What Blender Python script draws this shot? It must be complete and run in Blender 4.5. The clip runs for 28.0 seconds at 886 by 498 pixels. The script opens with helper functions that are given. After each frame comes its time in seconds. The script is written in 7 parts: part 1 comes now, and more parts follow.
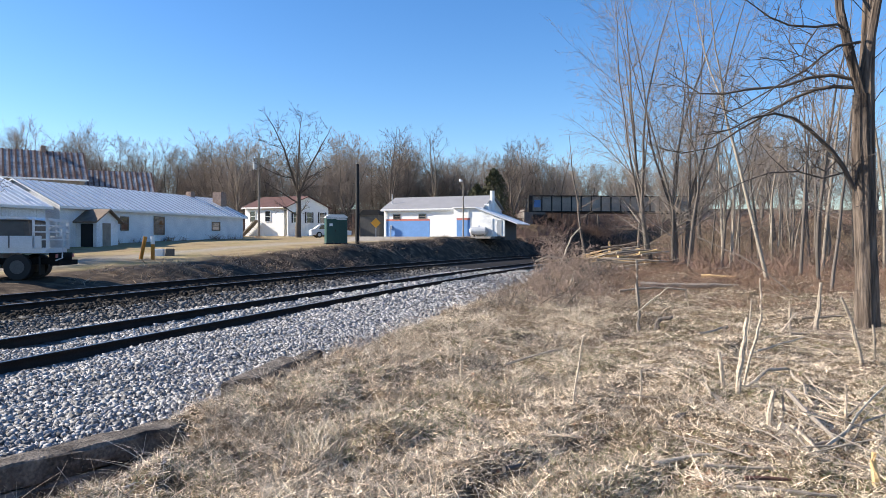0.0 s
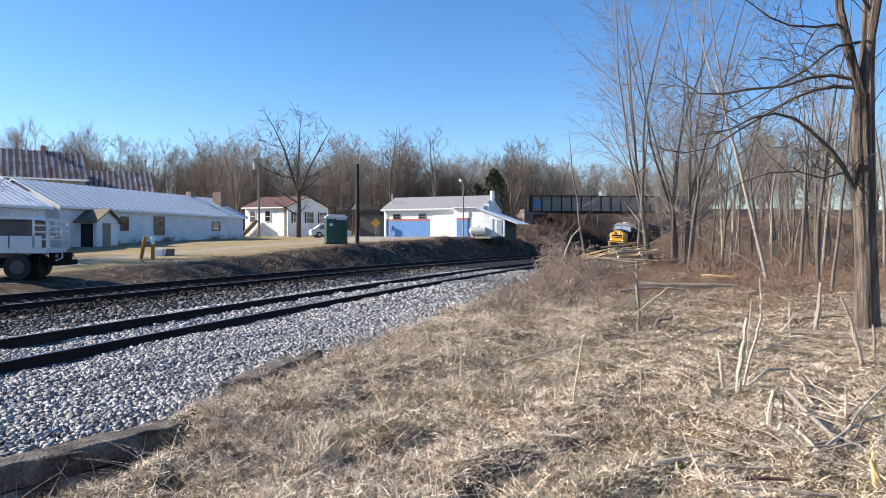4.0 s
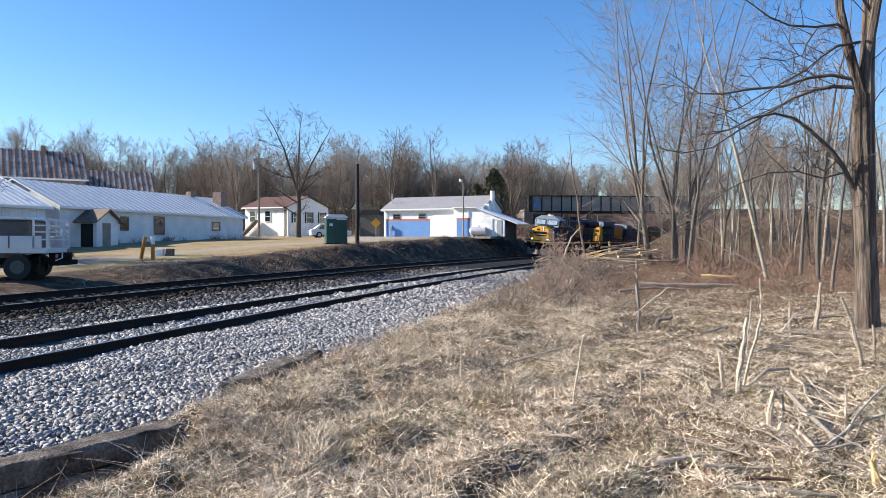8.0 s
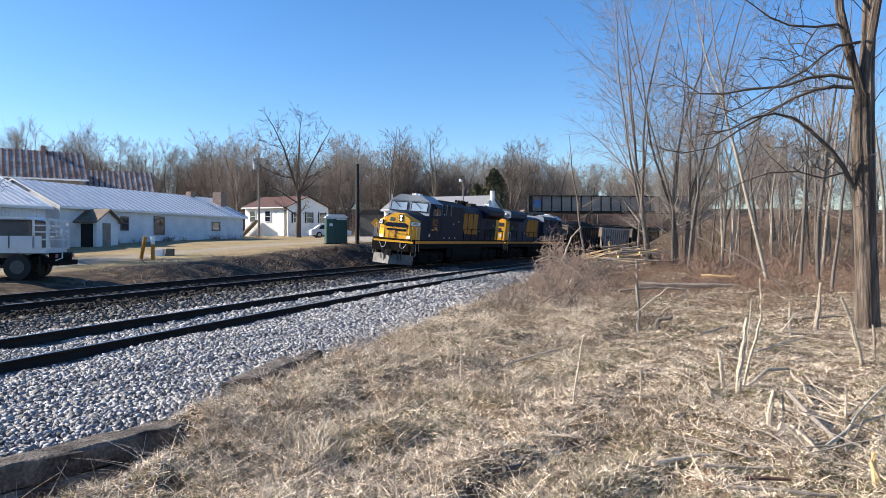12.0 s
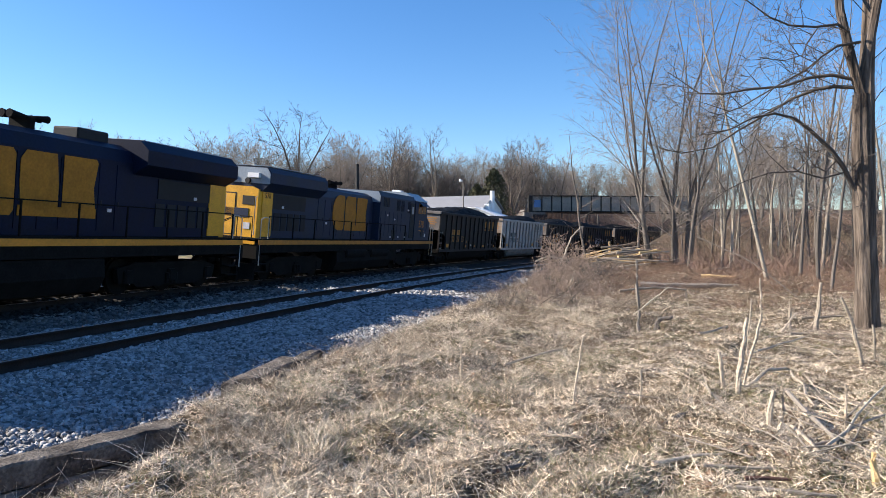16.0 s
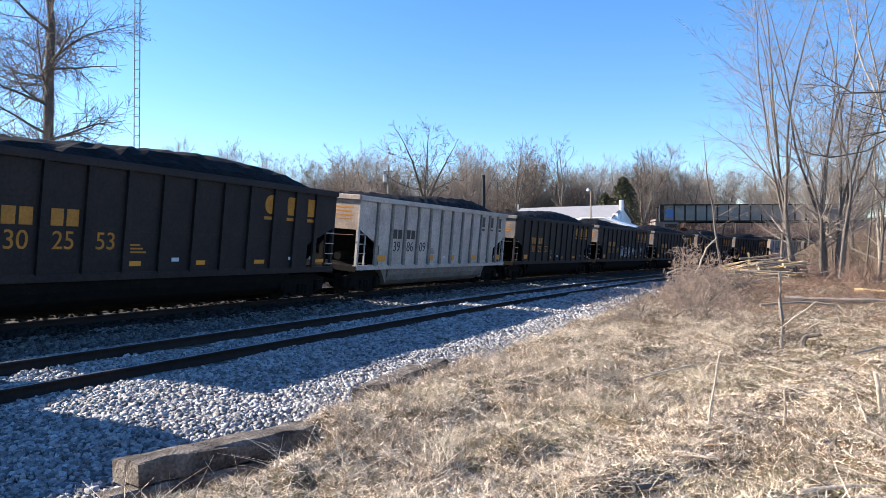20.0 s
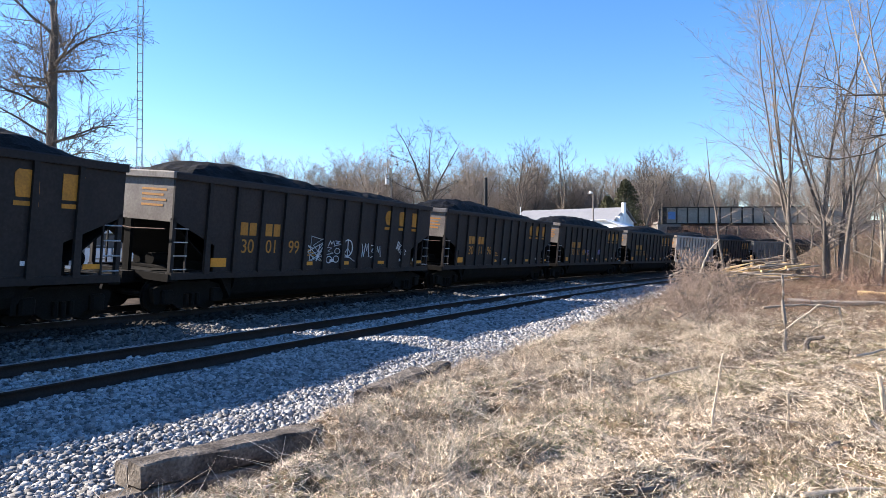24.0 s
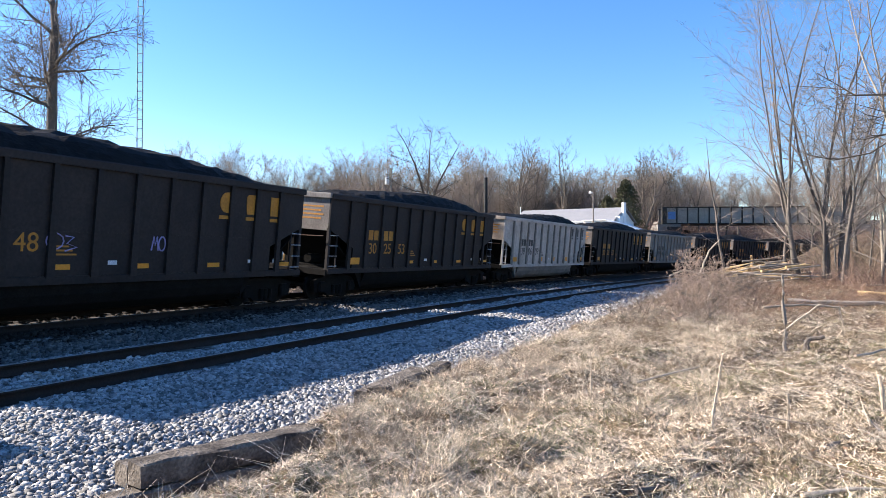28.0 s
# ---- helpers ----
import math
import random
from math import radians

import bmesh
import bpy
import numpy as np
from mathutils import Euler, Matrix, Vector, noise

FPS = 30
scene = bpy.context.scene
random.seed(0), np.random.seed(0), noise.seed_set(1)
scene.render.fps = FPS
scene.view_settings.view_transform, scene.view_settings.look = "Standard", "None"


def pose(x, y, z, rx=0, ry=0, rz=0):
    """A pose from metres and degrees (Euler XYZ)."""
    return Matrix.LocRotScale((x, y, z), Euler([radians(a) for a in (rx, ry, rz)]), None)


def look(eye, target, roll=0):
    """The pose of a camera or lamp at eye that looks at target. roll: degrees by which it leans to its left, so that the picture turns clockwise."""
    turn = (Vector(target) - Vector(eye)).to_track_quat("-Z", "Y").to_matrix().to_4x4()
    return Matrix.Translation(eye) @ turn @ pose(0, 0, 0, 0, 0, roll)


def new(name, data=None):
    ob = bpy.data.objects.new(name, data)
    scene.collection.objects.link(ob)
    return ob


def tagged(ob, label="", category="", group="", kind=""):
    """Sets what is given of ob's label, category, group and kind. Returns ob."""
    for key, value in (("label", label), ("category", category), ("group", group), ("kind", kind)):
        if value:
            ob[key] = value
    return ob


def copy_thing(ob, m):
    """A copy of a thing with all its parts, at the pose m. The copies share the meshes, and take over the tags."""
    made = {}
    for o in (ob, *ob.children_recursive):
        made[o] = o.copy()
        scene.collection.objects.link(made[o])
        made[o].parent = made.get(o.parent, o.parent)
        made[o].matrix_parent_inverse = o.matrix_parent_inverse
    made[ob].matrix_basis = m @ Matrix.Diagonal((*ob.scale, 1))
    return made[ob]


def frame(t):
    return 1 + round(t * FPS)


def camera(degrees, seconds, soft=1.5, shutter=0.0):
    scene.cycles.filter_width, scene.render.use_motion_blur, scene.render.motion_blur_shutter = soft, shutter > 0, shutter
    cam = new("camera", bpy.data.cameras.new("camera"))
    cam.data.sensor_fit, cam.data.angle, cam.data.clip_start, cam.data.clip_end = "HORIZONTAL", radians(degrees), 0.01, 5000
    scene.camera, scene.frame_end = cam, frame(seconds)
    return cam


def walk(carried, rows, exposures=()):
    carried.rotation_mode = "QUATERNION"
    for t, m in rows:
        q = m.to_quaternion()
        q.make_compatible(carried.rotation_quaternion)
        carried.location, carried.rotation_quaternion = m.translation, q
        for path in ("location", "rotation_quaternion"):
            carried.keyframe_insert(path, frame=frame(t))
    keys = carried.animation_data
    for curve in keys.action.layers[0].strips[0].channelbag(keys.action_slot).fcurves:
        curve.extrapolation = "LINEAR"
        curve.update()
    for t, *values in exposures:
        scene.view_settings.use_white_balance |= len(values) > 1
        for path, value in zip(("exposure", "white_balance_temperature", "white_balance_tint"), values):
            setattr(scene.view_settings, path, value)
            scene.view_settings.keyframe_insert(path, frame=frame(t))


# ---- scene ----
# camera, held still and then swung to the left
cam = camera(63.6, 28.0, soft=0.75)
walk(cam, [
    (0.0, pose(0, 0, 1.7, 89.463, -0.077, 0.001)),
    (16.9, pose(0, 0, 1.7, 89.463, -0.077, 0.001)),
    (17.1, pose(0, 0, 1.7, 89.463, -0.076, 0.101)),
    (17.2, pose(0, 0, 1.7, 89.462, -0.074, 0.321)),
    (17.3, pose(0, 0, 1.7, 89.451, -0.099, 0.801)),
    (17.4, pose(0, 0, 1.7, 89.429, -0.119, 1.801)),
    (17.5, pose(0, 0, 1.7, 89.404, -0.132, 3.401)),
    (17.6, pose(0, 0, 1.7, 89.400, -0.126, 4.951)),
    (17.7, pose(0, 0, 1.7, 89.445, -0.126, 6.451)),
    (17.8, pose(0, 0, 1.7, 89.501, -0.132, 7.602)),
    (18.0, pose(0, 0, 1.7, 89.593, -0.157, 8.692)),
    (18.25, pose(0, 0, 1.7, 89.742, -0.168, 9.202)),
    (18.5, pose(0, 0, 1.7, 89.884, -0.180, 9.525)),
    (19.0, pose(0, 0, 1.7, 90.078, -0.208, 9.787)),
    (19.5, pose(0, 0, 1.7, 90.207, -0.226, 9.960)),
    (20.0, pose(0, 0, 1.7, 90.277, -0.219, 10.063)),
    (20.5, pose(0, 0, 1.7, 90.344, -0.229, 10.130)),
    (21.0, pose(0, 0, 1.7, 90.403, -0.229, 10.191)),
    (21.5, pose(0, 0, 1.7, 90.416, -0.214, 10.211)),
    (23.5, pose(0, 0, 1.7, 90.474, -0.227, 10.247)),
    (28.0, pose(0, 0, 1.7, 90.474, -0.229, 10.252)),
], exposures=[(0, 1.02, 6600, 12), (12.5, 1.02, 6600, 12), (17.0, 1.1, 6600, 12), (18.5, 1.4, 6640, 14), (28.0, 1.45, 6640, 14)])

# low winter sun from the far left, clear sky
SUN_ELEVATION, SUN_BEARING = 28.8, -87.0   # bearing: degrees clockwise from +y
world = bpy.data.worlds.new("sky")
scene.world = world
world.use_nodes = True
wn = world.node_tree.nodes
sky = wn.new("ShaderNodeTexSky")
sky.sky_type, sky.sun_disc = "NISHITA", False
sky.sun_elevation, sky.sun_rotation = radians(SUN_ELEVATION), radians(SUN_BEARING)
sky.air_density, sky.dust_density, sky.ozone_density = 1.0, 0.2, 4.0
wn["Background"].inputs["Strength"].default_value = 0.1
deep = wn.new("ShaderNodeHueSaturation")
deep.inputs["Hue"].default_value, deep.inputs["Saturation"].default_value = 0.505, 1.23
world.node_tree.links.new(sky.outputs["Color"], deep.inputs["Color"])
world.node_tree.links.new(deep.outputs["Color"], wn["Background"].inputs["Color"])

sun = new("sun", bpy.data.lights.new("sun", "SUN"))
sun.data.energy, sun.data.angle, sun.data.color = 5.0, radians(0.53), (1.0, 0.93, 0.82)
sb, se = radians(SUN_BEARING), radians(SUN_ELEVATION)
sun_way = Vector((math.sin(sb) * math.cos(se), math.cos(sb) * math.cos(se), math.sin(se)))
sun.matrix_world = look(sun_way * 50, (0, 0, 0))


# ---- materials ----
def material(name, color, rough=0.8, metal=0.0, var=0.25, scale=4.0, fine=40.0, bump=0.2, color2=None, coat=0.0, random=0.0, spec=0.5, island=False):
    """Noise-varied surface: two scales of colour variation, bump, optional per-object difference."""
    m = bpy.data.materials.new(name)
    m.use_nodes = True
    nt = m.node_tree
    n, L = nt.nodes, nt.links
    b = n["Principled BSDF"]
    b.inputs["Roughness"].default_value, b.inputs["Metallic"].default_value = rough, metal
    b.inputs["Specular IOR Level"].default_value, b.inputs["Coat Weight"].default_value = spec, coat
    tc = n.new("ShaderNodeTexCoord")
    n1, n2 = n.new("ShaderNodeTexNoise"), n.new("ShaderNodeTexNoise")
    n1.inputs["Scale"].default_value, n2.inputs["Scale"].default_value = scale, fine
    n1.inputs["Detail"].default_value, n2.inputs["Detail"].default_value = 5, 3
    L.new(tc.outputs["Object"], n1.inputs["Vector"])
    L.new(tc.outputs["Object"], n2.inputs["Vector"])
    c2 = color2 or tuple(c * (1 - var) for c in color)
    ramp = n.new("ShaderNodeValToRGB")
    ramp.color_ramp.elements[0].position, ramp.color_ramp.elements[1].position = 0.35, 0.68
    ramp.color_ramp.elements[0].color, ramp.color_ramp.elements[1].color = (*c2, 1), (*color, 1)
    L.new(n1.outputs["Fac"], ramp.inputs["Fac"])
    hsv = n.new("ShaderNodeHueSaturation")
    L.new(ramp.outputs["Color"], hsv.inputs["Color"])
    mr = n.new("ShaderNodeMapRange")
    mr.inputs["From Min"].default_value, mr.inputs["From Max"].default_value = 0.25, 0.75
    mr.inputs["To Min"].default_value, mr.inputs["To Max"].default_value = 1 - var, 1 + var
    L.new(n2.outputs["Fac"], mr.inputs["Value"])
    value = mr.outputs["Result"]
    if random:
        src = n.new("ShaderNodeNewGeometry").outputs["Random Per Island"] if island else n.new("ShaderNodeObjectInfo").outputs["Random"]
        r2 = n.new("ShaderNodeMapRange")
        r2.inputs["To Min"].default_value, r2.inputs["To Max"].default_value = 1 - random, 1 + random
        L.new(src, r2.inputs["Value"])
        mul = n.new("ShaderNodeMath")
        mul.operation = "MULTIPLY"
        L.new(value, mul.inputs[0])
        L.new(r2.outputs["Result"], mul.inputs[1])
        value = mul.outputs["Value"]
    L.new(value, hsv.inputs["Value"])
    L.new(hsv.outputs["Color"], b.inputs["Base Color"])
    if bump:
        bp = n.new("ShaderNodeBump")
        bp.inputs["Strength"].default_value, bp.inputs["Distance"].default_value = bump, 0.02
        L.new(n2.outputs["Fac"], bp.inputs["Height"])
        L.new(bp.outputs["Normal"], b.inputs["Normal"])
    return m


def glowing(name, color, strength):
    m = material(name, color, 0.3)
    b = m.node_tree.nodes["Principled BSDF"]
    b.inputs["Emission Color"].default_value, b.inputs["Emission Strength"].default_value = (*color, 1), strength
    return m


def glass_material(name, color=(0.02, 0.025, 0.03), rough=0.05):
    m = material(name, color, rough, var=0.05, bump=0, spec=0.8)
    return m


M_STONE = material("ballast_stone", (0.315, 0.307, 0.298), 0.85, var=0.3, scale=14, fine=60, random=0.72, island=True)
# Bed darker than its loose stones, painting the shade in the gaps.
M_STONE_FAR = material("ballast_bed", (0.15, 0.146, 0.14), 0.9, var=0.45, scale=5, fine=14, bump=1.0, color2=(0.07, 0.067, 0.064))
# Far bed and far stones: dusty dark, lowered further to paint the train's shade.
M_STONE_DARK = material("dusty_shade_ballast_bed", (0.026, 0.023, 0.020), 0.9, var=0.4, scale=3, fine=16, bump=1.0, color2=(0.015, 0.013, 0.012), spec=0.15)
M_STONE_MIXED = material("mixed_grey_stone", (0.115, 0.11, 0.105), 0.85, var=0.3, scale=14, fine=60, random=0.75, island=True)
M_STONE_DUSTSHADE = material("dusty_shade_stone", (0.028, 0.025, 0.022), 0.9, var=0.25, scale=14, fine=60, random=0.6, island=True, spec=0.15)
M_RAIL = material("rusty_rail_steel", (0.028, 0.02, 0.017), 0.8, 0.0, var=0.3, scale=2, fine=30, spec=0.15)
M_RAILTOP = material("polished_rail_head", (0.35, 0.34, 0.33), 0.35, 0.9, var=0.15, scale=3, fine=20, bump=0)
M_TIE = material("creosoted_tie", (0.07, 0.055, 0.045), 0.9, var=0.35, scale=3, fine=25, random=0.3)
M_OLDTIE = material("weathered_grey_tie", (0.21, 0.18, 0.15), 0.9, var=0.45, scale=3.5, fine=34, bump=0.9, color2=(0.055, 0.045, 0.038), random=0.2, spec=0.15)
M_STEEL = material("dark_truck_steel", (0.011, 0.0098, 0.009), 0.9, 0.0, var=0.4, scale=3, fine=25, spec=0.12)
M_BLUE = material("dark_blue_paint", (0.0032, 0.0088, 0.033), 0.5, var=0.22, scale=1.2, fine=18, bump=0.03, spec=0.12, color2=(0.006, 0.010, 0.025))
M_FADEDBLUE = material("faded_blue_paint", (0.010, 0.021, 0.056), 0.55, var=0.25, scale=1.1, fine=16, bump=0.03, spec=0.22, color2=(0.016, 0.024, 0.044))
# Grey cab paint; also paints the sun's sheen on two blue end faces.
M_GREY = material("grey_cab_paint_and_sheen", (0.26, 0.30, 0.34), 0.4, var=0.15, scale=1.5, fine=18, bump=0.03)
M_YELLOW = material("yellow_paint", (0.76, 0.375, 0.012), 0.45, var=0.15, scale=2, fine=20, bump=0.03, color2=(0.60, 0.29, 0.015))
M_DULLYELLOW = material("faded_yellow_paint", (0.45, 0.18, 0.012), 0.6, var=0.25, scale=3, fine=20, bump=0.03)
M_BLACKCAR = material("sooty_black_car_paint", (0.0145, 0.0118, 0.0125), 0.65, spec=0.25, var=0.35, scale=1.0, fine=14, bump=0.08, color2=(0.023, 0.0175, 0.0165), random=0.15)
# Soot, blackened further to paint the shade under the sloped car ends.
M_SOOTSHADE = material("black_soot_and_shade", (0.006, 0.0055, 0.005), 0.9, var=0.3, spec=0.1)
M_RIBGREY = material("grey_rib_paint", (0.24, 0.215, 0.195), 0.7, var=0.35, scale=2, fine=14)
M_STRIPE = material("orange_yellow_stripe", (0.66, 0.25, 0.012), 0.5, var=0.15, scale=1.5, fine=18)
M_WHITECAR = material("dirty_light_grey_car_paint", (0.47, 0.41, 0.365), 0.6, var=0.25, scale=1.6, fine=14, bump=0.08, color2=(0.33, 0.29, 0.26))
M_GREYCAR = material("dusty_grey_car_paint", (0.22, 0.20, 0.18), 0.65, var=0.25, scale=0.8, fine=14, bump=0.08, color2=(0.15, 0.13, 0.11))
M_ENDSHEET = material("rusty_tan_end_sheet", (0.36, 0.28, 0.21), 0.7, var=0.25, scale=1.2, fine=14, color2=(0.22, 0.16, 0.12))
# Lighter than the black sides: sunlight on the car ends, put into the colour.
M_ENDGREY = material("sunlit_grey_end_sheet", (0.20, 0.18, 0.16), 0.7, var=0.25, scale=1.4, fine=14, color2=(0.12, 0.10, 0.09))
M_COAL = material("coal", (0.009, 0.009, 0.0095), 0.8, var=0.6, scale=6, fine=16, bump=1.0, spec=0.12)
M_BLACKMARK = material("black_lettering_paint", (0.02, 0.02, 0.02), 0.6)
M_WHITEMARK = material("white_spray_paint", (0.62, 0.62, 0.66), 0.6)
M_PURPLE = material("lilac_spray_paint", (0.32, 0.28, 0.55), 0.6)
# Black parts, and flat plates that paint the shade inside recesses.
M_DARK = material("black_parts_and_shade", (0.012, 0.012, 0.013), 0.8)
M_GLASS = glass_material("dark_glass")
M_LIGHT = glowing("lit_headlight", (1.0, 0.93, 0.8), 1.6)
# Pale blue base colour paints the sky's reflection into the panes.
M_SKYTINT = material("sky_painted_glass", (0.34, 0.43, 0.50), 0.08, var=0.1, bump=0, spec=1.0)
M_EMBLEM = material("dull_gold_emblem_paint", (0.42, 0.17, 0.012), 0.6, var=0.2, scale=2.5, fine=14, bump=0.03, spec=0.25)
M_WHITE = material("white_paint", (0.80, 0.80, 0.78), 0.6, var=0.08, scale=1.2, fine=25, bump=0.05)
M_OLDWHITE = material("weathered_white_block_wall", (0.72, 0.735, 0.75), 0.8, var=0.2, scale=0.9, fine=12, bump=0.2, color2=(0.58, 0.61, 0.64))
M_BRIGHTROOF = material("bright_galvanised_roof", (0.86, 0.86, 0.85), 0.4, 0.0, var=0.08, scale=0.6, fine=12)
M_RUSTROOF = material("rust_streaked_tin_roof", (0.46, 0.43, 0.40), 0.6, 0.1, var=0.25, scale=0.9, fine=9, color2=(0.20, 0.125, 0.095))
M_RUST = material("rust_red_seam", (0.115, 0.055, 0.038), 0.8, var=0.3)
M_GREYROOF = material("grey_shingle_roof", (0.25, 0.25, 0.26), 0.8, var=0.12, scale=1, fine=15)
M_BROWNROOF = material("dark_red_shingle_roof", (0.11, 0.05, 0.04), 0.85, var=0.2, scale=1, fine=15)
M_BLUEWALL = material("bright_blue_painted_wall", (0.12, 0.27, 0.55), 0.7, var=0.12, scale=1, fine=12)
M_REDBAND = material("faded_red_band_paint", (0.48, 0.16, 0.13), 0.7, var=0.12)
M_GREEN = material("dark_green_plastic", (0.0093, 0.0620, 0.0527), 0.5, var=0.12, scale=2, fine=20, bump=0.03)
M_BROWNWOOD = material("weathered_wood", (0.20, 0.15, 0.11), 0.85, var=0.25, scale=2, fine=20)
M_GREYWOOD = material("grey_pole_wood", (0.26, 0.22, 0.18), 0.85, var=0.25, scale=2, fine=20)
M_BRICK = material("old_brick", (0.28, 0.20, 0.16), 0.9, var=0.25, scale=3, fine=14)
M_ORANGE = material("orange_sign_face", (0.80, 0.36, 0.03), 0.5, var=0.05)
M_RAILPALE = material("dusty_yellow_rail_paint", (0.52, 0.40, 0.22), 0.6, var=0.2)
M_GALV = material("galvanised_steel", (0.42, 0.43, 0.44), 0.5, 0.5, var=0.12)
M_TANK = material("silver_tank_paint", (0.55, 0.56, 0.57), 0.45, 0.2, var=0.1)
M_RUBBER = material("black_rubber", (0.015, 0.015, 0.015), 0.8)
M_TRUCKWHITE = material("white_truck_paint", (0.66, 0.67, 0.68), 0.45, var=0.1, scale=2, fine=20, bump=0.03)
M_TARP = material("grey_load_cover", (0.10, 0.095, 0.09), 0.8, var=0.2)
M_BRIDGE = material("weathered_bridge_plate", (0.36, 0.33, 0.28), 0.85, var=0.3, scale=0.8, fine=8)
M_BRIDGEDARK = material("black_bridge_steel", (0.022, 0.02, 0.018), 0.8, var=0.3)
M_CONCRETE = material("stained_concrete", (0.22, 0.20, 0.18), 0.9, var=0.3, scale=0.7, fine=9)
M_BARK = material("grey_brown_bark", (0.17, 0.142, 0.12), 0.9, var=0.3, scale=4, fine=30, bump=0.8, color2=(0.11, 0.092, 0.076), random=0.15)
M_BIGBARK = material("rough_furrowed_bark", (0.19, 0.15, 0.12), 0.95, var=0.4, scale=10, fine=42, bump=1.0, color2=(0.055, 0.043, 0.035), spec=0.15)
M_BARKDARK = material("dark_bark", (0.115, 0.095, 0.08), 0.9, var=0.3, scale=4, fine=30, bump=0.6, random=0.2)


def furrow(m, along):
    """Stretches a material's grain along z, as bark and weathered timber have it."""
    n, L = m.node_tree.nodes, m.node_tree.links
    mp = n.new("ShaderNodeMapping")
    mp.inputs["Scale"].default_value = (1.0, 1.0, along)
    tc = [k for k in n if k.type == "TEX_COORD"][0]
    L.new(tc.outputs["Object"], mp.inputs["Vector"])
    for k in [k for k in n if k.type == "TEX_NOISE"]:
        L.new(mp.outputs["Vector"], k.inputs["Vector"])


furrow(M_BARK, 0.14)
furrow(M_BIGBARK, 0.1)
furrow(M_BARKDARK, 0.14)
M_TWIG = material("grey_twigs", (0.25, 0.205, 0.17), 0.9, var=0.2, random=0.2)
M_PALETWIG = material("pale_grey_twigs", (0.27, 0.225, 0.19), 0.9, var=0.2, random=0.2)
M_BUSHTWIG = material("bare_bush_twigs", (0.36, 0.265, 0.205), 0.9, var=0.3, random=0.3, island=True)
M_DARKTWIG = material("dark_twigs", (0.105, 0.085, 0.07), 0.9, var=0.2, random=0.2)
M_SAPLING = material("pale_smooth_bark", (0.34, 0.285, 0.225), 0.9, var=0.3, random=0.25)
M_RUSSET = material("russet_brush", (0.24, 0.145, 0.095), 0.9, var=0.3, random=0.4, island=True)
M_BRUSH = material("reddish_brown_brush", (0.26, 0.165, 0.125), 0.9, var=0.3, random=0.3, island=True)
M_DRYBRUSH = material("tan_dry_weed", (0.38, 0.28, 0.20), 0.9, var=0.25, random=0.3, island=True)
M_STRAW = material("dry_straw", (0.74, 0.615, 0.46), 0.85, var=0.2, random=0.8, island=True)
M_DEADGRASS = material("brown_dead_grass", (0.19, 0.14, 0.09), 0.9, var=0.25, random=0.55, island=True)
M_PALESTRAW = material("bleached_straw", (0.74, 0.63, 0.49), 0.85, var=0.2, random=0.4, island=True)
M_LEAF = material("brown_leaf_litter", (0.26, 0.15, 0.09), 0.85, var=0.3, random=0.6, island=True)
M_PLOW = material("scuffed_plow_paint", (0.15, 0.14, 0.13), 0.7, var=0.35, scale=3, fine=18)
M_GREENGRASS = material("green_grass", (0.19, 0.215, 0.07), 0.8, var=0.2, random=0.4, island=True)
M_CUTWOOD = material("fresh_cut_wood", (0.62, 0.42, 0.20), 0.8, var=0.2, random=0.15)
M_BLEACHED = material("bleached_stick", (0.50, 0.41, 0.31), 0.85, var=0.35, fine=30, random=0.25)
M_EVERGREEN = material("cedar_green", (0.075, 0.075, 0.032), 0.8, var=0.3, random=0.35, island=True)
M_GRAVEL = material("pale_gravel", (0.36, 0.33, 0.29), 0.9, var=0.2, scale=1, fine=20, bump=0.4)


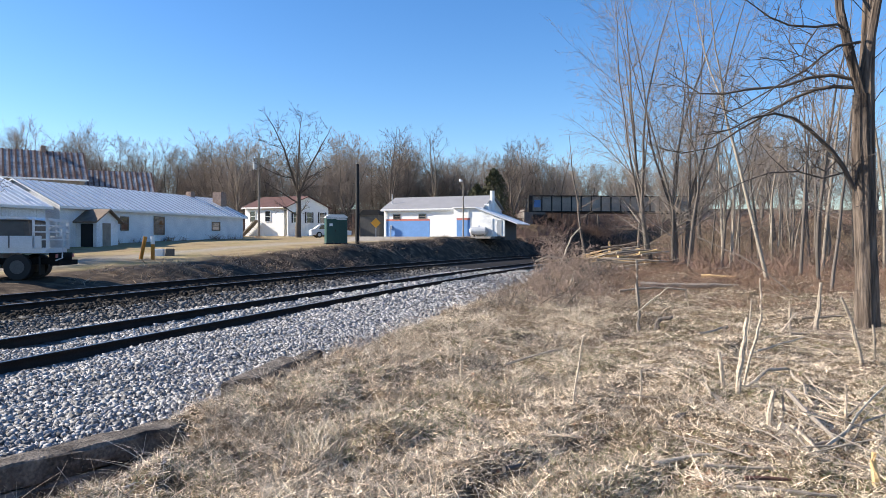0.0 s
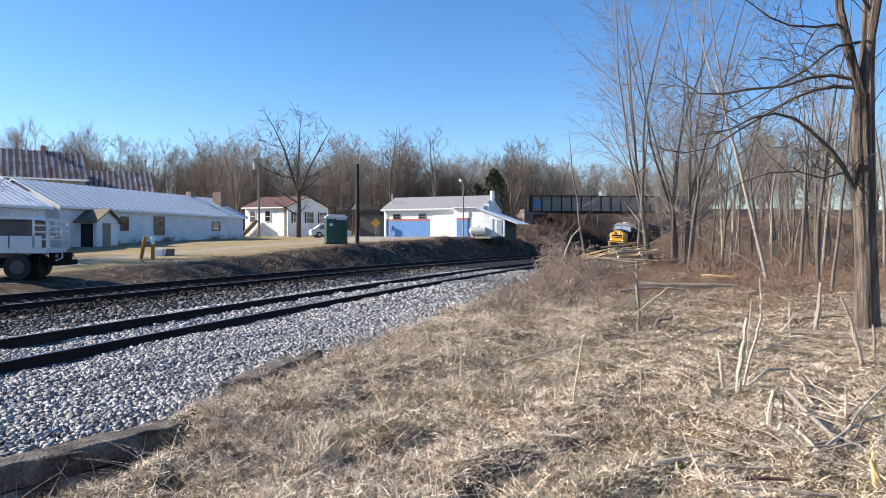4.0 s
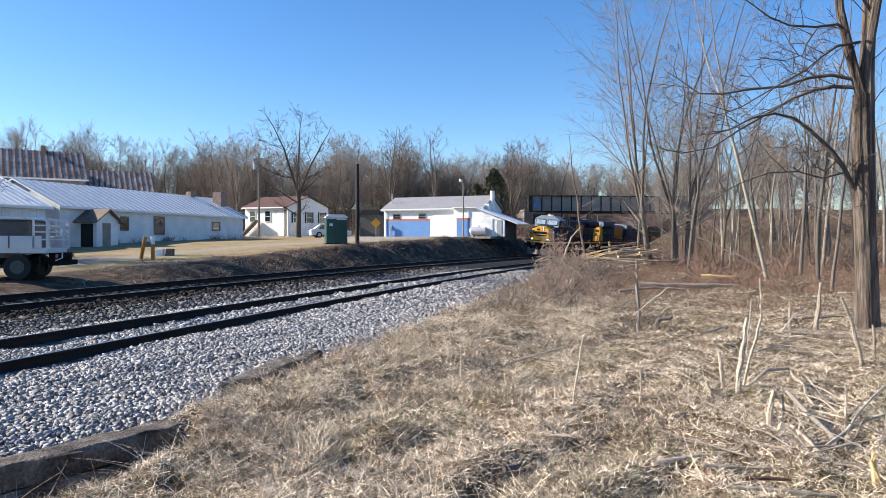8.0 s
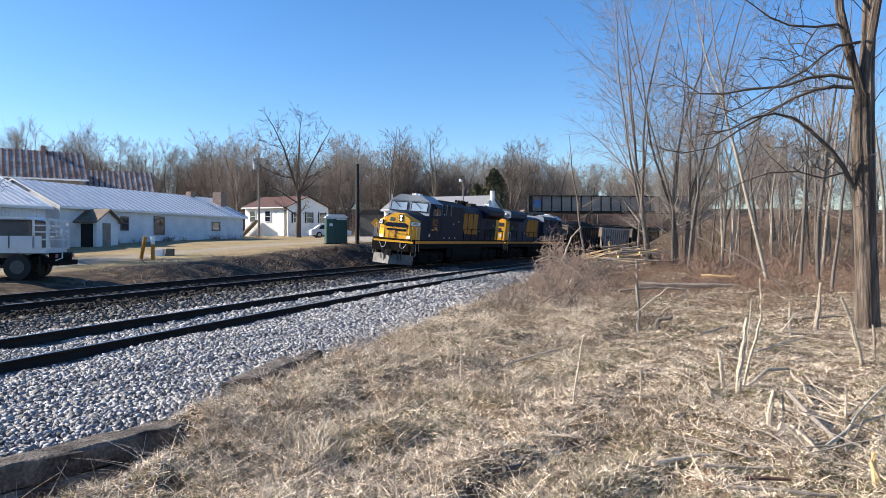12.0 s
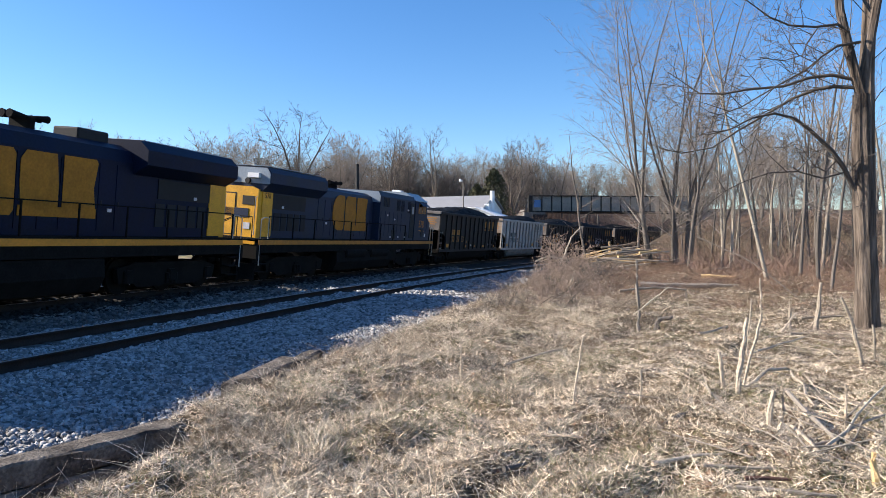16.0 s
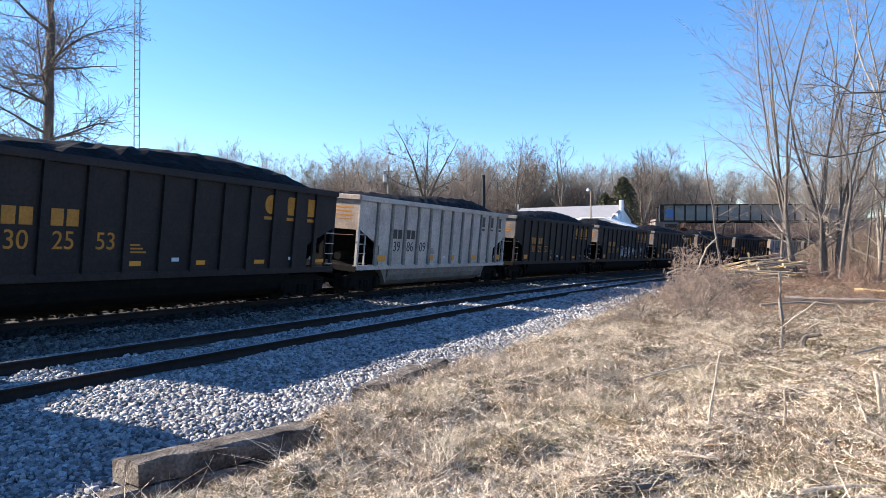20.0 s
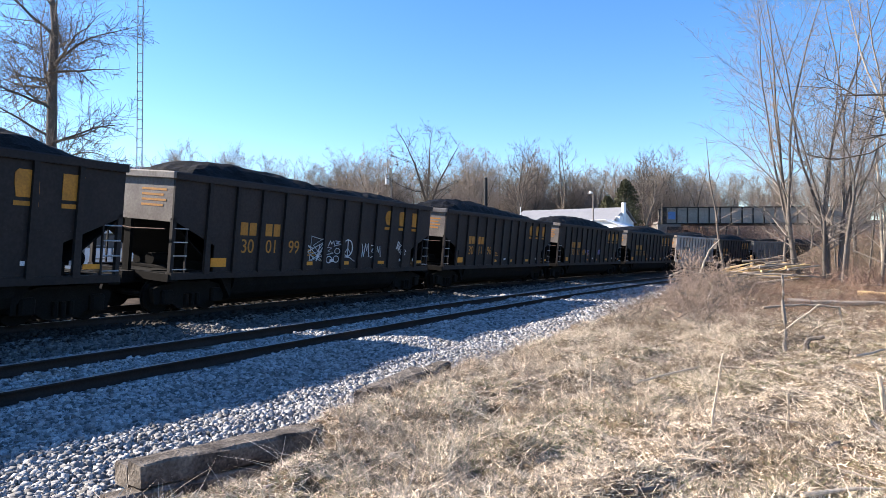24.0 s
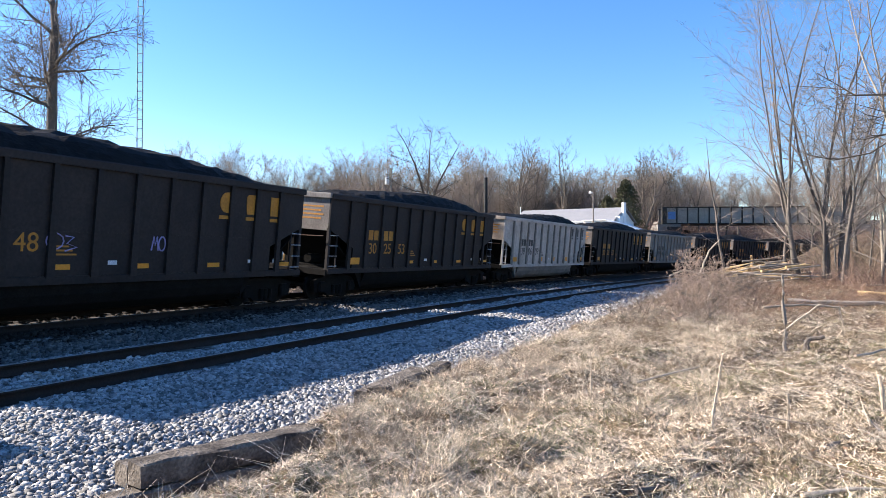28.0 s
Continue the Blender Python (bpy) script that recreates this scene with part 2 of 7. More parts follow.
def ground_material():
    """Dry winter grass, bare soil and litter mixed by noise; the weights of lawn and bank come from a mesh attribute."""
    m = bpy.data.materials.new("dry_winter_ground")
    m.use_nodes = True
    n, L = m.node_tree.nodes, m.node_tree.links
    b = n["Principled BSDF"]
    b.inputs["Roughness"].default_value = 0.95
    b.inputs["Specular IOR Level"].default_value = 0.15
    tc = n.new("ShaderNodeTexCoord")

    def noise_tex(scale, detail=4):
        t = n.new("ShaderNodeTexNoise")
        t.inputs["Scale"].default_value, t.inputs["Detail"].default_value = scale, detail
        L.new(tc.outputs["Object"], t.inputs["Vector"])
        return t.outputs["Fac"]

    def ramp(fac, *stops):
        r = n.new("ShaderNodeValToRGB")
        e = r.color_ramp.elements
        e[0].position, e[0].color = stops[0][0], (*stops[0][1], 1)
        e[1].position, e[1].color = stops[-1][0], (*stops[-1][1], 1)
        for p, c in stops[1:-1]:
            e.new(p).color = (*c, 1)
        L.new(fac, r.inputs["Fac"])
        return r.outputs["Color"]

    def mix(fac, a, c):
        x = n.new("ShaderNodeMix")
        x.data_type = "RGBA"
        L.new(fac, x.inputs["Factor"])
        L.new(a, x.inputs["A"])
        L.new(c, x.inputs["B"])
        return x.outputs["Result"]

    field = ramp(noise_tex(1.3), (0.3, (0.07, 0.05, 0.032)), (0.5, (0.16, 0.115, 0.072)), (0.72, (0.10, 0.09, 0.042)))
    straw = ramp(noise_tex(22, 6), (0.32, (0.04, 0.03, 0.02)), (0.54, (0.20, 0.15, 0.10)), (0.75, (0.48, 0.39, 0.28)))
    half = n.new("ShaderNodeValue")
    half.outputs[0].default_value = 0.55
    field = mix(half.outputs[0], field, straw)
    lawn = ramp(noise_tex(0.5, 6), (0.3, (0.21, 0.15, 0.08)), (0.5, (0.33, 0.25, 0.14)), (0.7, (0.25, 0.21, 0.09)))
    bank = ramp(noise_tex(1.6, 6), (0.3, (0.028, 0.020, 0.015)), (0.52, (0.07, 0.05, 0.035)), (0.74, (0.18, 0.135, 0.09)))
    gravel = ramp(noise_tex(3, 6), (0.3, (0.26, 0.23, 0.19)), (0.7, (0.40, 0.36, 0.30)))
    col = field
    for name, c in (("lawn", lawn), ("bank", bank), ("gravel", gravel)):
        a = n.new("ShaderNodeAttribute")
        a.attribute_name = name
        col = mix(a.outputs["Fac"], col, c)
    L.new(col, b.inputs["Base Color"])
    bp = n.new("ShaderNodeBump")
    bp.inputs["Strength"].default_value, bp.inputs["Distance"].default_value = 0.8, 0.05
    L.new(noise_tex(18, 6), bp.inputs["Height"])
    L.new(bp.outputs["Normal"], b.inputs["Normal"])
    return m


M_GROUND = ground_material()


# ---- mesh helpers ----
class Shape:
    """Vertices and faces gathered from simple solids, for one mesh."""

    def __init__(self):
        self.v, self.f = [], []

    def add(self, verts, faces):
        o = len(self.v)
        self.v += [tuple(p) for p in verts]
        self.f += [tuple(i + o for i in q) for q in faces]
        return self

    def box(self, x0, x1, y0, y1, z0, z1, m=None):
        vs = [Vector((x, y, z)) for z in (z0, z1) for x, y in ((x0, y0), (x1, y0), (x1, y1), (x0, y1))]
        if m is not None:
            vs = [m @ p for p in vs]
        return self.add(vs, [(3, 2, 1, 0), (4, 5, 6, 7), (0, 1, 5, 4), (1, 2, 6, 5), (2, 3, 7, 6), (3, 0, 4, 7)])

    def soft(self, x0, x1, y0, y1, z0, z1, c=0.03, m=None):
        """A box with chamfered edges round its z axis and top."""
        ring = lambda a, z: [(x0 + a, y0 + c + a * 0, z), (x0 + c, y0 + a, z), (x1 - c, y0 + a, z), (x1 - a, y0 + c, z), (x1 - a, y1 - c, z), (x1 - c, y1 - a, z), (x0 + c, y1 - a, z), (x0 + a, y1 - c, z)]
        vs = ring(0, z0) + ring(0, z1 - c) + ring(c * 0.7, z1)
        fs = [tuple(range(7, -1, -1)), tuple(range(16, 24))]
        for r in (0, 8):
            fs += [(r + i, r + (i + 1) % 8, r + 8 + (i + 1) % 8, r + 8 + i) for i in range(8)]
        vs = [Vector(p) for p in vs]
        if m is not None:
            vs = [m @ p for p in vs]
        return self.add(vs, fs)

    def prism(self, poly, a0, a1, axis="y"):
        """A polygon drawn in the plane across the axis, drawn out from a0 to a1."""
        put = {"y": lambda p, a: (p[0], a, p[1]), "x": lambda p, a: (a, p[0], p[1]), "z": lambda p, a: (p[0], p[1], a)}[axis]
        k = len(poly)
        vs = [put(p, a0) for p in poly] + [put(p, a1) for p in poly]
        fs = [tuple(range(k)), tuple(range(2 * k - 1, k - 1, -1))] + [(i, k + i, k + (i + 1) % k, (i + 1) % k) for i in range(k)]
        return self.add(vs, fs)

    def tube(self, p0, p1, r0, r1=None, k=8):
        p0, p1 = Vector(p0), Vector(p1)
        r1 = r0 if r1 is None else r1
        q = (p1 - p0).to_track_quat("Z", "Y")
        vs = [p + q @ Vector((r * math.cos(2 * math.pi * i / k), r * math.sin(2 * math.pi * i / k), 0)) for p, r in ((p0, r0), (p1, r1)) for i in range(k)]
        fs = [tuple(range(k - 1, -1, -1)), tuple(range(k, 2 * k))] + [(i, (i + 1) % k, k + (i + 1) % k, k + i) for i in range(k)]
        return self.add(vs, fs)

    def run(self, points, radii, k=7):
        """One unbroken tapered tube along a bent line."""
        pts = [Vector(p) for p in points]
        vs, fs, n = [], [], len(pts)
        for i, p in enumerate(pts):
            d = (pts[min(i + 1, n - 1)] - pts[max(i - 1, 0)]).normalized()
            q = d.to_track_quat("Z", "Y")
            vs += [p + q @ Vector((radii[i] * math.cos(2 * math.pi * j / k), radii[i] * math.sin(2 * math.pi * j / k), 0)) for j in range(k)]
        for i in range(n - 1):
            fs += [(i * k + j, i * k + (j + 1) % k, i * k + k + (j + 1) % k, i * k + k + j) for j in range(k)]
        fs += [tuple(range(k - 1, -1, -1)), tuple(range((n - 1) * k, n * k))]
        return self.add(vs, fs)

    def pipe(self, points, r, k=6):
        return self.run(points, [r] * len(points), k)

    def mesh(self, name, mat):
        me = bpy.data.meshes.new(name)
        me.from_pydata(self.v, [], self.f)
        bm = bmesh.new()
        bm.from_mesh(me)
        bmesh.ops.recalc_face_normals(bm, faces=bm.faces)
        bm.to_mesh(me)
        bm.free()
        me.materials.append(mat)
        return me


def part(name, shape, mat, parent=None, label="", m=None):
    """One mesh object, under a thing or a part if given. shape: a Shape, or a mesh to share."""
    me = shape.mesh(name, mat) if isinstance(shape, Shape) else shape
    ob = new(name, me)
    if parent is not None:
        ob.parent = parent
    if m is not None:
        ob.matrix_basis = m
    return tagged(ob, label)


def thing(name, label, category, m=None, group="", kind=""):
    ob = new(name)
    ob.empty_display_size = 0.1
    if m is not None:
        ob.matrix_basis = m
    return tagged(ob, label, category, group, kind)


def big_mesh(name, V, F, mat, smooth=False):
    """A mesh straight from arrays."""
    me = bpy.data.meshes.new(name)
    V, F = np.asarray(V, np.float32), np.asarray(F, np.int32)
    k = F.shape[1]
    me.vertices.add(len(V))
    me.vertices.foreach_set("co", V.ravel())
    me.loops.add(F.size)
    me.loops.foreach_set("vertex_index", F.ravel())
    me.polygons.add(len(F))
    me.polygons.foreach_set("loop_start", np.arange(0, F.size, k, dtype=np.int32))
    if smooth:
        me.polygons.foreach_set("use_smooth", np.ones(len(F), bool))
    me.update(calc_edges=True)
    me.materials.append(mat)
    return me
# ---- the curve of the tracks ----
EYE = 1.7
TRACK_D, TRACK_PSI, TRACK_K, TRACK_K2 = 15.917, 0.24191, 0.0014203, 1.884e-05
_s = np.arange(-200, 521, 0.5)
_k = TRACK_K + TRACK_K2 * np.clip(_s, -20, 130)
_h = np.concatenate([[0], np.cumsum((_k[1:] + _k[:-1]) / 2 * 0.5)])
_h += TRACK_PSI - np.interp(0, _s, _h)
_x = np.concatenate([[0], np.cumsum(np.sin((_h[1:] + _h[:-1]) / 2) * 0.5)])
_y = np.concatenate([[0], np.cumsum(np.cos((_h[1:] + _h[:-1]) / 2) * 0.5)])
_x += -TRACK_D * math.cos(TRACK_PSI) - np.interp(0, _s, _x)
_y += TRACK_D * math.sin(TRACK_PSI) - np.interp(0, _s, _y)


def on_track(s, off=0.0):
    """Place in plan and heading at the length s along the far track, off metres nearer to the camera than its middle."""
    h = np.interp(s, _s, _h)
    return np.interp(s, _s, _x) + off * np.cos(h), np.interp(s, _s, _y) - off * np.sin(h), h


def track_space(x, y):
    """Length along the far track and distance from its middle (positive on the camera's side) of places in plan."""
    x, y = np.asarray(x, float).ravel(), np.asarray(y, float).ravel()
    s, off = np.empty(len(x)), np.empty(len(x))
    cx, cy = _x[::4], _y[::4]
    for a in range(0, len(x), 4000):
        d = (x[a:a + 4000, None] - cx) ** 2 + (y[a:a + 4000, None] - cy) ** 2
        i = d.argmin(1)
        h = _h[::4][i]
        dx, dy = x[a:a + 4000] - cx[i], y[a:a + 4000] - cy[i]
        s[a:a + 4000] = _s[::4][i] + dx * np.sin(h) + dy * np.cos(h)
        off[a:a + 4000] = dx * np.cos(h) - dy * np.sin(h)
    return s, off


FAR_RAIL_Z, NEAR_RAIL_Z, CANT, NEAR_CANT, NEAR_OFF = EYE - 1.59, EYE - 1.80, 0.13, 0.10, 6.12   # rail tops; middle of the near track


def smooth(a, b, t):
    u = np.clip((t - a) / (b - a), 0, 1)
    return u * u * (3 - 2 * u)


def lumps(x, y, size, amount, seed=0.0):
    k = 1 / size
    return amount * (np.sin(x * k * 2.1 + 1.3 + seed) * np.cos(y * k * 1.7 - seed) + 0.6 * np.sin(x * k * 4.3 - y * k * 3.1 + seed * 2) + 0.4 * np.cos(x * k * 7.9 + y * k * 6.7))


def tie_hollow(x, y):
    """The pit in front of the stacked ties, 0 to 1."""
    along, out = 0.545 * (x + 2.9) + 0.838 * (y - 5.9), 0.838 * (x + 2.9) - 0.545 * (y - 5.9)
    return np.exp(-((along + 0.25) / 0.95) ** 4 - ((out - 0.32) / 0.42) ** 4)


def hollow(x, y):
    """Depth, 0 to 1, of the small dark hollows between the tussocks."""
    x, y = np.asarray(x, float), np.asarray(y, float)
    s, off = track_space(x, y)
    x, y = x + 0.3 * np.sin(y * 1.9 + 0.7 * x), y + 0.3 * np.sin(x * 2.1 - 0.8 * y)
    near = smooth(11.4, 11.9, off) * (1 - smooth(13.2, 16.5, off)) + 0.3
    return np.clip(lumps(x, y, 0.62, 1.0, 9.0) + 0.5 * lumps(x, y, 0.23, 1.0, 2.0) - 0.95, 0, 1) * np.clip(near, 0, 1) * (np.hypot(x, y) < 26)


def land(x, y, raw=False):
    """Height of the ground, and the weights of lawn and bank."""
    x, y = np.asarray(x, float), np.asarray(y, float)
    shape = x.shape
    x, y = x.ravel(), y.ravel()
    s, off = track_space(x, y)
    r = np.hypot(x, y)
    bed = np.interp(off, [-3.4, -2.2, 2.2, 3.6, 8.0, 11.0], [-1.98, -1.90, -1.95, -2.14, -2.22, -2.45])
    lawn_z = np.interp(y, [-60, 20, 28, 40, 52, 60, 92, 132, 175, 230, 400, 2000], [-1.9, -1.75, -1.55, -0.95, -0.4, 0.0, 0.72, 1.0, 6.0, 11.0, 15.0, 20.0])
    lawn_z = lawn_z + lumps(x, y, 9, 0.04)
    pad = smooth(-15, -11, x) * (1 - smooth(12, 16, x)) * smooth(70, 78, y) * (1 - smooth(100, 106, y))
    lawn_z = lawn_z * (1 - pad) + 0.62 * pad
    wx, wy = x + 0.35 * np.sin(y * 1.7 + 0.6 * x), y + 0.35 * np.sin(x * 2.3 - 0.9 * y)
    field_z = -1.66 + lumps(x, y, 3.1, 0.04) + lumps(wx, wy, 1.1, 0.042, 2.0) + lumps(wx + 0.6 * wy, wy - 0.4 * wx, 0.45, 0.034, 5.0) * (r < 25) - 0.17 * hollow(x, y) + 0.25 * smooth(14, 40, r)
    az = np.degrees(np.arctan2(x, y))
    far_right = smooth(60, 95, r) * smooth(12.6, 15.0, az) * (1 - smooth(120, 175, az)) * smooth(9, 15, off)
    field_z = field_z + far_right * 3.4 + 8.0 * smooth(135, 230, y)
    field_z = field_z + 0.55 * np.exp(-(((x - 9.6) / 2.2) ** 2 + ((y - 41) / 3.5) ** 2))
    z = bed.copy()
    field_z = field_z - 0.55 * tie_hollow(x, y)
    w = smooth(11.0, 11.9, off + lumps(x, y, 2.3, 0.10))
    z = z * (1 - w) + field_z * w
    w2 = smooth(-3.4, -7.2, off + lumps(x, y, 2.6, 0.25))
    z = z * (1 - w2) + lawn_z * w2
    # embankment that carries the road of the bridge
    ridge = np.exp(-((y - 121 - 0.05 * x) / 6.5) ** 2)
    left = smooth(-5.0, -12.5, off) * smooth(-26, -6, x)
    right = smooth(10.0, 18.0, off)
    ridge = np.where(y > 60, ridge, 0)
    z = np.maximum(z, z + (4.3 - z) * ridge * np.maximum(left, right))
    cinder = 3.2 * (1 - smooth(27, 40, y))
    lawn = smooth(-6.2, -8.0, off + cinder) * (1 - smooth(110, 180, r))
    bank = smooth(-2.8, -3.6, off) * (1 - smooth(-6.6, -8.2, off + cinder)) + 0.85 * smooth(30, 60, r) * smooth(9, 12, off) + smooth(100, 150, r)
    bank = np.clip(bank + np.where(off < -5, ridge, 0), 0, 1)
    gravel = np.exp(-((off + 13.5 - 0.02 * s) / 1.5) ** 2) * 0.75 * smooth(20, 30, y) * (1 - smooth(66, 74, y)) * np.where(off < 0, 1, 0)
    gravel = np.maximum(gravel, smooth(-14, -9, x) * (1 - smooth(8, 10, x)) * smooth(62, 70, y) * (1 - smooth(96, 99, y)) * np.where(off < -8, 1, 0))
    z = z + EYE
    if raw:
        return z, lawn, bank, gravel
    return z.reshape(shape)


def land_z(x, y):
    return float(land(np.array([x]), np.array([y]))[0])


def build_ground():
    rad = np.concatenate([[0.0], np.geomspace(0.7, 160, 230), np.geomspace(172, 2600, 22)])
    ang = np.radians(np.concatenate([np.arange(-58, 48, 0.45), np.arange(48, 302, 4.0)]))
    A, Rr = np.meshgrid(ang, rad[1:])
    x, y = (Rr * np.sin(A)).ravel(), (Rr * np.cos(A)).ravel()
    x, y = np.append(x, 0.0), np.append(y, 0.0)
    z, lawn, bank, gravel = land(x, y, raw=True)
    na, nr = len(ang), len(rad) - 1
    i = np.arange(nr - 1)[:, None] * na + np.arange(na)[None]
    j = np.arange(nr - 1)[:, None] * na + (np.arange(na)[None] + 1) % na
    F = np.stack([i, i + na, j + na, j], -1).reshape(-1, 4)
    hub = len(x) - 1
    tri = np.stack([np.arange(na), (np.arange(na) + 1) % na, np.full(na, hub), np.full(na, hub)], -1)
    me = bpy.data.meshes.new("ground")
    me.from_pydata(np.c_[x, y, z].tolist(), [], F.tolist() + [tuple(t[:3]) for t in tri.tolist()])
    me.polygons.foreach_set("use_smooth", np.ones(len(me.polygons), bool))
    for name, w in (("lawn", lawn), ("bank", bank), ("gravel", gravel)):
        a = me.attributes.new(name, "FLOAT", "POINT")
        a.data.foreach_set("value", w.astype(np.float32))
    me.materials.append(M_GROUND)
    tagged(new("ground", me), "uneven ground of dry winter grass, straw and bare soil", "ground", kind="structure")


def strip(name, offs, zs, s0, s1, ds, mat, label, jitter=0.0):
    """A bed along the tracks, from a cross-section of offsets and heights."""
    s = np.arange(s0, s1 + ds, ds)
    rows = []
    for o, z in zip(offs, zs):
        x, y, _ = on_track(s, o)
        rows.append(np.stack([x, y, np.full(len(s), z) + lumps(x, y, 0.7, jitter)], -1))
    V = np.stack(rows, 1).reshape(-1, 3)
    k = len(offs)
    i = (np.arange(len(s) - 1)[:, None] * k + np.arange(k - 1)[None]).ravel()
    F = np.stack([i, i + 1, i + k + 1, i + k], -1)
    return tagged(new(name, big_mesh(name, V, F, mat, True)), label, "ballast", kind="structure")


def build_track(name, mid, rail_z, cant, s0, s1, label, tie_mat, ties_to):
    """Two rails with head, web and foot, and the cross ties under them."""
    t = thing(name, label, "railway track", kind="structure")
    web = [(-0.075, -0.18), (0.075, -0.18), (0.075, -0.165), (0.012, -0.14), (0.012, -0.045), (0.037, -0.035), (0.037, -0.004), (-0.037, -0.004), (-0.037, -0.035), (-0.012, -0.045), (-0.012, -0.14), (-0.075, -0.165)]
    for side, dz in ((0.755, 0.0), (-0.755, cant)):
        for nm, prof, mat in (("rail", web, M_RAIL), ("rail_head", [(-0.034, -0.004), (0.034, -0.004), (0.028, 0.0), (-0.028, 0.0)], M_RAILTOP)):
            s = np.concatenate([np.arange(s0, 60, 1.5), np.arange(60, s1, 3.0)])
            V = []
            for o, z in prof:
                x, y, _ = on_track(s, mid + side + o)
                V.append(np.stack([x, y, np.full(len(s), rail_z + dz + z)], -1))
            V = np.stack(V, 1).reshape(-1, 3)
            k = len(prof)
            i = (np.arange(len(s) - 1)[:, None] * k + np.arange(k)[None]).ravel()
            j = (np.arange(len(s) - 1)[:, None] * k + (np.arange(k)[None] + 1) % k).ravel()
            part(nm, big_mesh(nm, V, np.stack([i, j, j + k, i + k], -1), mat), None, t)
    tie = Shape().soft(-1.3, 1.3, -0.115, 0.115, -0.17, 0.0, 0.015).mesh("tie", tie_mat)
    tilt = math.degrees(math.atan2(cant, 1.51))
    rng = random.Random(7)
    s = s0
    while s < ties_to:
        x, y, h = on_track(s, mid + rng.uniform(-0.05, 0.05))
        m = pose(float(x), float(y), rail_z - 0.175 + cant / 2, 0, 0, -math.degrees(float(h)) + rng.uniform(-1, 1)) @ pose(0, 0, 0, 0, tilt, 0)
        part("tie", tie, None, t, m=m)
        s += 0.53
    return t


build_ground()
FAR_BED = ([-3.5, -2.3, -1.5, 1.5, 2.4, 3.8], [FAR_RAIL_Z - 0.46, FAR_RAIL_Z - 0.16, FAR_RAIL_Z - 0.12, FAR_RAIL_Z - 0.22, FAR_RAIL_Z - 0.26, FAR_RAIL_Z - 0.42])
NEAR_BED = ([3.5, 4.4, 5.1, 7.2, 8.2, 9.4, 10.6, 11.3, 11.5], [NEAR_RAIL_Z - 0.20, NEAR_RAIL_Z - 0.09, NEAR_RAIL_Z - 0.08, NEAR_RAIL_Z - 0.19, NEAR_RAIL_Z - 0.20, NEAR_RAIL_Z - 0.27, NEAR_RAIL_Z - 0.33, NEAR_RAIL_Z - 0.37, NEAR_RAIL_Z - 0.6])
strip("far_ballast", *FAR_BED, -40, 160, 0.4, M_STONE_DARK, "dark dusty ballast under the far track", 0.012)
strip("near_ballast", *NEAR_BED, -30, 160, 0.4, M_STONE_FAR, "pale grey crushed stone under the near track", 0.012)
build_track("far_track", 0.0, FAR_RAIL_Z, CANT, -20, 170, "far track with rusty rails on dark ties", M_TIE, 75)
build_track("near_track", NEAR_OFF, NEAR_RAIL_Z, NEAR_CANT, -20, 170, "near track with rusty rails in pale ballast", M_TIE, 50)
# ---- the train ----
def put_text(name, body, size, mat, parent, m, label=""):
    """Characters as a flat mesh, a few millimetres thick."""
    cu = bpy.data.curves.new(name, "FONT")
    cu.body, cu.size, cu.extrude, cu.align_x, cu.align_y = body, size, 0.004, "CENTER", "CENTER"
    ob = bpy.data.objects.new(name, cu)
    me = bpy.data.meshes.new_from_object(ob)
    bpy.data.objects.remove(ob)
    me.materials.clear()
    me.materials.append(mat)
    return part(name, me, None, parent, label, m)


def wheel_mesh(r):
    sh = Shape()
    for y, w, rr in ((-0.07, 0.03, r + 0.025), (-0.04, 0.1, r)):
        sh.tube((0, y, 0), (0, y + w, 0), rr, k=24)
    sh.tube((0, 0.05, 0), (0, 0.10, 0), r * 0.32, k=12)
    for i in range(3):
        a = i * 2 * math.pi / 3
        sh.tube((r * 0.55 * math.cos(a), 0.05, r * 0.55 * math.sin(a)), (r * 0.55 * math.cos(a), 0.075, r * 0.55 * math.sin(a)), 0.05, k=6)
    return sh.mesh("wheel", M_STEEL)


W_LOCO, W_CAR = wheel_mesh(0.53), wheel_mesh(0.46)


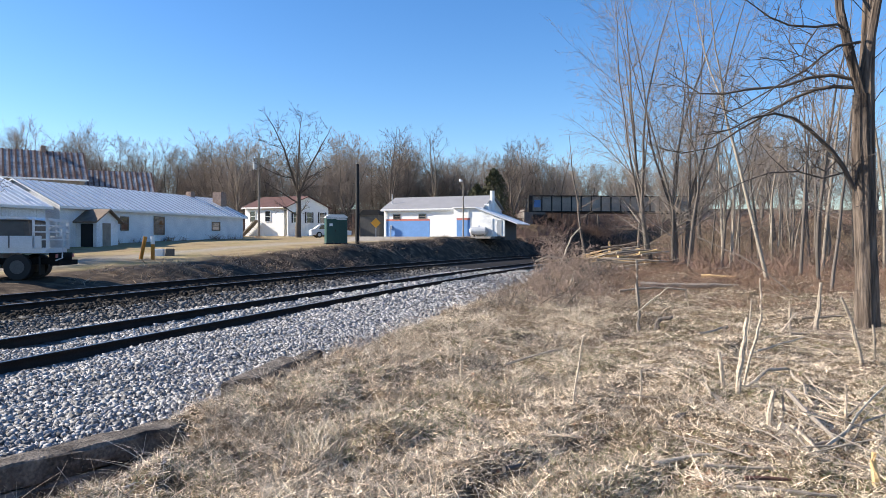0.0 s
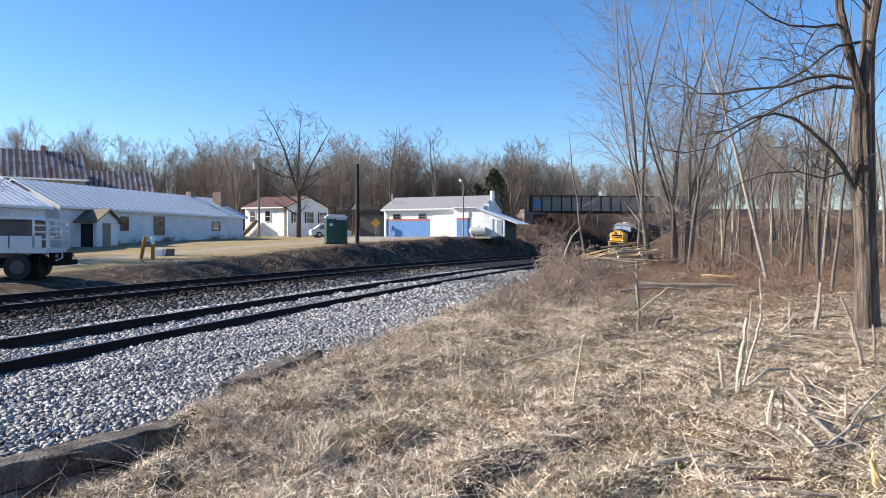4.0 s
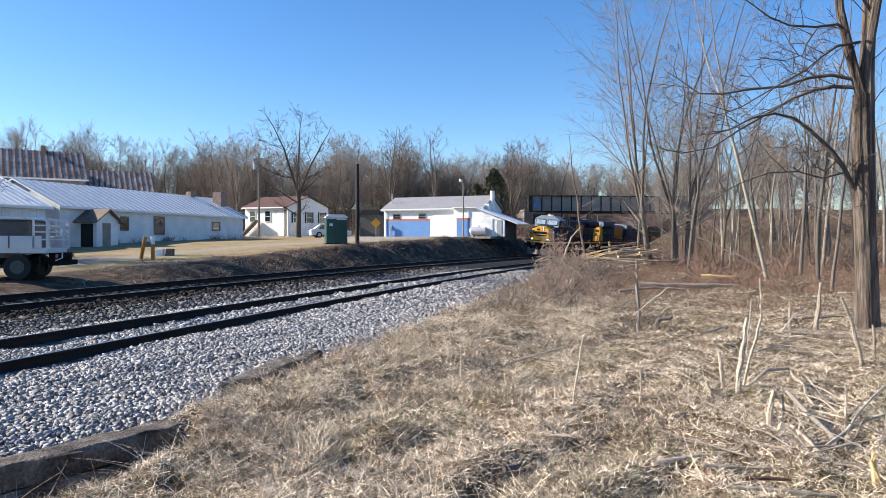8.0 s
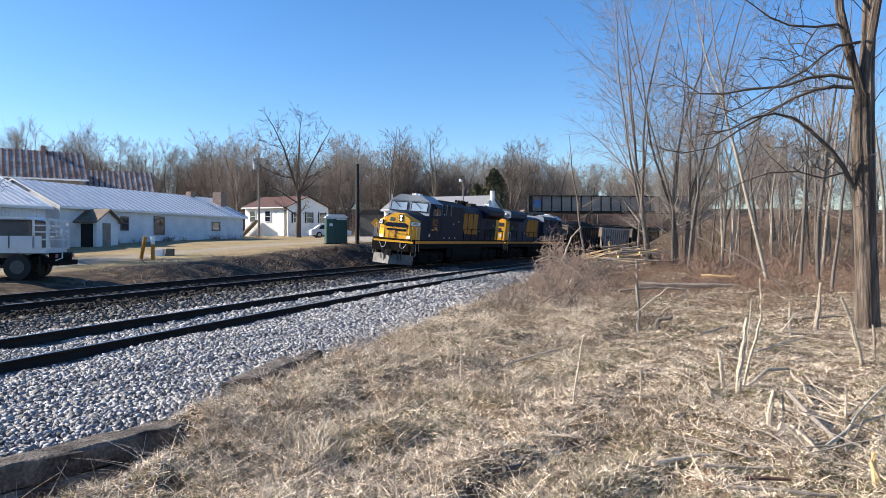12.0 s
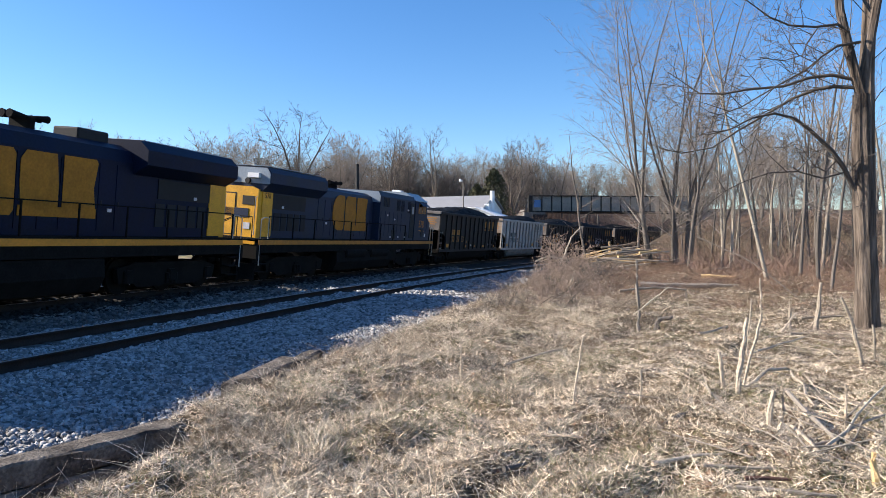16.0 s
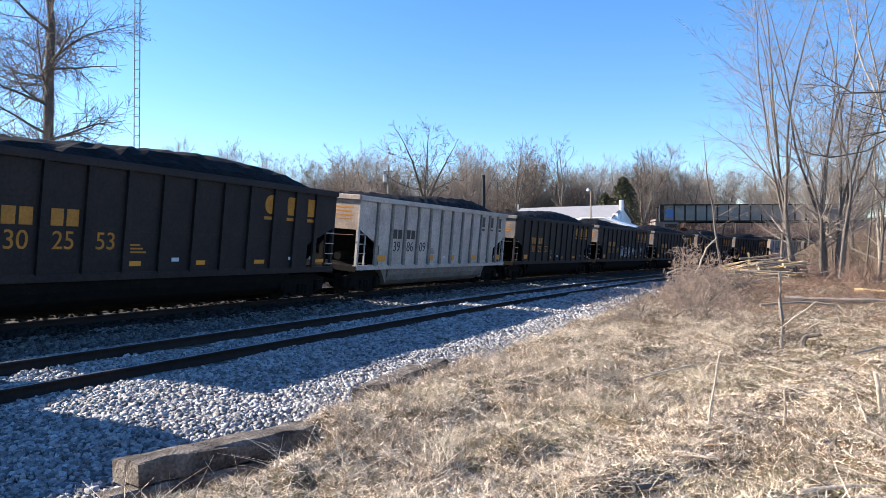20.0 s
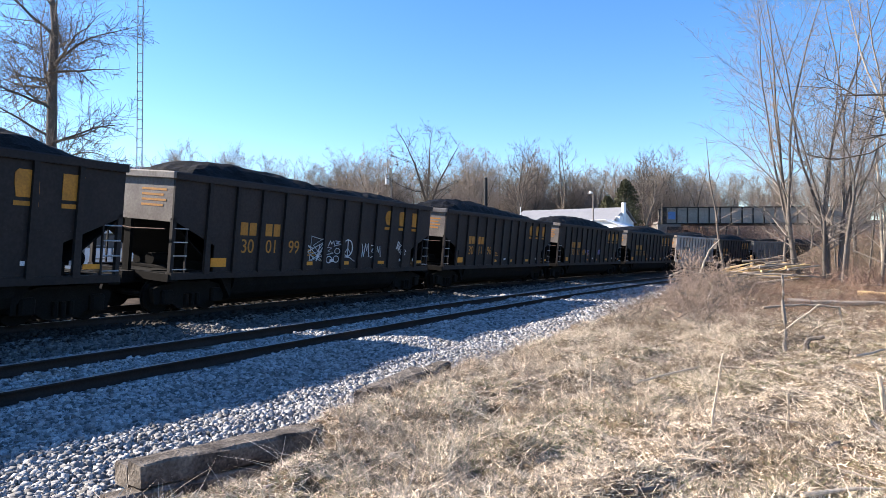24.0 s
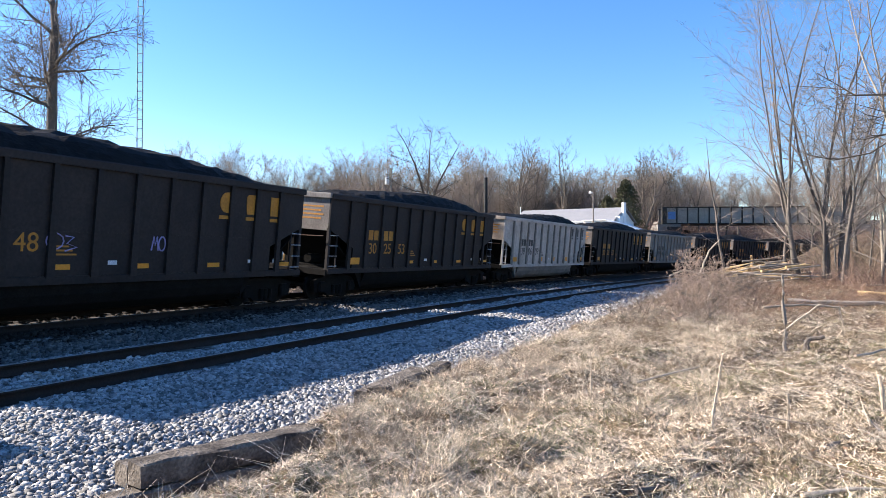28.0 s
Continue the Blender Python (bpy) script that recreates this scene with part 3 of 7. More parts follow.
def truck_assembly(parent, cx, axles, r, wheel, spread):
    """A bogie: cast side frames, springs, axle boxes, bolster and wheels."""
    bog = part("bogie", Shape().box(cx - 0.35, cx + 0.35, -1.1, 1.1, r - 0.05, r + 0.22), M_STEEL, parent)
    L = spread * (axles - 1) / 2
    for sy in (1, -1):
        y0, y1 = sorted((sy * 1.0, sy * 1.16))
        prof = [(cx - L - 0.45, r + 0.25), (cx - L - 0.35, r - 0.18), (cx - L + 0.25, r - 0.18), (cx - L + 0.45, r - 0.32), (cx + L - 0.45, r - 0.32), (cx + L - 0.25, r - 0.18), (cx + L + 0.35, r - 0.18), (cx + L + 0.45, r + 0.25), (cx + L - 0.3, r + 0.42), (cx - L + 0.3, r + 0.42)]
        part("side_frame", Shape().prism(prof, y0, y1), M_STEEL, bog)
        sp = Shape()
        for dx in (-0.2, 0, 0.2):
            sp.tube((cx + dx, sy * 1.2, r - 0.25), (cx + dx, sy * 1.2, r + 0.08), 0.075, k=8)
        part("spring", sp, M_STEEL, bog)
        for i in range(axles):
            ax = cx - L + i * spread
            part("axle_box", Shape().soft(ax - 0.19, ax + 0.19, min(y0, y1) - 0.05 * (sy < 0), max(y0, y1) + 0.12, r - 0.17, r + 0.2, 0.05), M_STEEL, bog)
            part("wheel", wheel, None, bog, m=pose(ax, sy * 0.80, r, 0, 0, 0 if sy > 0 else 180))
    for i in range(axles):
        ax = cx - L + i * spread
        part("axle", Shape().tube((ax, -0.78, r), (ax, 0.78, r), 0.085, k=8), M_STEEL, bog)
    return bog


def emblem(parent, x0, z0, w, h, gap, y, mat, way=-1, bar=0.0, name="emblem_block"):
    """The road's emblem as three plain solid forms with a bar under them, on the side at y; x0 is its first edge, way the direction in which it goes on."""
    half = [(0.5 + 0.5 * math.cos(a), 0.5 + 0.5 * math.sin(a)) for a in [math.pi * (0.5 + k / 8) for k in range(9)]]
    forms = (half + [(0.92, 0.0), (1.0, 0.08), (1.0, 0.92), (0.92, 1.0)],
             [(0.08, 0.0), (0.86, 0.0), (1.0, 0.14), (1.0, 0.5), (0.92, 1.0), (0.14, 1.0), (0.0, 0.86), (0.0, 0.5)],
             [(0.0, 0.0), (0.94, 0.0), (1.0, 0.06), (0.9, 0.5), (1.0, 0.94), (0.94, 1.0), (0.0, 1.0)])
    ys = (y, y + 0.012) if y > 0 else (y - 0.012, y)
    for i, form in enumerate(forms):
        a = x0 + way * i * (w + gap)
        part(name, Shape().prism([(a + way * u * w, z0 + v * h) for u, v in form], *ys), mat, parent)
        if bar:
            part("emblem_underline", Shape().box(min(a, a + way * w), max(a, a + way * w), *ys, z0 - bar - 0.1, z0 - bar), mat, parent)
    if not bar:
        part("emblem_foot", Shape().box(min(x0 + way * 1.1 * w, x0 + way * (3 * w + 2 * gap)), max(x0 + way * 1.1 * w, x0 + way * (3 * w + 2 * gap)), ys[0] - 0.003, ys[1] + 0.003, z0, z0 + 0.16 * h), mat, parent)


def handrail(parent, x0, x1, y, z0, z1, n, mat):
    post = Shape().tube((0, 0, 0), (0, 0, z1 - z0), 0.03, k=6).mesh("stanchion", mat)
    for i in range(n):
        part("stanchion", post, None, parent, m=pose(x0 + (x1 - x0) * i / max(1, n - 1), y, z0))
    part("handrail", Shape().tube((x0, y, z1), (x1, y, z1), 0.02, k=6), mat, parent)


def locomotive(number, wide_radiator, label):
    """A six-axle diesel; front to +x, its left side to +y, rail top at 0."""
    t = thing("locomotive", label, "locomotive")
    deck, H = 1.73, 4.55
    paint = M_BLUE if wide_radiator else M_FADEDBLUE
    frame_ = part("underframe", Shape().box(-10.45, 10.45, -1.5, 1.5, 1.18, deck - 0.24), M_STEEL, t)
    part("walkway", Shape().box(-10.5, 10.5, -1.53, 1.53, deck - 0.05, deck), M_STEEL, t)
    for sy in (1, -1):
        y = sorted((sy * 1.53, sy * 1.5))
        part("sill_stripe", Shape().box(-10.5, 10.5, y[0], y[1], deck - 0.23, deck - 0.05), M_STRIPE if wide_radiator else M_DULLYELLOW, t, "faded yellow sill stripe")
    # engine hood and the taller equipment section behind the cab
    top, mid, cab_back, cab_front = (4.36, 1.2, 6.3, 8.45) if wide_radiator else (4.16, 1.3, 6.75, 8.95)
    hood = part("engine_hood", Shape().prism([(-1.0, deck), (1.0, deck), (1.0, top - 0.5), (0.9, top - 0.16), (0.5, top), (-0.5, top), (-0.9, top - 0.16), (-1.0, top - 0.5)], -5.2, mid, "x"), paint, t)
    for i in range(9):
        x = -5.0 + i * 0.68
        for sy in (1, -1):
            ys = sorted((sy * 1.0, sy * 1.022))
            dr = part("hood_door", Shape().box(x, x + 0.64, ys[0], ys[1], deck + 0.15, top - 0.62), paint, hood)
            part("door_latch", Shape().box(x + 0.5, x + 0.56, min(sy * 1.022, sy * 1.035), max(sy * 1.022, sy * 1.035), 2.55, 2.7), M_DARK, dr)
    part("exhaust_stack", Shape().soft(-4.6, -3.4, -0.45, 0.45, top - 0.02, top + 0.3, 0.05), M_DARK, hood)
    sec = part("equipment_section", Shape().prism([(-1.44, deck), (1.44, deck), (1.44, 4.1), (1.3, 4.36), (-1.3, 4.36), (-1.44, 4.1)], mid, cab_back, "x"), paint, t)
    # On the second locomotive, grey paints the sun's sheen on a blue face.
    part("section_end_plate", Shape().prism([(-1.42, 3.75), (1.42, 3.75), (1.42, 4.1), (1.28, 4.34), (-1.28, 4.34), (-1.42, 4.1)], mid - 0.02, mid - 0.003, "x"), M_GREY if not wide_radiator else paint, sec, "section end with the sun's pale sheen painted on" if not wide_radiator else "")
    for sy in (1, -1):
        ys = lambda a, c: (min(sy * a, sy * c), max(sy * a, sy * c))
        if wide_radiator:
            for i in range(3):
                x = 3.35 + i * 0.95
                gr = part("intake_grille", Shape().box(x, x + 0.86, *ys(1.44, 1.452), 3.5, 4.12), M_DARK, sec)
                for k in range(5):
                    part("grille_slat", Shape().box(x + 0.02, x + 0.84, *ys(1.452, 1.475), 3.55 + k * 0.115, 3.575 + k * 0.115), paint, gr)
                part("grille_post", Shape().box(x + 0.84, x + 0.9, *ys(1.452, 1.5), 3.45, 4.2), M_GREY, gr, "pale post between the grilles")
            part("roof_rack", Shape().box(1.4, 6.2, *ys(1.0, 1.25), 4.37, 4.45), M_DARK, sec)
            # Flat black plate painting the shade of a recess.
            part("dark_recess", Shape().box(1.5, 2.0, *ys(1.44, 1.455), 3.35, 4.1), M_DARK, sec)
            part("side_panel", Shape().box(1.4, 6.1, *ys(1.44, 1.46), 1.95, 2.55), paint, sec)
            part("side_panel", Shape().box(2.6, 6.1, *ys(1.44, 1.46), 2.58, 3.4), paint, sec)
        else:
            for x, w, z0, z1 in ((1.75, 0.85, 3.55, 4.05), (3.75, 0.5, 3.4, 4.02), (4.45, 0.5, 3.4, 4.02), (5.55, 0.45, 3.35, 4.0)):
                gr = part("vent", Shape().box(x, x + w, *ys(1.44, 1.452), z0, z1), M_DARK, sec)
                for k in range(4):
                    part("vent_bar", Shape().box(x + w * (k + 0.5) / 4 - 0.008, x + w * (k + 0.5) / 4 + 0.008, *ys(1.452, 1.47), z0, z1), paint, gr)
            for i in range(6):
                part("section_door", Shape().box(1.45 + i * 0.62, 2.02 + i * 0.62, *ys(1.44, 1.458), 1.95, 3.3), paint, sec)
            # Two flat black plates paint the shade of the step and door recesses.
            part("step_recess", Shape().box(3.1, 3.75, *ys(1.458, 1.47), 1.8, 2.3), M_DARK, sec)
            part("cab_door_recess", Shape().box(6.0, 6.7, *ys(1.44, 1.458), 1.85, 3.95), M_DARK, sec)
            part("door_window", Shape().box(6.25, 6.55, *ys(1.458, 1.466), 3.3, 3.75), M_SKYTINT, sec)
            for x in (4.4, 5.3):
                part("lower_vent", Shape().box(x, x + 0.4, *ys(1.44, 1.456), 1.95, 2.2), M_DARK, sec)
        for x, z in ((2.3, 3.05), (3.4, 2.85), (2.9, 1.86), (4.1, 1.86), (5.2, 1.86), (5.5, 3.45)):
            part("warning_label", Shape().box(x, x + 0.17, *ys(1.46, 1.475), z, z + 0.09), M_WHITEMARK, sec)
    # radiator end
    rad = part("radiator_hood", Shape().prism([(-1.0, deck), (1.0, deck), (1.0, 3.62), (-1.0, 3.62)], -9.7, -5.2, "x"), paint, t)
    wing = [(-1.05, 3.55), (1.05, 3.55), (1.52, 3.85), (1.52, 4.28), (1.2, H), (-1.2, H), (-1.52, 4.28), (-1.52, 3.85)] if wide_radiator else [(-1.05, 3.55), (1.05, 3.55), (1.45, 3.9), (1.45, 4.3), (1.3, 4.5), (-1.3, 4.5), (-1.45, 4.3), (-1.45, 3.9)]
    part("radiator_wing", Shape().prism(wing, -9.85, -5.0, "x"), paint, rad)
    part("radiator_top", Shape().box(-9.7, -5.2, -1.15, 1.15, H, H + 0.03), M_GREY, rad)
    part("radiator_screen", Shape().box(-9.3, -6.2, 1.0, 1.03, 2.9, 3.5), M_DARK, rad)
    for i in range(6):
        part("louvre_door", Shape().box(-9.3 + i * 0.55, -8.88 + i * 0.55, 1.0, 1.03, deck + 0.3, 2.75), M_DARK, rad)
    part("end_cap", Shape().prism([(-1.0, deck), (1.0, deck), (1.0, 3.62), (0.7, 3.72), (-0.7, 3.72), (-1.0, 3.62)], -9.98, -9.7, "x"), M_YELLOW, t, "yellow long hood end")
    part("end_side_band", Shape().box(-9.7, -8.95, 1.0, 1.035, deck + 0.05, 3.55), M_YELLOW, t, "yellow side of the hood end")
    for sy in (0.45, -0.45):
        part("rear_light", Shape().tube((-9.99, sy, 3.95), (-9.86, sy, 3.95), 0.11, k=12), M_DARK, t)
    # Added grey plate that paints sunlight on the blue housing end.
    part("radiator_end_plate", Shape().prism([(-1.42, 3.86), (1.42, 3.86), (1.42, 4.26), (1.26, 4.48), (-1.26, 4.48), (-1.42, 4.26)], -9.875, -9.853, "x"), M_GREY, rad, "radiator housing end with its sunlit grey painted on")
    part("end_emblem", Shape().box(-10.0, -9.98, -0.6, 0.6, 2.5, 2.85), paint, t, "blue plain emblem bar")
    part("end_door", Shape().soft(-10.0, -9.98, 0.05, 0.62, deck + 0.08, 3.4, 0.008), M_YELLOW, t)
    part("end_door_frame", Shape().box(-9.99, -9.98, 0.0, 0.67, deck + 0.05, 3.45), M_DARK, t)
    part("sand_hatch", Shape().box(-10.0, -9.98, -0.85, -0.3, 3.0, 3.35), M_DARK, t)
    for sy in (0.72, -0.72):
        part("end_number_board", Shape().box(-10.01, -9.87, sy - 0.26, sy + 0.26, 4.08, 4.26), M_WHITE, t)
    part("end_placard", Shape().box(-10.0, -9.98, -0.7, -0.4, 2.05, 2.3), M_WHITEMARK, t)
    for sy in (0.95, -0.95):
        part("end_grab_rail", Shape().pipe([(-10.06, sy, deck + 0.1), (-10.06, sy, 3.3), (-9.98, sy, 3.34)], 0.02), M_GALV, t, "pale grab rail")
    # cab and nose
    cf, cb = cab_front, cab_back
    cab = part("cab", Shape().prism([(cb + 0.003, deck), (cf, deck), (cf, 3.5), (cf - 0.2, 4.12), (cb + 0.003, 4.12)], -1.5, 1.5), paint, t)
    part("cab_roof", Shape().prism([(-1.52, 4.123), (1.52, 4.123), (1.5, 4.18), (0.78, 4.6), (-0.78, 4.6), (-1.5, 4.18)], cb - 0.1, cf - 0.12, "x"), M_GREY, cab, "grey sloped cab roof")
    part("cab_front", Shape().prism([(cf + 0.003, 3.3), (cf + 0.04, 3.3), (cf - 0.13, 4.2), (cf - 0.167, 4.2)], -1.49, 1.49), M_GREY if wide_radiator else paint, cab, "light grey windshield frame" if wide_radiator else "")
    part("cab_brow", Shape().prism([(-1.46, 4.2), (1.46, 4.2), (0.76, 4.58), (-0.76, 4.58)], cf - 0.118, cf - 0.09, "x"), M_GREY, cab)
    for sy in (0.74, -0.74):
        part("windshield_seal", Shape().prism([(cf + 0.041, 3.5), (cf + 0.05, 3.5), (cf - 0.072, 4.14), (cf - 0.081, 4.14)], sy - 0.63, sy + 0.63), M_DARK, cab)
        part("windshield", Shape().prism([(cf + 0.043, 3.57), (cf + 0.058, 3.57), (cf - 0.05, 4.08), (cf - 0.065, 4.08)], sy - 0.56, sy + 0.56), M_SKYTINT, cab, "windshield with the sky's reflection painted into its colour")
        part("wiper", Shape().tube((cf - 0.02, sy - 0.45, 4.2), (cf + 0.04, sy + 0.1, 3.75), 0.018, k=5), M_DARK, cab)
    wa = 6.5 if wide_radiator else 7.35
    for sy in (1, -1):
        ys = sorted((sy * 1.5, sy * 1.515))
        for k, (xa, xb) in enumerate(((wa, wa + 0.58), (wa + 0.62, wa + 1.2))):
            part("side_window", Shape().box(xa, xb, ys[0], ys[1], 3.42, 3.96), M_GLASS, cab)
        for fa, fb, fc, fd in ((wa - 0.035, wa, 3.385, 3.995), (wa + 1.2, wa + 1.235, 3.385, 3.995), (wa, wa + 1.2, 3.385, 3.42), (wa, wa + 1.2, 3.96, 3.995), (wa + 0.58, wa + 0.62, 3.42, 3.96)):
            part("window_frame", Shape().box(fa, fb, ys[0] - 0.008, ys[1] + 0.008, fc, fd), M_DULLYELLOW if not wide_radiator else M_GALV, cab)
        part("sunshade", Shape().add([(wa - 0.05, sy * 1.5, 4.08), (wa + 1.25, sy * 1.5, 4.08), (wa + 1.25, sy * 1.82, 3.86), (wa - 0.05, sy * 1.82, 3.86), (wa - 0.05, sy * 1.5, 4.05), (wa + 1.25, sy * 1.5, 4.05), (wa + 1.25, sy * 1.81, 3.83), (wa - 0.05, sy * 1.81, 3.83)], [(0, 1, 2, 3), (7, 6, 5, 4), (0, 4, 5, 1), (1, 5, 6, 2), (2, 6, 7, 3), (3, 7, 4, 0)]), paint, cab)
        part("cab_hatch", Shape().box(wa + 0.6, wa + 1.0, ys[0], ys[1], 1.95, 2.45), M_DARK, cab)
        part("cab_placard", Shape().box(cf - 0.3, cf - 0.14, ys[0], ys[1], 1.95, 2.15), M_WHITE, cab)
        part("grab_iron", Shape().pipe([(cf - 0.12, sy * 1.5, 2.35), (cf - 0.12, sy * 1.56, 2.38), (cf - 0.12, sy * 1.56, 3.05), (cf - 0.12, sy * 1.5, 3.08)], 0.016), paint, cab)
    def taper(xa, ra, xb, rb):
        """A closed solid between two six-cornered cross-sections; a corner may lead or trail by its third number."""
        vs = [(xa + p[2], p[0], p[1]) for p in ra] + [(xb + p[2], p[0], p[1]) for p in rb]
        return Shape().add(vs, [(5, 4, 3, 2, 1, 0), tuple(range(6, 12))] + [(i, (i + 1) % 6, 6 + (i + 1) % 6, 6 + i) for i in range(6)])

    ring = lambda w, low, high, inner: [(-w, deck, 0), (w, deck, 0), (w, low, 0), (inner, high, 0), (-inner, high, 0), (-w, low, 0)]
    nf = 9.72 if wide_radiator else 9.65
    back, middle, front = ring(1.49, 3.22, 3.55, 0.5), ring(1.47, 2.86, 3.36, 0.4), ring(0.9, 2.98, 3.3, 0.36)
    nose_back = part("nose_back", taper(cf + 0.003, back, nf, middle), paint, t)
    nose = part("nose", taper(nf + 0.004, middle, 10.22, front), M_YELLOW if wide_radiator else paint, t, "yellow nose with cut corners" if wide_radiator else "blue nose with cut corners")
    part("nose_emblem", Shape().prism([(-0.75, 2.46), (0.72, 2.46), (0.8, 2.6), (0.6, 2.72), (-0.62, 2.72), (-0.8, 2.62)], 10.225, 10.24, "x"), paint, nose, "blue plain emblem bar")
    part("nose_emblem", Shape().prism([(-0.66, 2.22), (0.66, 2.22), (0.72, 2.34), (-0.72, 2.34)], 10.225, 10.24, "x"), paint, nose, "blue plain emblem bar")
    part("nose_door", Shape().soft(10.2, 10.232, -0.62, -0.02, deck + 0.08, 3.08, 0.012), M_YELLOW if wide_radiator else paint, nose)
    part("nose_window", Shape().soft(10.22, 10.24, -0.5, -0.14, 2.8, 3.04, 0.01), M_GLASS, nose)
    part("door_handle", Shape().tube((10.25, -0.06, 2.1), (10.25, -0.06, 2.3), 0.015, k=5), M_DARK, nose)
    part("nose_placard", Shape().box(10.226, 10.236, -0.2, 0.05, 2.08, 2.17), M_REDBAND, nose)
    part("headlight_box", Shape().soft(10.1, 10.25, 0.12, 0.42, 2.82, 3.26, 0.02), M_DARK, nose)
    for dz in (2.93, 3.14):
        part("headlight", Shape().tube((10.25, 0.27, dz), (10.275, 0.27, dz), 0.075, k=12), M_LIGHT if wide_radiator else M_GALV, nose)
    for sy in (1, -1):
        bz = pose(nf + 0.30, sy * 1.21, 2.72, 0, 0, sy * 49)
        part("number_board_box", Shape().box(-0.05, 0.03, -0.36, 0.36, -0.15, 0.15, bz), M_DARK, nose)
        part("number_board", Shape().box(0.03, 0.05, -0.33, 0.33, -0.12, 0.12, bz), M_WHITE, nose, "white number board")
        put_text("board_number", number, 0.24, M_BLACKMARK, nose, bz @ pose(0.054, 0, 0, 90, 0, 90))
        part("ditch_light", Shape().tube((10.4, sy * 0.95, 1.85), (10.55, sy * 0.95, 1.85), 0.085, k=12), M_LIGHT if wide_radiator else M_GALV, t, "lit ditch light" if wide_radiator else "")
        part("nose_grab_rail", Shape().pipe([(10.3, sy * 0.8, 1.8), (10.34, sy * 0.8, 2.55), (10.22, sy * 0.8, 2.6)], 0.018), M_STEEL, nose)
        part("corner_rail", Shape().pipe([(10.56, sy * 1.25, 0.75), (10.58, sy * 1.25, 2.5), (10.35, sy * 1.42, 2.62), (9.95, sy * 1.5, 2.5), (9.9, sy * 1.5, 1.0)], 0.022), M_RAILPALE, t, "dusty yellow grab rail")
        part("multiple_unit_hose", Shape().pipe([(10.62, sy * 0.5, 1.5), (10.72, sy * 0.55, 1.2), (10.72, sy * 0.75, 1.12), (10.66, sy * 0.95, 1.45)], 0.022), M_GALV, t)
    # front platform, plow, coupler and steps at both ends
    for e in (1, -1):
        part("end_sill", Shape().box(min(e * 10.3, e * 10.6), max(e * 10.3, e * 10.6), -1.5, 1.5, 0.95, 1.55), M_STEEL, t)
        part("end_platform_edge", Shape().box(min(e * 10.6, e * 10.63), max(e * 10.6, e * 10.63), -1.4, 1.4, 1.5, 1.62), M_YELLOW, t)
        part("coupler", Shape().box(min(e * 10.5, e * 11.1), max(e * 10.5, e * 11.1), -0.12, 0.12, 0.72, 1.0).soft(min(e * 10.95, e * 11.15), max(e * 10.95, e * 11.15), -0.2, 0.2, 0.68, 1.05, 0.05), M_STEEL, t)
        for sy in (1, -1):
            blade = [(e * 10.95, 0, 0.8), (e * 10.45, sy * 1.4, 0.74), (e * 11.2, 0, 0.15), (e * 10.55, sy * 1.4, 0.15)]
            part("plow_blade", Shape().add(blade + [(x - e * 0.05, y, z) for x, y, z in blade], [(0, 1, 3, 2), (4, 6, 7, 5), (0, 4, 5, 1), (1, 5, 7, 3), (3, 7, 6, 2), (2, 6, 4, 0)]), M_PLOW if wide_radiator and e > 0 else M_STEEL, t, "scuffed half of the snow plow")
        for i, hy in enumerate((-0.7, -0.45, 0.45, 0.7)):
            part("air_hose", Shape().pipe([(e * 10.62, hy, 1.0), (e * 10.85, hy, 0.75), (e * 10.95, hy + 0.1, 0.42)], 0.035), M_DARK, t)
        for sy in (1, -1):
            st = part("step_well", Shape().box(min(e * 9.75, e * 10.35), max(e * 9.75, e * 10.35), min(sy * 1.1, sy * 1.2), max(sy * 1.1, sy * 1.2), 0.35, 1.5), M_STEEL, t)
            for dz in (0.4, 0.72, 1.04, 1.34):
                part("step", Shape().box(min(e * 9.75, e * 10.35), max(e * 9.75, e * 10.35), min(sy * 1.15, sy * 1.5), max(sy * 1.15, sy * 1.5), dz, dz + 0.035), M_STEEL, st)
            part("grab_rail", Shape().pipe([(e * 10.4, sy * 1.5, 0.7), (e * 10.4, sy * 1.5, 2.45), (e * 10.2, sy * 1.5, 2.55), (e * 9.85, sy * 1.5, 2.55), (e * 9.85, sy * 1.5, deck)], 0.022), M_GALV, t, "pale grab rail")
        part("end_rail", Shape().pipe([(e * 10.55, -1.2, deck), (e * 10.55, -1.2, 2.55), (e * 10.55, -0.4, 2.55), (e * 10.55, 0.4, 2.2), (e * 10.55, 1.2, 2.55), (e * 10.55, 1.2, deck)], 0.02), M_STEEL, t)
    handrail(t, -9.8, 1.1 if wide_radiator else 5.3, 1.48, deck, 2.6, 7 if wide_radiator else 9, M_STEEL)
    handrail(t, -9.8, 1.1 if wide_radiator else 5.3, -1.48, deck, 2.6, 7 if wide_radiator else 9, M_STEEL)
    part("fuel_tank", Shape().prism([(-1.45, 1.15), (-1.5, 0.65), (-1.3, 0.24), (1.3, 0.24), (1.5, 0.65), (1.45, 1.15)], -3.6, 3.3, "x"), M_STEEL, t)
    if not wide_radiator:
        for xa in (-2.7, 0.3):
            for sy in (1, -1):
                part("air_reservoir", Shape().tube((xa + 0.08, sy * 1.3, 1.05), (xa + 2.32, sy * 1.3, 1.05), 0.29, k=14).tube((xa, sy * 1.3, 1.05), (xa + 0.08, sy * 1.3, 1.05), 0.2, 0.29, 14).tube((xa + 2.32, sy * 1.3, 1.05), (xa + 2.4, sy * 1.3, 1.05), 0.29, 0.2, 14), M_STEEL, t)
    part("sand_box", Shape().soft(3.4, 4.3, -1.4, 1.4, 0.55, 1.2, 0.04), M_STEEL, t)
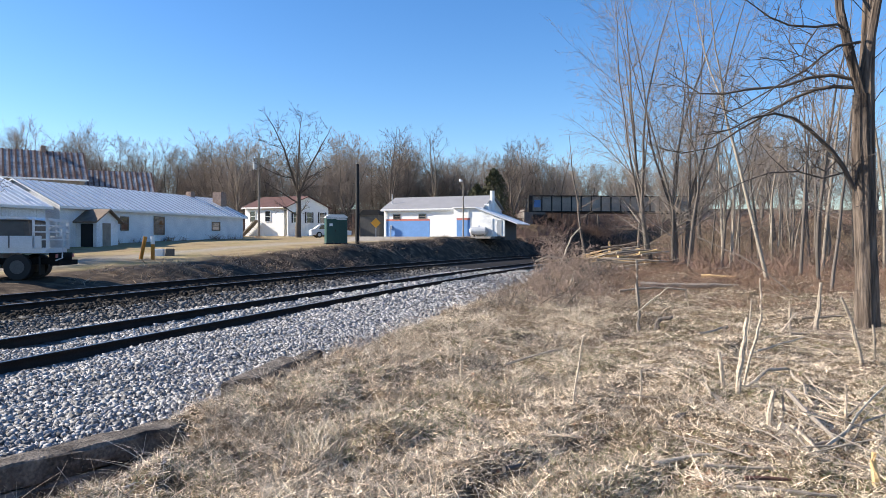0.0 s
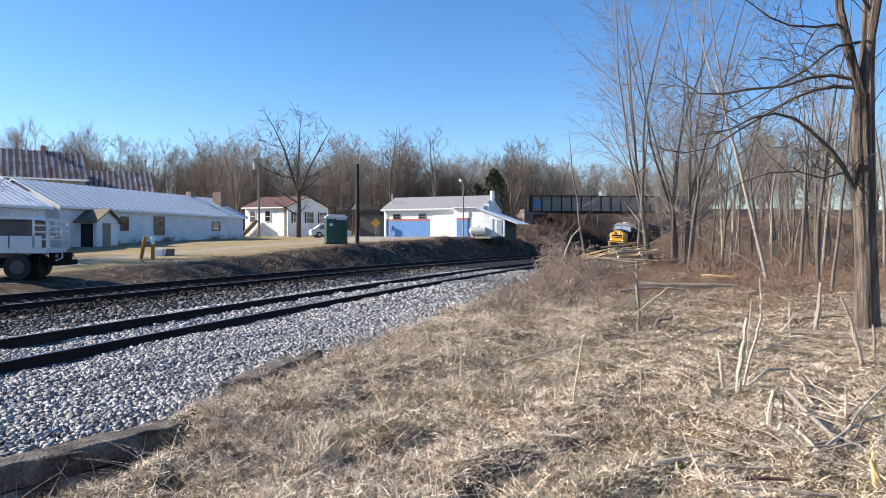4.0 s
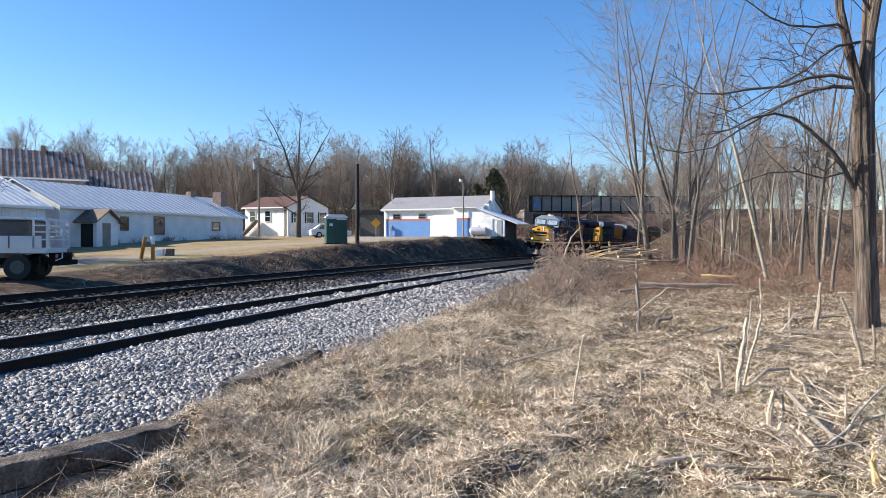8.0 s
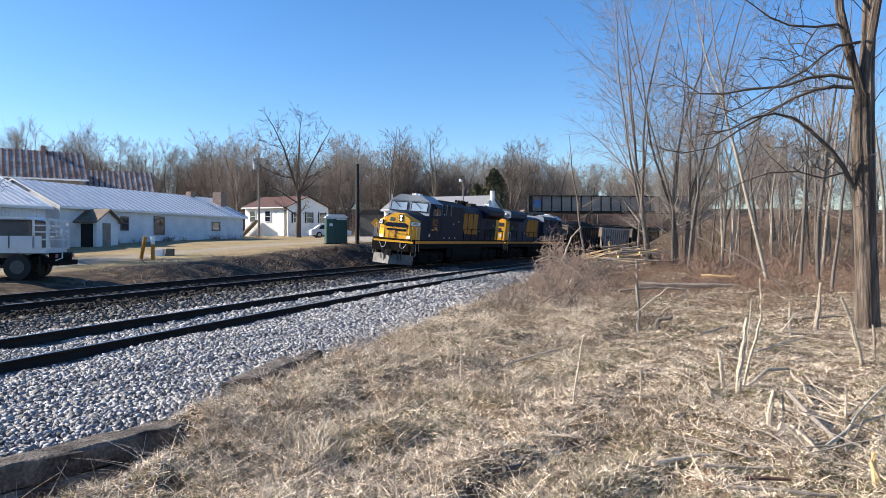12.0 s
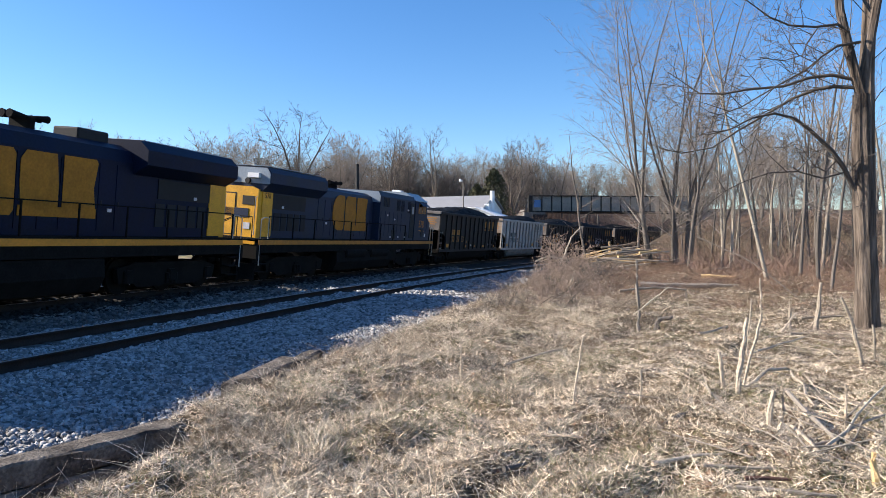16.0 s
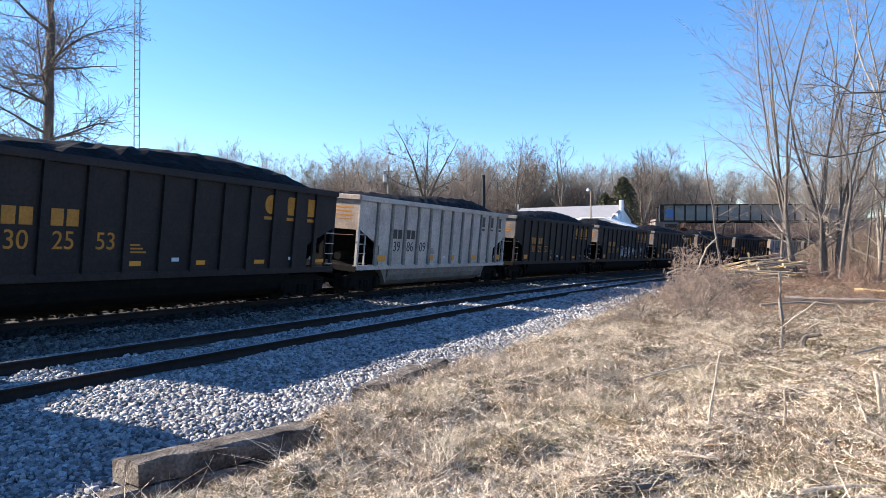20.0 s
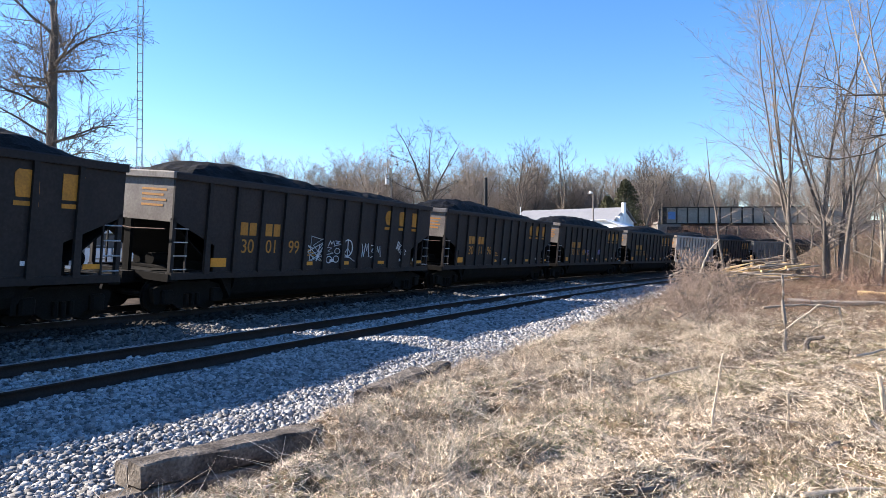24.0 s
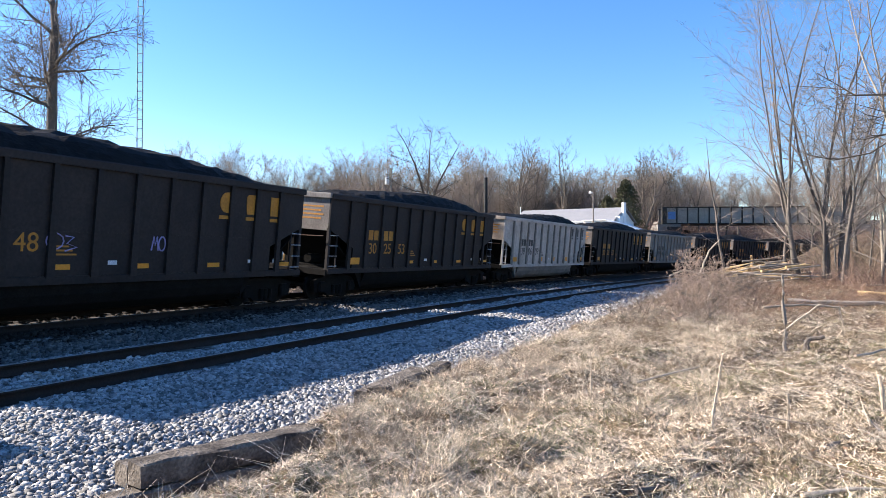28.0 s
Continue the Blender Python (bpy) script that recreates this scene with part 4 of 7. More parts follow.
    for i in range(6):
        part("louvre_door", Shape().box(-9.3 + i * 0.55, -8.88 + i * 0.55, -1.03, -1.0, deck + 0.3, 2.75), M_DARK, rad)
    part("radiator_screen", Shape().box(-9.3, -6.2, -1.03, -1.0, 2.9, 3.5), M_DARK, rad)
    part("end_side_band", Shape().box(-9.7, -8.95, -1.035, -1.0, deck + 0.05, 3.55), M_YELLOW, t, "yellow side of the hood end")
    for x, z in ((-8.2, 2.95), (-4.2, 2.4), (-2.6, 2.95), (-0.6, 2.4)):
        for sy in (1, -1):
            part("warning_label", Shape().box(x, x + 0.16, min(sy * 1.03, sy * 1.045), max(sy * 1.03, sy * 1.045), z, z + 0.1), M_WHITEMARK, t)
    horn = Shape()
    for dy in (-0.25, 0.0, 0.25):
        horn.tube((-1.9, dy, top + 0.3), (-1.35, dy, top + 0.32), 0.04, 0.11, 8).tube((-1.95, dy + 0.1, top + 0.3), (-2.45, dy + 0.1, top + 0.32), 0.04, 0.1, 8)
    part("air_horn", horn.box(-2.0, -1.85, -0.3, 0.4, top - 0.02, top + 0.3), M_STEEL, t)
    part("roof_antenna", Shape().soft(7.0, 7.5, -0.3, 0.3, 4.6, 4.72, 0.03), M_WHITE, t)
    part("roof_dome", Shape().tube((7.9, 0.2, 4.6), (7.9, 0.2, 4.72), 0.16, 0.1, 10), M_WHITE, t)
    truck_assembly(t, 6.9, 3, 0.53, W_LOCO, 2.0)
    truck_assembly(t, -6.9, 3, 0.53, W_LOCO, 2.0)
    return t


def number_rows(car, top_bar, number, mat, y, x0):
    """Road mark as plain bars, number in characters, on the left side at y."""
    rot = Matrix.Rotation(radians(180), 4, "Z") @ pose(0, 0, 0, 90, 0, 0)
    for dx in (0.0, 0.38, 1.1, 1.48):
        part("road_mark_bar", Shape().box(x0 + 0.03 - dx, x0 + 0.33 - dx, y, y + 0.006, 2.22, 2.6), mat, car)
    for i in range(3):
        put_text("car_number", number[2 * i:2 * i + 2], 0.58, mat, car, pose(x0 - i * 1.1, y + 0.003, 1.88) @ rot)


def gondola(paint, mark_mat, number, label, graffiti=0, end_mat=None, seed=1, wide_emblem=False):
    """A steel coal car with ribbed sides, tub bottom, sloped ends, ladders and a heaped load; front to +x."""
    rng = random.Random(seed)
    t = thing("coal_car", label, "rail car", group="coal cars of the train")
    Lh, W, top, sill = 7.28, 1.55, 3.78, 1.12
    body = part("side_sheet", Shape().prism([(-Lh, top), (-Lh, 2.55), (-Lh + 1.55, 1.9), (-Lh + 1.55, sill), (Lh - 1.55, sill), (Lh - 1.55, 1.9), (Lh, 2.55), (Lh, top)], W - 0.06, W), paint, t)
    part("side_sheet", Shape().prism([(-Lh, top), (-Lh, 2.55), (-Lh + 1.55, 1.9), (-Lh + 1.55, sill), (Lh - 1.55, sill), (Lh - 1.55, 1.9), (Lh, 2.55), (Lh, top)], -W, -W + 0.06), paint, t)
    for sy in (1, -1):
        y = sorted((sy * (W - 0.05), sy * (W + 0.09)))
        part("top_chord", Shape().soft(-Lh - 0.03, Lh + 0.03, y[0], y[1], top - 0.16, top + 0.03, 0.03), paint, t)
        y = sorted((sy * (W - 0.15), sy * (W + 0.06)))
        part("side_sill", Shape().box(-Lh, Lh, y[0], y[1], sill - 0.14, sill + 0.04), paint, t)
        rib_mat = M_RIBGREY if paint is M_WHITECAR else paint
        rib = Shape().prism([(-0.10, sill), (0.10, sill), (0.06, top - 0.15), (-0.06, top - 0.15)], 0.0, sy * 0.085).mesh("rib", rib_mat)
        for i in range(12):
            part("rib", rib, None, t, m=pose(-6.05 + i * 1.1, sy * W, 0))
        for ex in (1, -1):
            part("corner_post", Shape().box(min(ex * Lh, ex * (Lh - 0.12)), max(ex * Lh, ex * (Lh - 0.12)), min(sy * W, sy * (W - 0.1)), max(sy * W, sy * (W - 0.1)), sill - 0.1, 2.6), paint, t)
            lad = part("ladder", Shape().box(min(ex * (Lh - 0.5), ex * (Lh - 0.54)), max(ex * (Lh - 0.5), ex * (Lh - 0.54)), min(sy * W, sy * (W - 0.05)), max(sy * W, sy * (W - 0.05)), sill - 0.1, 2.4), paint, t)
            for k in range(4):
                part("rung", Shape().tube((ex * (Lh - 0.05), sy * (W + 0.03), 1.25 + k * 0.36), (ex * (Lh - 0.52), sy * (W + 0.03), 1.25 + k * 0.36), 0.016, k=5), M_GALV, lad)
    part("tub", Shape().prism([(-W + 0.1, sill), (-W + 0.08, 0.95), (-W + 0.12, 0.72), (-W + 0.25, 0.48), (-W + 0.48, 0.3), (-0.85, 0.22), (0.85, 0.22), (W - 0.48, 0.3), (W - 0.25, 0.48), (W - 0.12, 0.72), (W - 0.08, 0.95), (W - 0.1, sill)], -4.75, 4.75, "x").prism([(-5.3, sill), (-4.75, 0.35), (-4.75, sill)], -1.35, 1.35).prism([(5.3, sill), (4.75, 0.35), (4.75, sill)], -1.35, 1.35), M_RIBGREY if paint is M_WHITECAR else M_STEEL, t, "rounded tub bottom between the bogies")
    part("car_floor", Shape().box(-6.1, 6.1, -W + 0.06, W - 0.06, sill - 0.02, sill + 0.05), M_STEEL, t)
    part("centre_sill", Shape().box(-7.7, 7.7, -0.3, 0.3, 0.78, 1.1), M_STEEL, t)
    for ex in (1, -1):
        em = end_mat or M_ENDGREY
        part("end_sheet", Shape().box(min(ex * Lh, ex * (Lh - 0.06)), max(ex * Lh, ex * (Lh - 0.06)), -W + 0.06, W - 0.06, 2.5, top), em, t, "end sheet lit by the sun")
        part("end_cap_beam", Shape().soft(min(ex * (Lh + 0.1), ex * (Lh - 0.08)), max(ex * (Lh + 0.1), ex * (Lh - 0.08)), -W - 0.05, W + 0.05, top - 0.14, top + 0.04, 0.03), em, t)
        part("slope_sheet", Shape().prism([(ex * Lh, 2.5), (ex * (Lh - 0.06), 2.5), (ex * (Lh - 1.62), 1.3), (ex * (Lh - 1.56), 1.3)], -W + 0.06, W - 0.06), M_SOOTSHADE, t)
        # Added black plate that keeps the space under the slope dark.
        part("end_bulkhead", Shape().box(min(ex * (Lh - 1.5), ex * (Lh - 1.42)), max(ex * (Lh - 1.5), ex * (Lh - 1.42)), -W + 0.07, W - 0.07, sill - 0.2, 1.45), M_SOOTSHADE, t)
        part("end_platform", Shape().box(min(ex * (Lh - 1.42), ex * (Lh - 0.3)), max(ex * (Lh - 1.42), ex * (Lh - 0.3)), -W + 0.08, W - 0.08, sill - 0.12, sill - 0.04), M_SOOTSHADE, t)
        part("end_post", Shape().box(min(ex * Lh, ex * (Lh + 0.1)), max(ex * Lh, ex * (Lh + 0.1)), -0.12, 0.12, 1.0, 2.5), M_SOOTSHADE, t)
        part("end_sill", Shape().box(min(ex * (Lh - 0.3), ex * (Lh + 0.05)), max(ex * (Lh - 0.3), ex * (Lh + 0.05)), -W, W, sill - 0.2, sill), M_STEEL, t)
        part("end_handrail", Shape().pipe([(ex * (Lh + 0.12), -1.4, 2.35), (ex * (Lh + 0.16), 0.2, 2.25), (ex * (Lh + 0.12), 1.4, 2.3)], 0.018), M_RUST, t)
        part("brake_cylinder", Shape().tube((ex * (Lh - 0.9), 0.5, 1.45), (ex * (Lh - 0.25), 0.5, 1.45), 0.17, k=10), M_SOOTSHADE, t)
        part("coupler", Shape().box(min(ex * 7.6, ex * 8.1), max(ex * 7.6, ex * 8.1), -0.11, 0.11, 0.75, 1.0), M_STEEL, t)
        for i in range(4):
            part("stencil_line", Shape().box(min(ex * Lh, ex * (Lh + 0.006)), max(ex * Lh, ex * (Lh + 0.006)), 0.35, 1.25 - 0.1 * (i % 2), 3.30 - i * 0.14, 3.36 - i * 0.14), M_DULLYELLOW, t)
        truck_assembly(t, ex * 6.1, 2, 0.46, W_CAR, 1.78)
    # heaped coal
    nx, ny = 40, 12
    V, F = [], []
    for i in range(nx + 1):
        u = -1 + 2 * i / nx
        hump = 0.92 * max(0.0, 1 - abs(u) ** 6) * (0.8 + 0.2 * math.cos(u * 2.4 + seed)) - 0.28
        for j in range(ny + 1):
            v = -1 + 2 * j / ny
            V.append((u * (Lh - 0.08), v * (W - 0.07), top + 0.02 + (hump + 0.1) * (1 - abs(v) ** 2.6) - 0.12 + rng.uniform(-0.05, 0.05)))
    for i in range(nx):
        for j in range(ny):
            a = i * (ny + 1) + j
            F.append((a, a + 1, a + ny + 2, a + ny + 1))
    part("coal_load", Shape().add(V, F), M_COAL, t, "heaped black coal")
    # lettering, reflectors and stencils on both sides
    for sy in (1, -1):
        y = W + 0.002
        if sy < 0:
            continue
        if wide_emblem:
            emblem(t, -3.95, 2.98, 0.46, 0.52, 0.64, y, mark_mat, -1, 0.08)
        else:
            emblem(t, -3.42, 2.84, 0.56, 0.58, 0.54, y, mark_mat, -1, 0.08)
        number_rows(t, None, number, mark_mat, y, 4.4)
        for k, x in enumerate((5.85, 1.6, -0.6, -3.1, -6.25)):
            part("reflector", Shape().box(x - (0.6 if k == 0 else 0.46), x, y, y + 0.01, 1.3, 1.55 if k == 0 or wide_emblem else 1.42), M_STRIPE, t, "orange reflector stripe")
        for k in range(11):
            part("side_seam", Shape().box(-5.93 + k * 1.1, -5.07 + k * 1.1, y - 0.001, y + 0.008, 2.12, 2.15), paint, t)
        for x in (0.15, -4.75, -5.9):
            part("stencil", Shape().box(x - 0.25, x, y, y + 0.01, 1.4, 1.5), M_WHITEMARK, t)
        for k in range(3):
            part("stencil_line", Shape().box(1.0 + 0.1 * k, 1.6, y, y + 0.006, 1.62 + k * 0.09, 1.66 + k * 0.09), mark_mat, t)
    if graffiti == 1:
        spray(t, W + 0.01, M_WHITEMARK, seed)
    if graffiti == 2:
        for cx, w, mat in ((1.75, 0.8, M_PURPLE), (-1.1, 0.45, M_PURPLE)):
            scribble(t, cx, 1.7, w, 0.42, W + 0.01, mat, seed + int(cx * 10), 0.018)
    return t


def scribble(parent, x0, z0, w, h, y, mat, seed, r=0.024):
    """Sprayed letters that cannot be read: loops and strokes side by side."""
    rng = random.Random(seed)
    sh, n = Shape(), max(2, int(w / 0.3))
    for i in range(n):
        cx, cw = x0 - w * (i + 0.5) / n, w / n * rng.uniform(0.75, 1.1)
        lo, hi = z0 + h * rng.uniform(0, 0.15), z0 + h * rng.uniform(0.75, 1.0)
        kind = rng.randrange(3)
        if kind == 0:
            pts = [(cx + cw / 2 * math.cos(a), y, (lo + hi) / 2 + (hi - lo) / 2 * math.sin(a)) for a in [k * math.pi / 5 for k in range(11)]]
        elif kind == 1:
            pts = [(cx + cw / 2, y, hi), (cx - cw * 0.2, y, hi - 0.06 * h), (cx + cw * 0.35, y, (lo + hi) / 2), (cx - cw / 2, y, lo + 0.2 * h), (cx + cw / 2, y, lo)]
        else:
            pts = [(cx + cw / 2, y, lo), (cx + cw * 0.2, y, hi), (cx, y, lo + 0.3 * h), (cx - cw * 0.25, y, hi), (cx - cw / 2, y, lo)]
        sh.pipe(pts, r, 5)
    part("sprayed_tag", sh, mat, parent, "sprayed scrawl")


def spray(t, y, mat, seed):
    """White spray paint: a tangled picture, three short rows of scrawl, a ring with spokes, tall letters and a slanted word."""
    rng = random.Random(seed)
    pts = [(1.55 - 1.25 * rng.random(), y, 1.35 + 1.0 * rng.random()) for _ in range(26)]
    part("sprayed_picture", Shape().pipe(pts[:13], 0.016, 5).pipe(pts[13:], 0.014, 5), mat, t, "tangled white sprayed picture")
    for i in range(3):
        scribble(t, 0.42 - 0.05 * i, 1.36 + i * 0.29, 0.85, 0.27, y, mat, seed * 7 + i, 0.016)
    ring = [(-0.92 + 0.3 * math.cos(a), y, 1.9 + 0.3 * math.sin(a)) for a in [i * math.pi / 10 for i in range(21)]]
    part("sprayed_circle", Shape().pipe(ring, 0.022, 5).pipe([(-0.92, y, 2.2), (-0.92, y, 1.6)], 0.018, 5).pipe([(-1.13, y, 1.69), (-0.92, y, 1.9), (-0.71, y, 1.69)], 0.018, 5).pipe([(-0.5, y, 1.45), (-0.75, y, 1.58), (-1.05, y, 1.56), (-1.4, y, 1.42)], 0.016, 5), mat, t, "sprayed white ring with three spokes")
    scribble(t, -1.55, 1.5, 0.85, 0.75, y, mat, seed * 7 + 4, 0.02)
    scribble(t, -2.5, 1.5, 0.75, 0.55, y, mat, seed * 7 + 5, 0.018)
    put_text("sprayed_word", "SNOOZE", 0.34, mat, t, pose(-4.85, y, 1.85) @ rot_side @ Matrix.Rotation(radians(-30), 4, "Z") @ Matrix.Diagonal((0.62, 1.5, 1, 1)), "white sprayed word")


rot_side = Matrix.Rotation(radians(180), 4, "Z") @ pose(0, 0, 0, 90, 0, 0)
LOCO_L, CAR_L = 23.0, 16.18
train = []   # thing, length from the train's nose to the thing's middle, truck spread, +1 front first or -1 reversed
lead = locomotive("802", True, "dark blue and yellow diesel locomotive leading the coal train")
rot_side = Matrix.Rotation(radians(180), 4, "Z") @ pose(0, 0, 0, 90, 0, 0)
put_text("cab_number", "802", 0.62, M_EMBLEM, lead, pose(7.3, 1.506, 2.88) @ rot_side)
part("lightning_stripe", Shape().prism([(8.0, 2.42), (7.3, 2.30), (7.4, 2.42), (6.6, 2.36), (6.95, 2.5), (6.85, 2.58), (7.55, 2.62), (7.2, 2.5)], 1.5, 1.512), M_STRIPE, lead)
emblem(lead, 0.3, 2.2, 1.2, 1.6, 0.14, 1.04, M_EMBLEM)
train.append((lead, LOCO_L / 2, 6.9, 1))
second = locomotive("578", False, "dark blue locomotive running long hood first behind the leader")
flip = pose(0, 0, 0, 0, 0, 180)
put_text("cab_number", "578", 0.62, M_DULLYELLOW, second, pose(7.95, -1.506, 2.72) @ pose(0, 0, 0, 90, 0, 0))
put_text("end_number", "578", 0.3, M_BLUE, second, pose(-9.32, -1.04, 3.4) @ pose(0, 0, 0, 90, 0, 0))
part("lightning_stripe", Shape().prism([(7.4, 2.38), (8.1, 2.24), (8.0, 2.36), (8.7, 2.24), (8.0, 2.44), (8.1, 2.34)], -1.512, -1.5), M_DULLYELLOW, second)
emblem(second, -3.55, 2.15, 1.26, 1.7, 0.1, -1.04, M_EMBLEM, 1)
train.append((second, LOCO_L * 1.5, 6.9, -1))
lead.scale = second.scale = (1.035, 1.0, 1.035)

DARK_LABEL = "sooty black steel coal car with yellow marks, heaped with coal"
LIGHT_LABEL = "dirty light grey steel coal car heaped with coal"
cars = [
    gondola(M_BLACKCAR, M_DULLYELLOW, "302553", DARK_LABEL, seed=1),
    gondola(M_WHITECAR, M_BLACKMARK, "398609", LIGHT_LABEL + ", black marks", end_mat=M_ENDSHEET, seed=2, wide_emblem=True),
    None,
    gondola(M_BLACKCAR, M_DULLYELLOW, "300199", "black steel coal car with white sprayed graffiti along its side", 1, seed=4),
    gondola(M_BLACKCAR, M_DULLYELLOW, "301196", DARK_LABEL, seed=5),
    gondola(M_BLACKCAR, M_DULLYELLOW, "301148", "black steel coal car with small lilac sprayed tags", 2, seed=6),
    None,
    "light",
    None,
    gondola(M_GREYCAR, M_BLACKMARK, "398612", "dusty grey steel coal car heaped with coal", seed=9, wide_emblem=True),
    None, None, None, None,
]
for i, c in enumerate(cars):
    if c is None or c == "light":
        c = copy_thing(cars[1] if c == "light" else cars[4 if i % 2 else 0], pose(0, 0, 0))
        cars[i] = c
    train.append((c, 2 * LOCO_L - 0.35 + (i + 0.5) * CAR_L, 6.1, 1))


def nose_at(t):
    """Length along the far track of the leading coupler at t seconds."""
    return float(np.interp(t, [0, 5.5, 7, 9, 10, 11, 12.5, 28], [155.0, 105.7, 92.2, 74.5, 64.6, 54.2, 38.4, -122.3]))


def train_pose(middle, spread, way, t):
    s = nose_at(t) + middle
    a, b = on_track(s - spread), on_track(s + spread)
    dx, dy = float(a[0] - b[0]), float(a[1] - b[1])
    m = pose(float(a[0] + b[0]) / 2, float(a[1] + b[1]) / 2, FAR_RAIL_Z + CANT / 2, 0, 0, math.degrees(math.atan2(dy, dx)))
    tilt = math.degrees(math.atan2(CANT, 1.51))
    m = m @ pose(0, 0, 0, -tilt, 0, 0)
    return m if way > 0 else m @ pose(0, 0, 0, 0, 0, 180)


def motions():
    """The train rolls in from the cutting and past the camera."""
    times = [0, 2, 4] + [5 + 0.5 * i for i in range(17)] + [14 + i for i in range(15)]
    for ob, middle, spread, way in train:
        walk(ob, [(t, train_pose(middle, spread, way, t)) for t in times])
    ticks = [i * 2 / FPS for i in range(14 * FPS)] + [28.0]
    for ob, middle, spread, way in train:
        for w in [o for o in ob.children_recursive if o.name.split(".")[0] == "wheel"]:
            still = w.matrix_basis.copy()
            r, sense = (0.53 if spread > 6.5 else 0.46), (way if w.location.y > 0 else -way)
            walk(w, [(t, still @ Matrix.Rotation(sense * (nose_at(0) - nose_at(t)) / r, 4, "Y")) for t in ticks])
# ---- buildings and other things beyond the tracks ----
def gable_house(name, label, category, m, L, W, eave, ridge, wall_mat, roof_mat, over=0.35, seams=0, seam_mat=None, below=1.5, seam_w=0.03):
    """Walls with thickness and a pitched roof; ridge along x, front wall at y = 0, going back to y = W. below: footing depth under 0."""
    t = thing(name, label, category, m)
    th = 0.2
    part("front_wall", Shape().box(0, L, 0, th, -below, eave), wall_mat, t)
    part("back_wall", Shape().box(0, L, W - th, W, -below, eave), wall_mat, t)
    for x0 in (0.0, L - th):
        part("gable_wall", Shape().prism([(th, -below), (W - th, -below), (W - th, eave), (W / 2, ridge - 0.1), (th, eave)], x0, x0 + th, "x"), wall_mat, t)
    k = (ridge - eave) / (W / 2)
    for sgn in (0, 1):
        y_e, z_e = (-over, eave - over * k) if sgn == 0 else (W + over, eave - over * k)
        roof = part("roof_slope", Shape().prism([(y_e, z_e), (W / 2, ridge), (W / 2, ridge + 0.09), (y_e, z_e + 0.09)], -over, L + over, "x"), roof_mat, t)
        if seams:
            ln = math.hypot(W / 2 + over, ridge - z_e)
            for i in range(seams + 1):
                x = -over + 0.05 + (L + 2 * over - 0.1) * i / seams
                part("roof_seam", Shape().prism([(y_e, z_e + 0.092), (W / 2, ridge + 0.092), (W / 2, ridge + 0.13), (y_e, z_e + 0.13)], x - seam_w, x + seam_w, "x"), seam_mat or roof_mat, roof)
    part("fascia", Shape().box(-over, L + over, -over - 0.03, -over, eave - over * k - 0.1, eave - over * k + 0.08), M_WHITE, t)
    return t


def window(parent, x, z, w, h, y=0.0, frame_mat=None, name="window"):
    """A window in a front wall: frame, sill, mullion and dark panes, standing a little proud."""
    f = part(name, Shape().box(x, x + w, y - 0.03, y - 0.004, z, z + h), M_GLASS, parent)
    fm = frame_mat or M_WHITE
    for a in ((x - 0.07, x, z - 0.07, z + h + 0.07), (x + w, x + w + 0.07, z - 0.07, z + h + 0.07), (x, x + w, z + h, z + h + 0.07), (x, x + w, z - 0.09, z)):
        part("window_frame", Shape().box(a[0], a[1], y - 0.07, y - 0.004, a[2], a[3]), fm, f)
    part("mullion", Shape().box(x, x + w, y - 0.05, y - 0.03, z + h / 2 - 0.025, z + h / 2 + 0.025), fm, f)
    return f


def facing(x, y, z, dx, dy):
    """Pose with local x along (dx, dy) in plan; the local front (-y) looks to its right."""
    return pose(x, y, z, 0, 0, math.degrees(math.atan2(dy, dx)))


# long white block building along the yard
lb = gable_house("long_building", "long low white block building with a bright ribbed metal roof", "building", facing(-27.9, 52.0, 1.55, 6.9, 23.0), 24.0, 8.0, 2.85, 4.75, M_OLDWHITE, M_BRIGHTROOF, seams=34, seam_mat=M_GALV, seam_w=0.05)
for x, z, w, h in ((6.2, 1.15, 0.8, 1.0), (10.2, 0.85, 1.25, 1.45), (18.6, 1.35, 1.2, 0.7)):
    window(lb, x, z, w, h, frame_mat=M_BROWNWOOD)
part("chimney", Shape().box(22.9, 23.9, 1.9, 2.9, 3.0, 5.35), M_BRICK, lb, "stubby brick chimney")
part("chimney", Shape().box(20.4, 21.0, 3.7, 4.3, 4.4, 5.25), M_BRICK, lb)
porch = part("porch", Shape().box(1.5, 3.7, -1.9, 0, -1.2, 1.75), M_OLDWHITE, lb, "small porch with a shingled gable roof")
part("porch_gable", Shape().prism([(1.5, 1.75), (3.7, 1.75), (2.6, 2.5)], -1.9, -1.75), M_OLDWHITE, porch)
for sgn in (-1, 1):
    part("porch_roof", Shape().prism([(2.6 + sgn * 1.4, 1.55), (2.6, 2.52), (2.6, 2.64), (2.6 + sgn * 1.4, 1.67)], -2.2, 0.0), M_BROWNWOOD, porch)
part("porch_door", Shape().box(2.1, 2.9, -1.94, -1.9, -0.3, 1.55), M_GREYWOOD, porch)
part("porch_side_door", Shape().box(1.46, 1.5, -1.6, -0.5, -0.4, 1.5), M_DARK, porch)
# wing beside it
wg = gable_house("building_wing", "white board wing with a bright metal roof", "building", facing(-33.5, 35.0, 0.9, 5.3, 15.5), 16.5, 9.0, 3.35, 5.4, M_OLDWHITE, M_BRIGHTROOF, seams=30)
for i in range(30):
    part("wall_board", Shape().box(0.1 + i * 0.54, 0.6 + i * 0.54, -0.03, -0.002, -1.0, 3.1), M_OLDWHITE, wg)
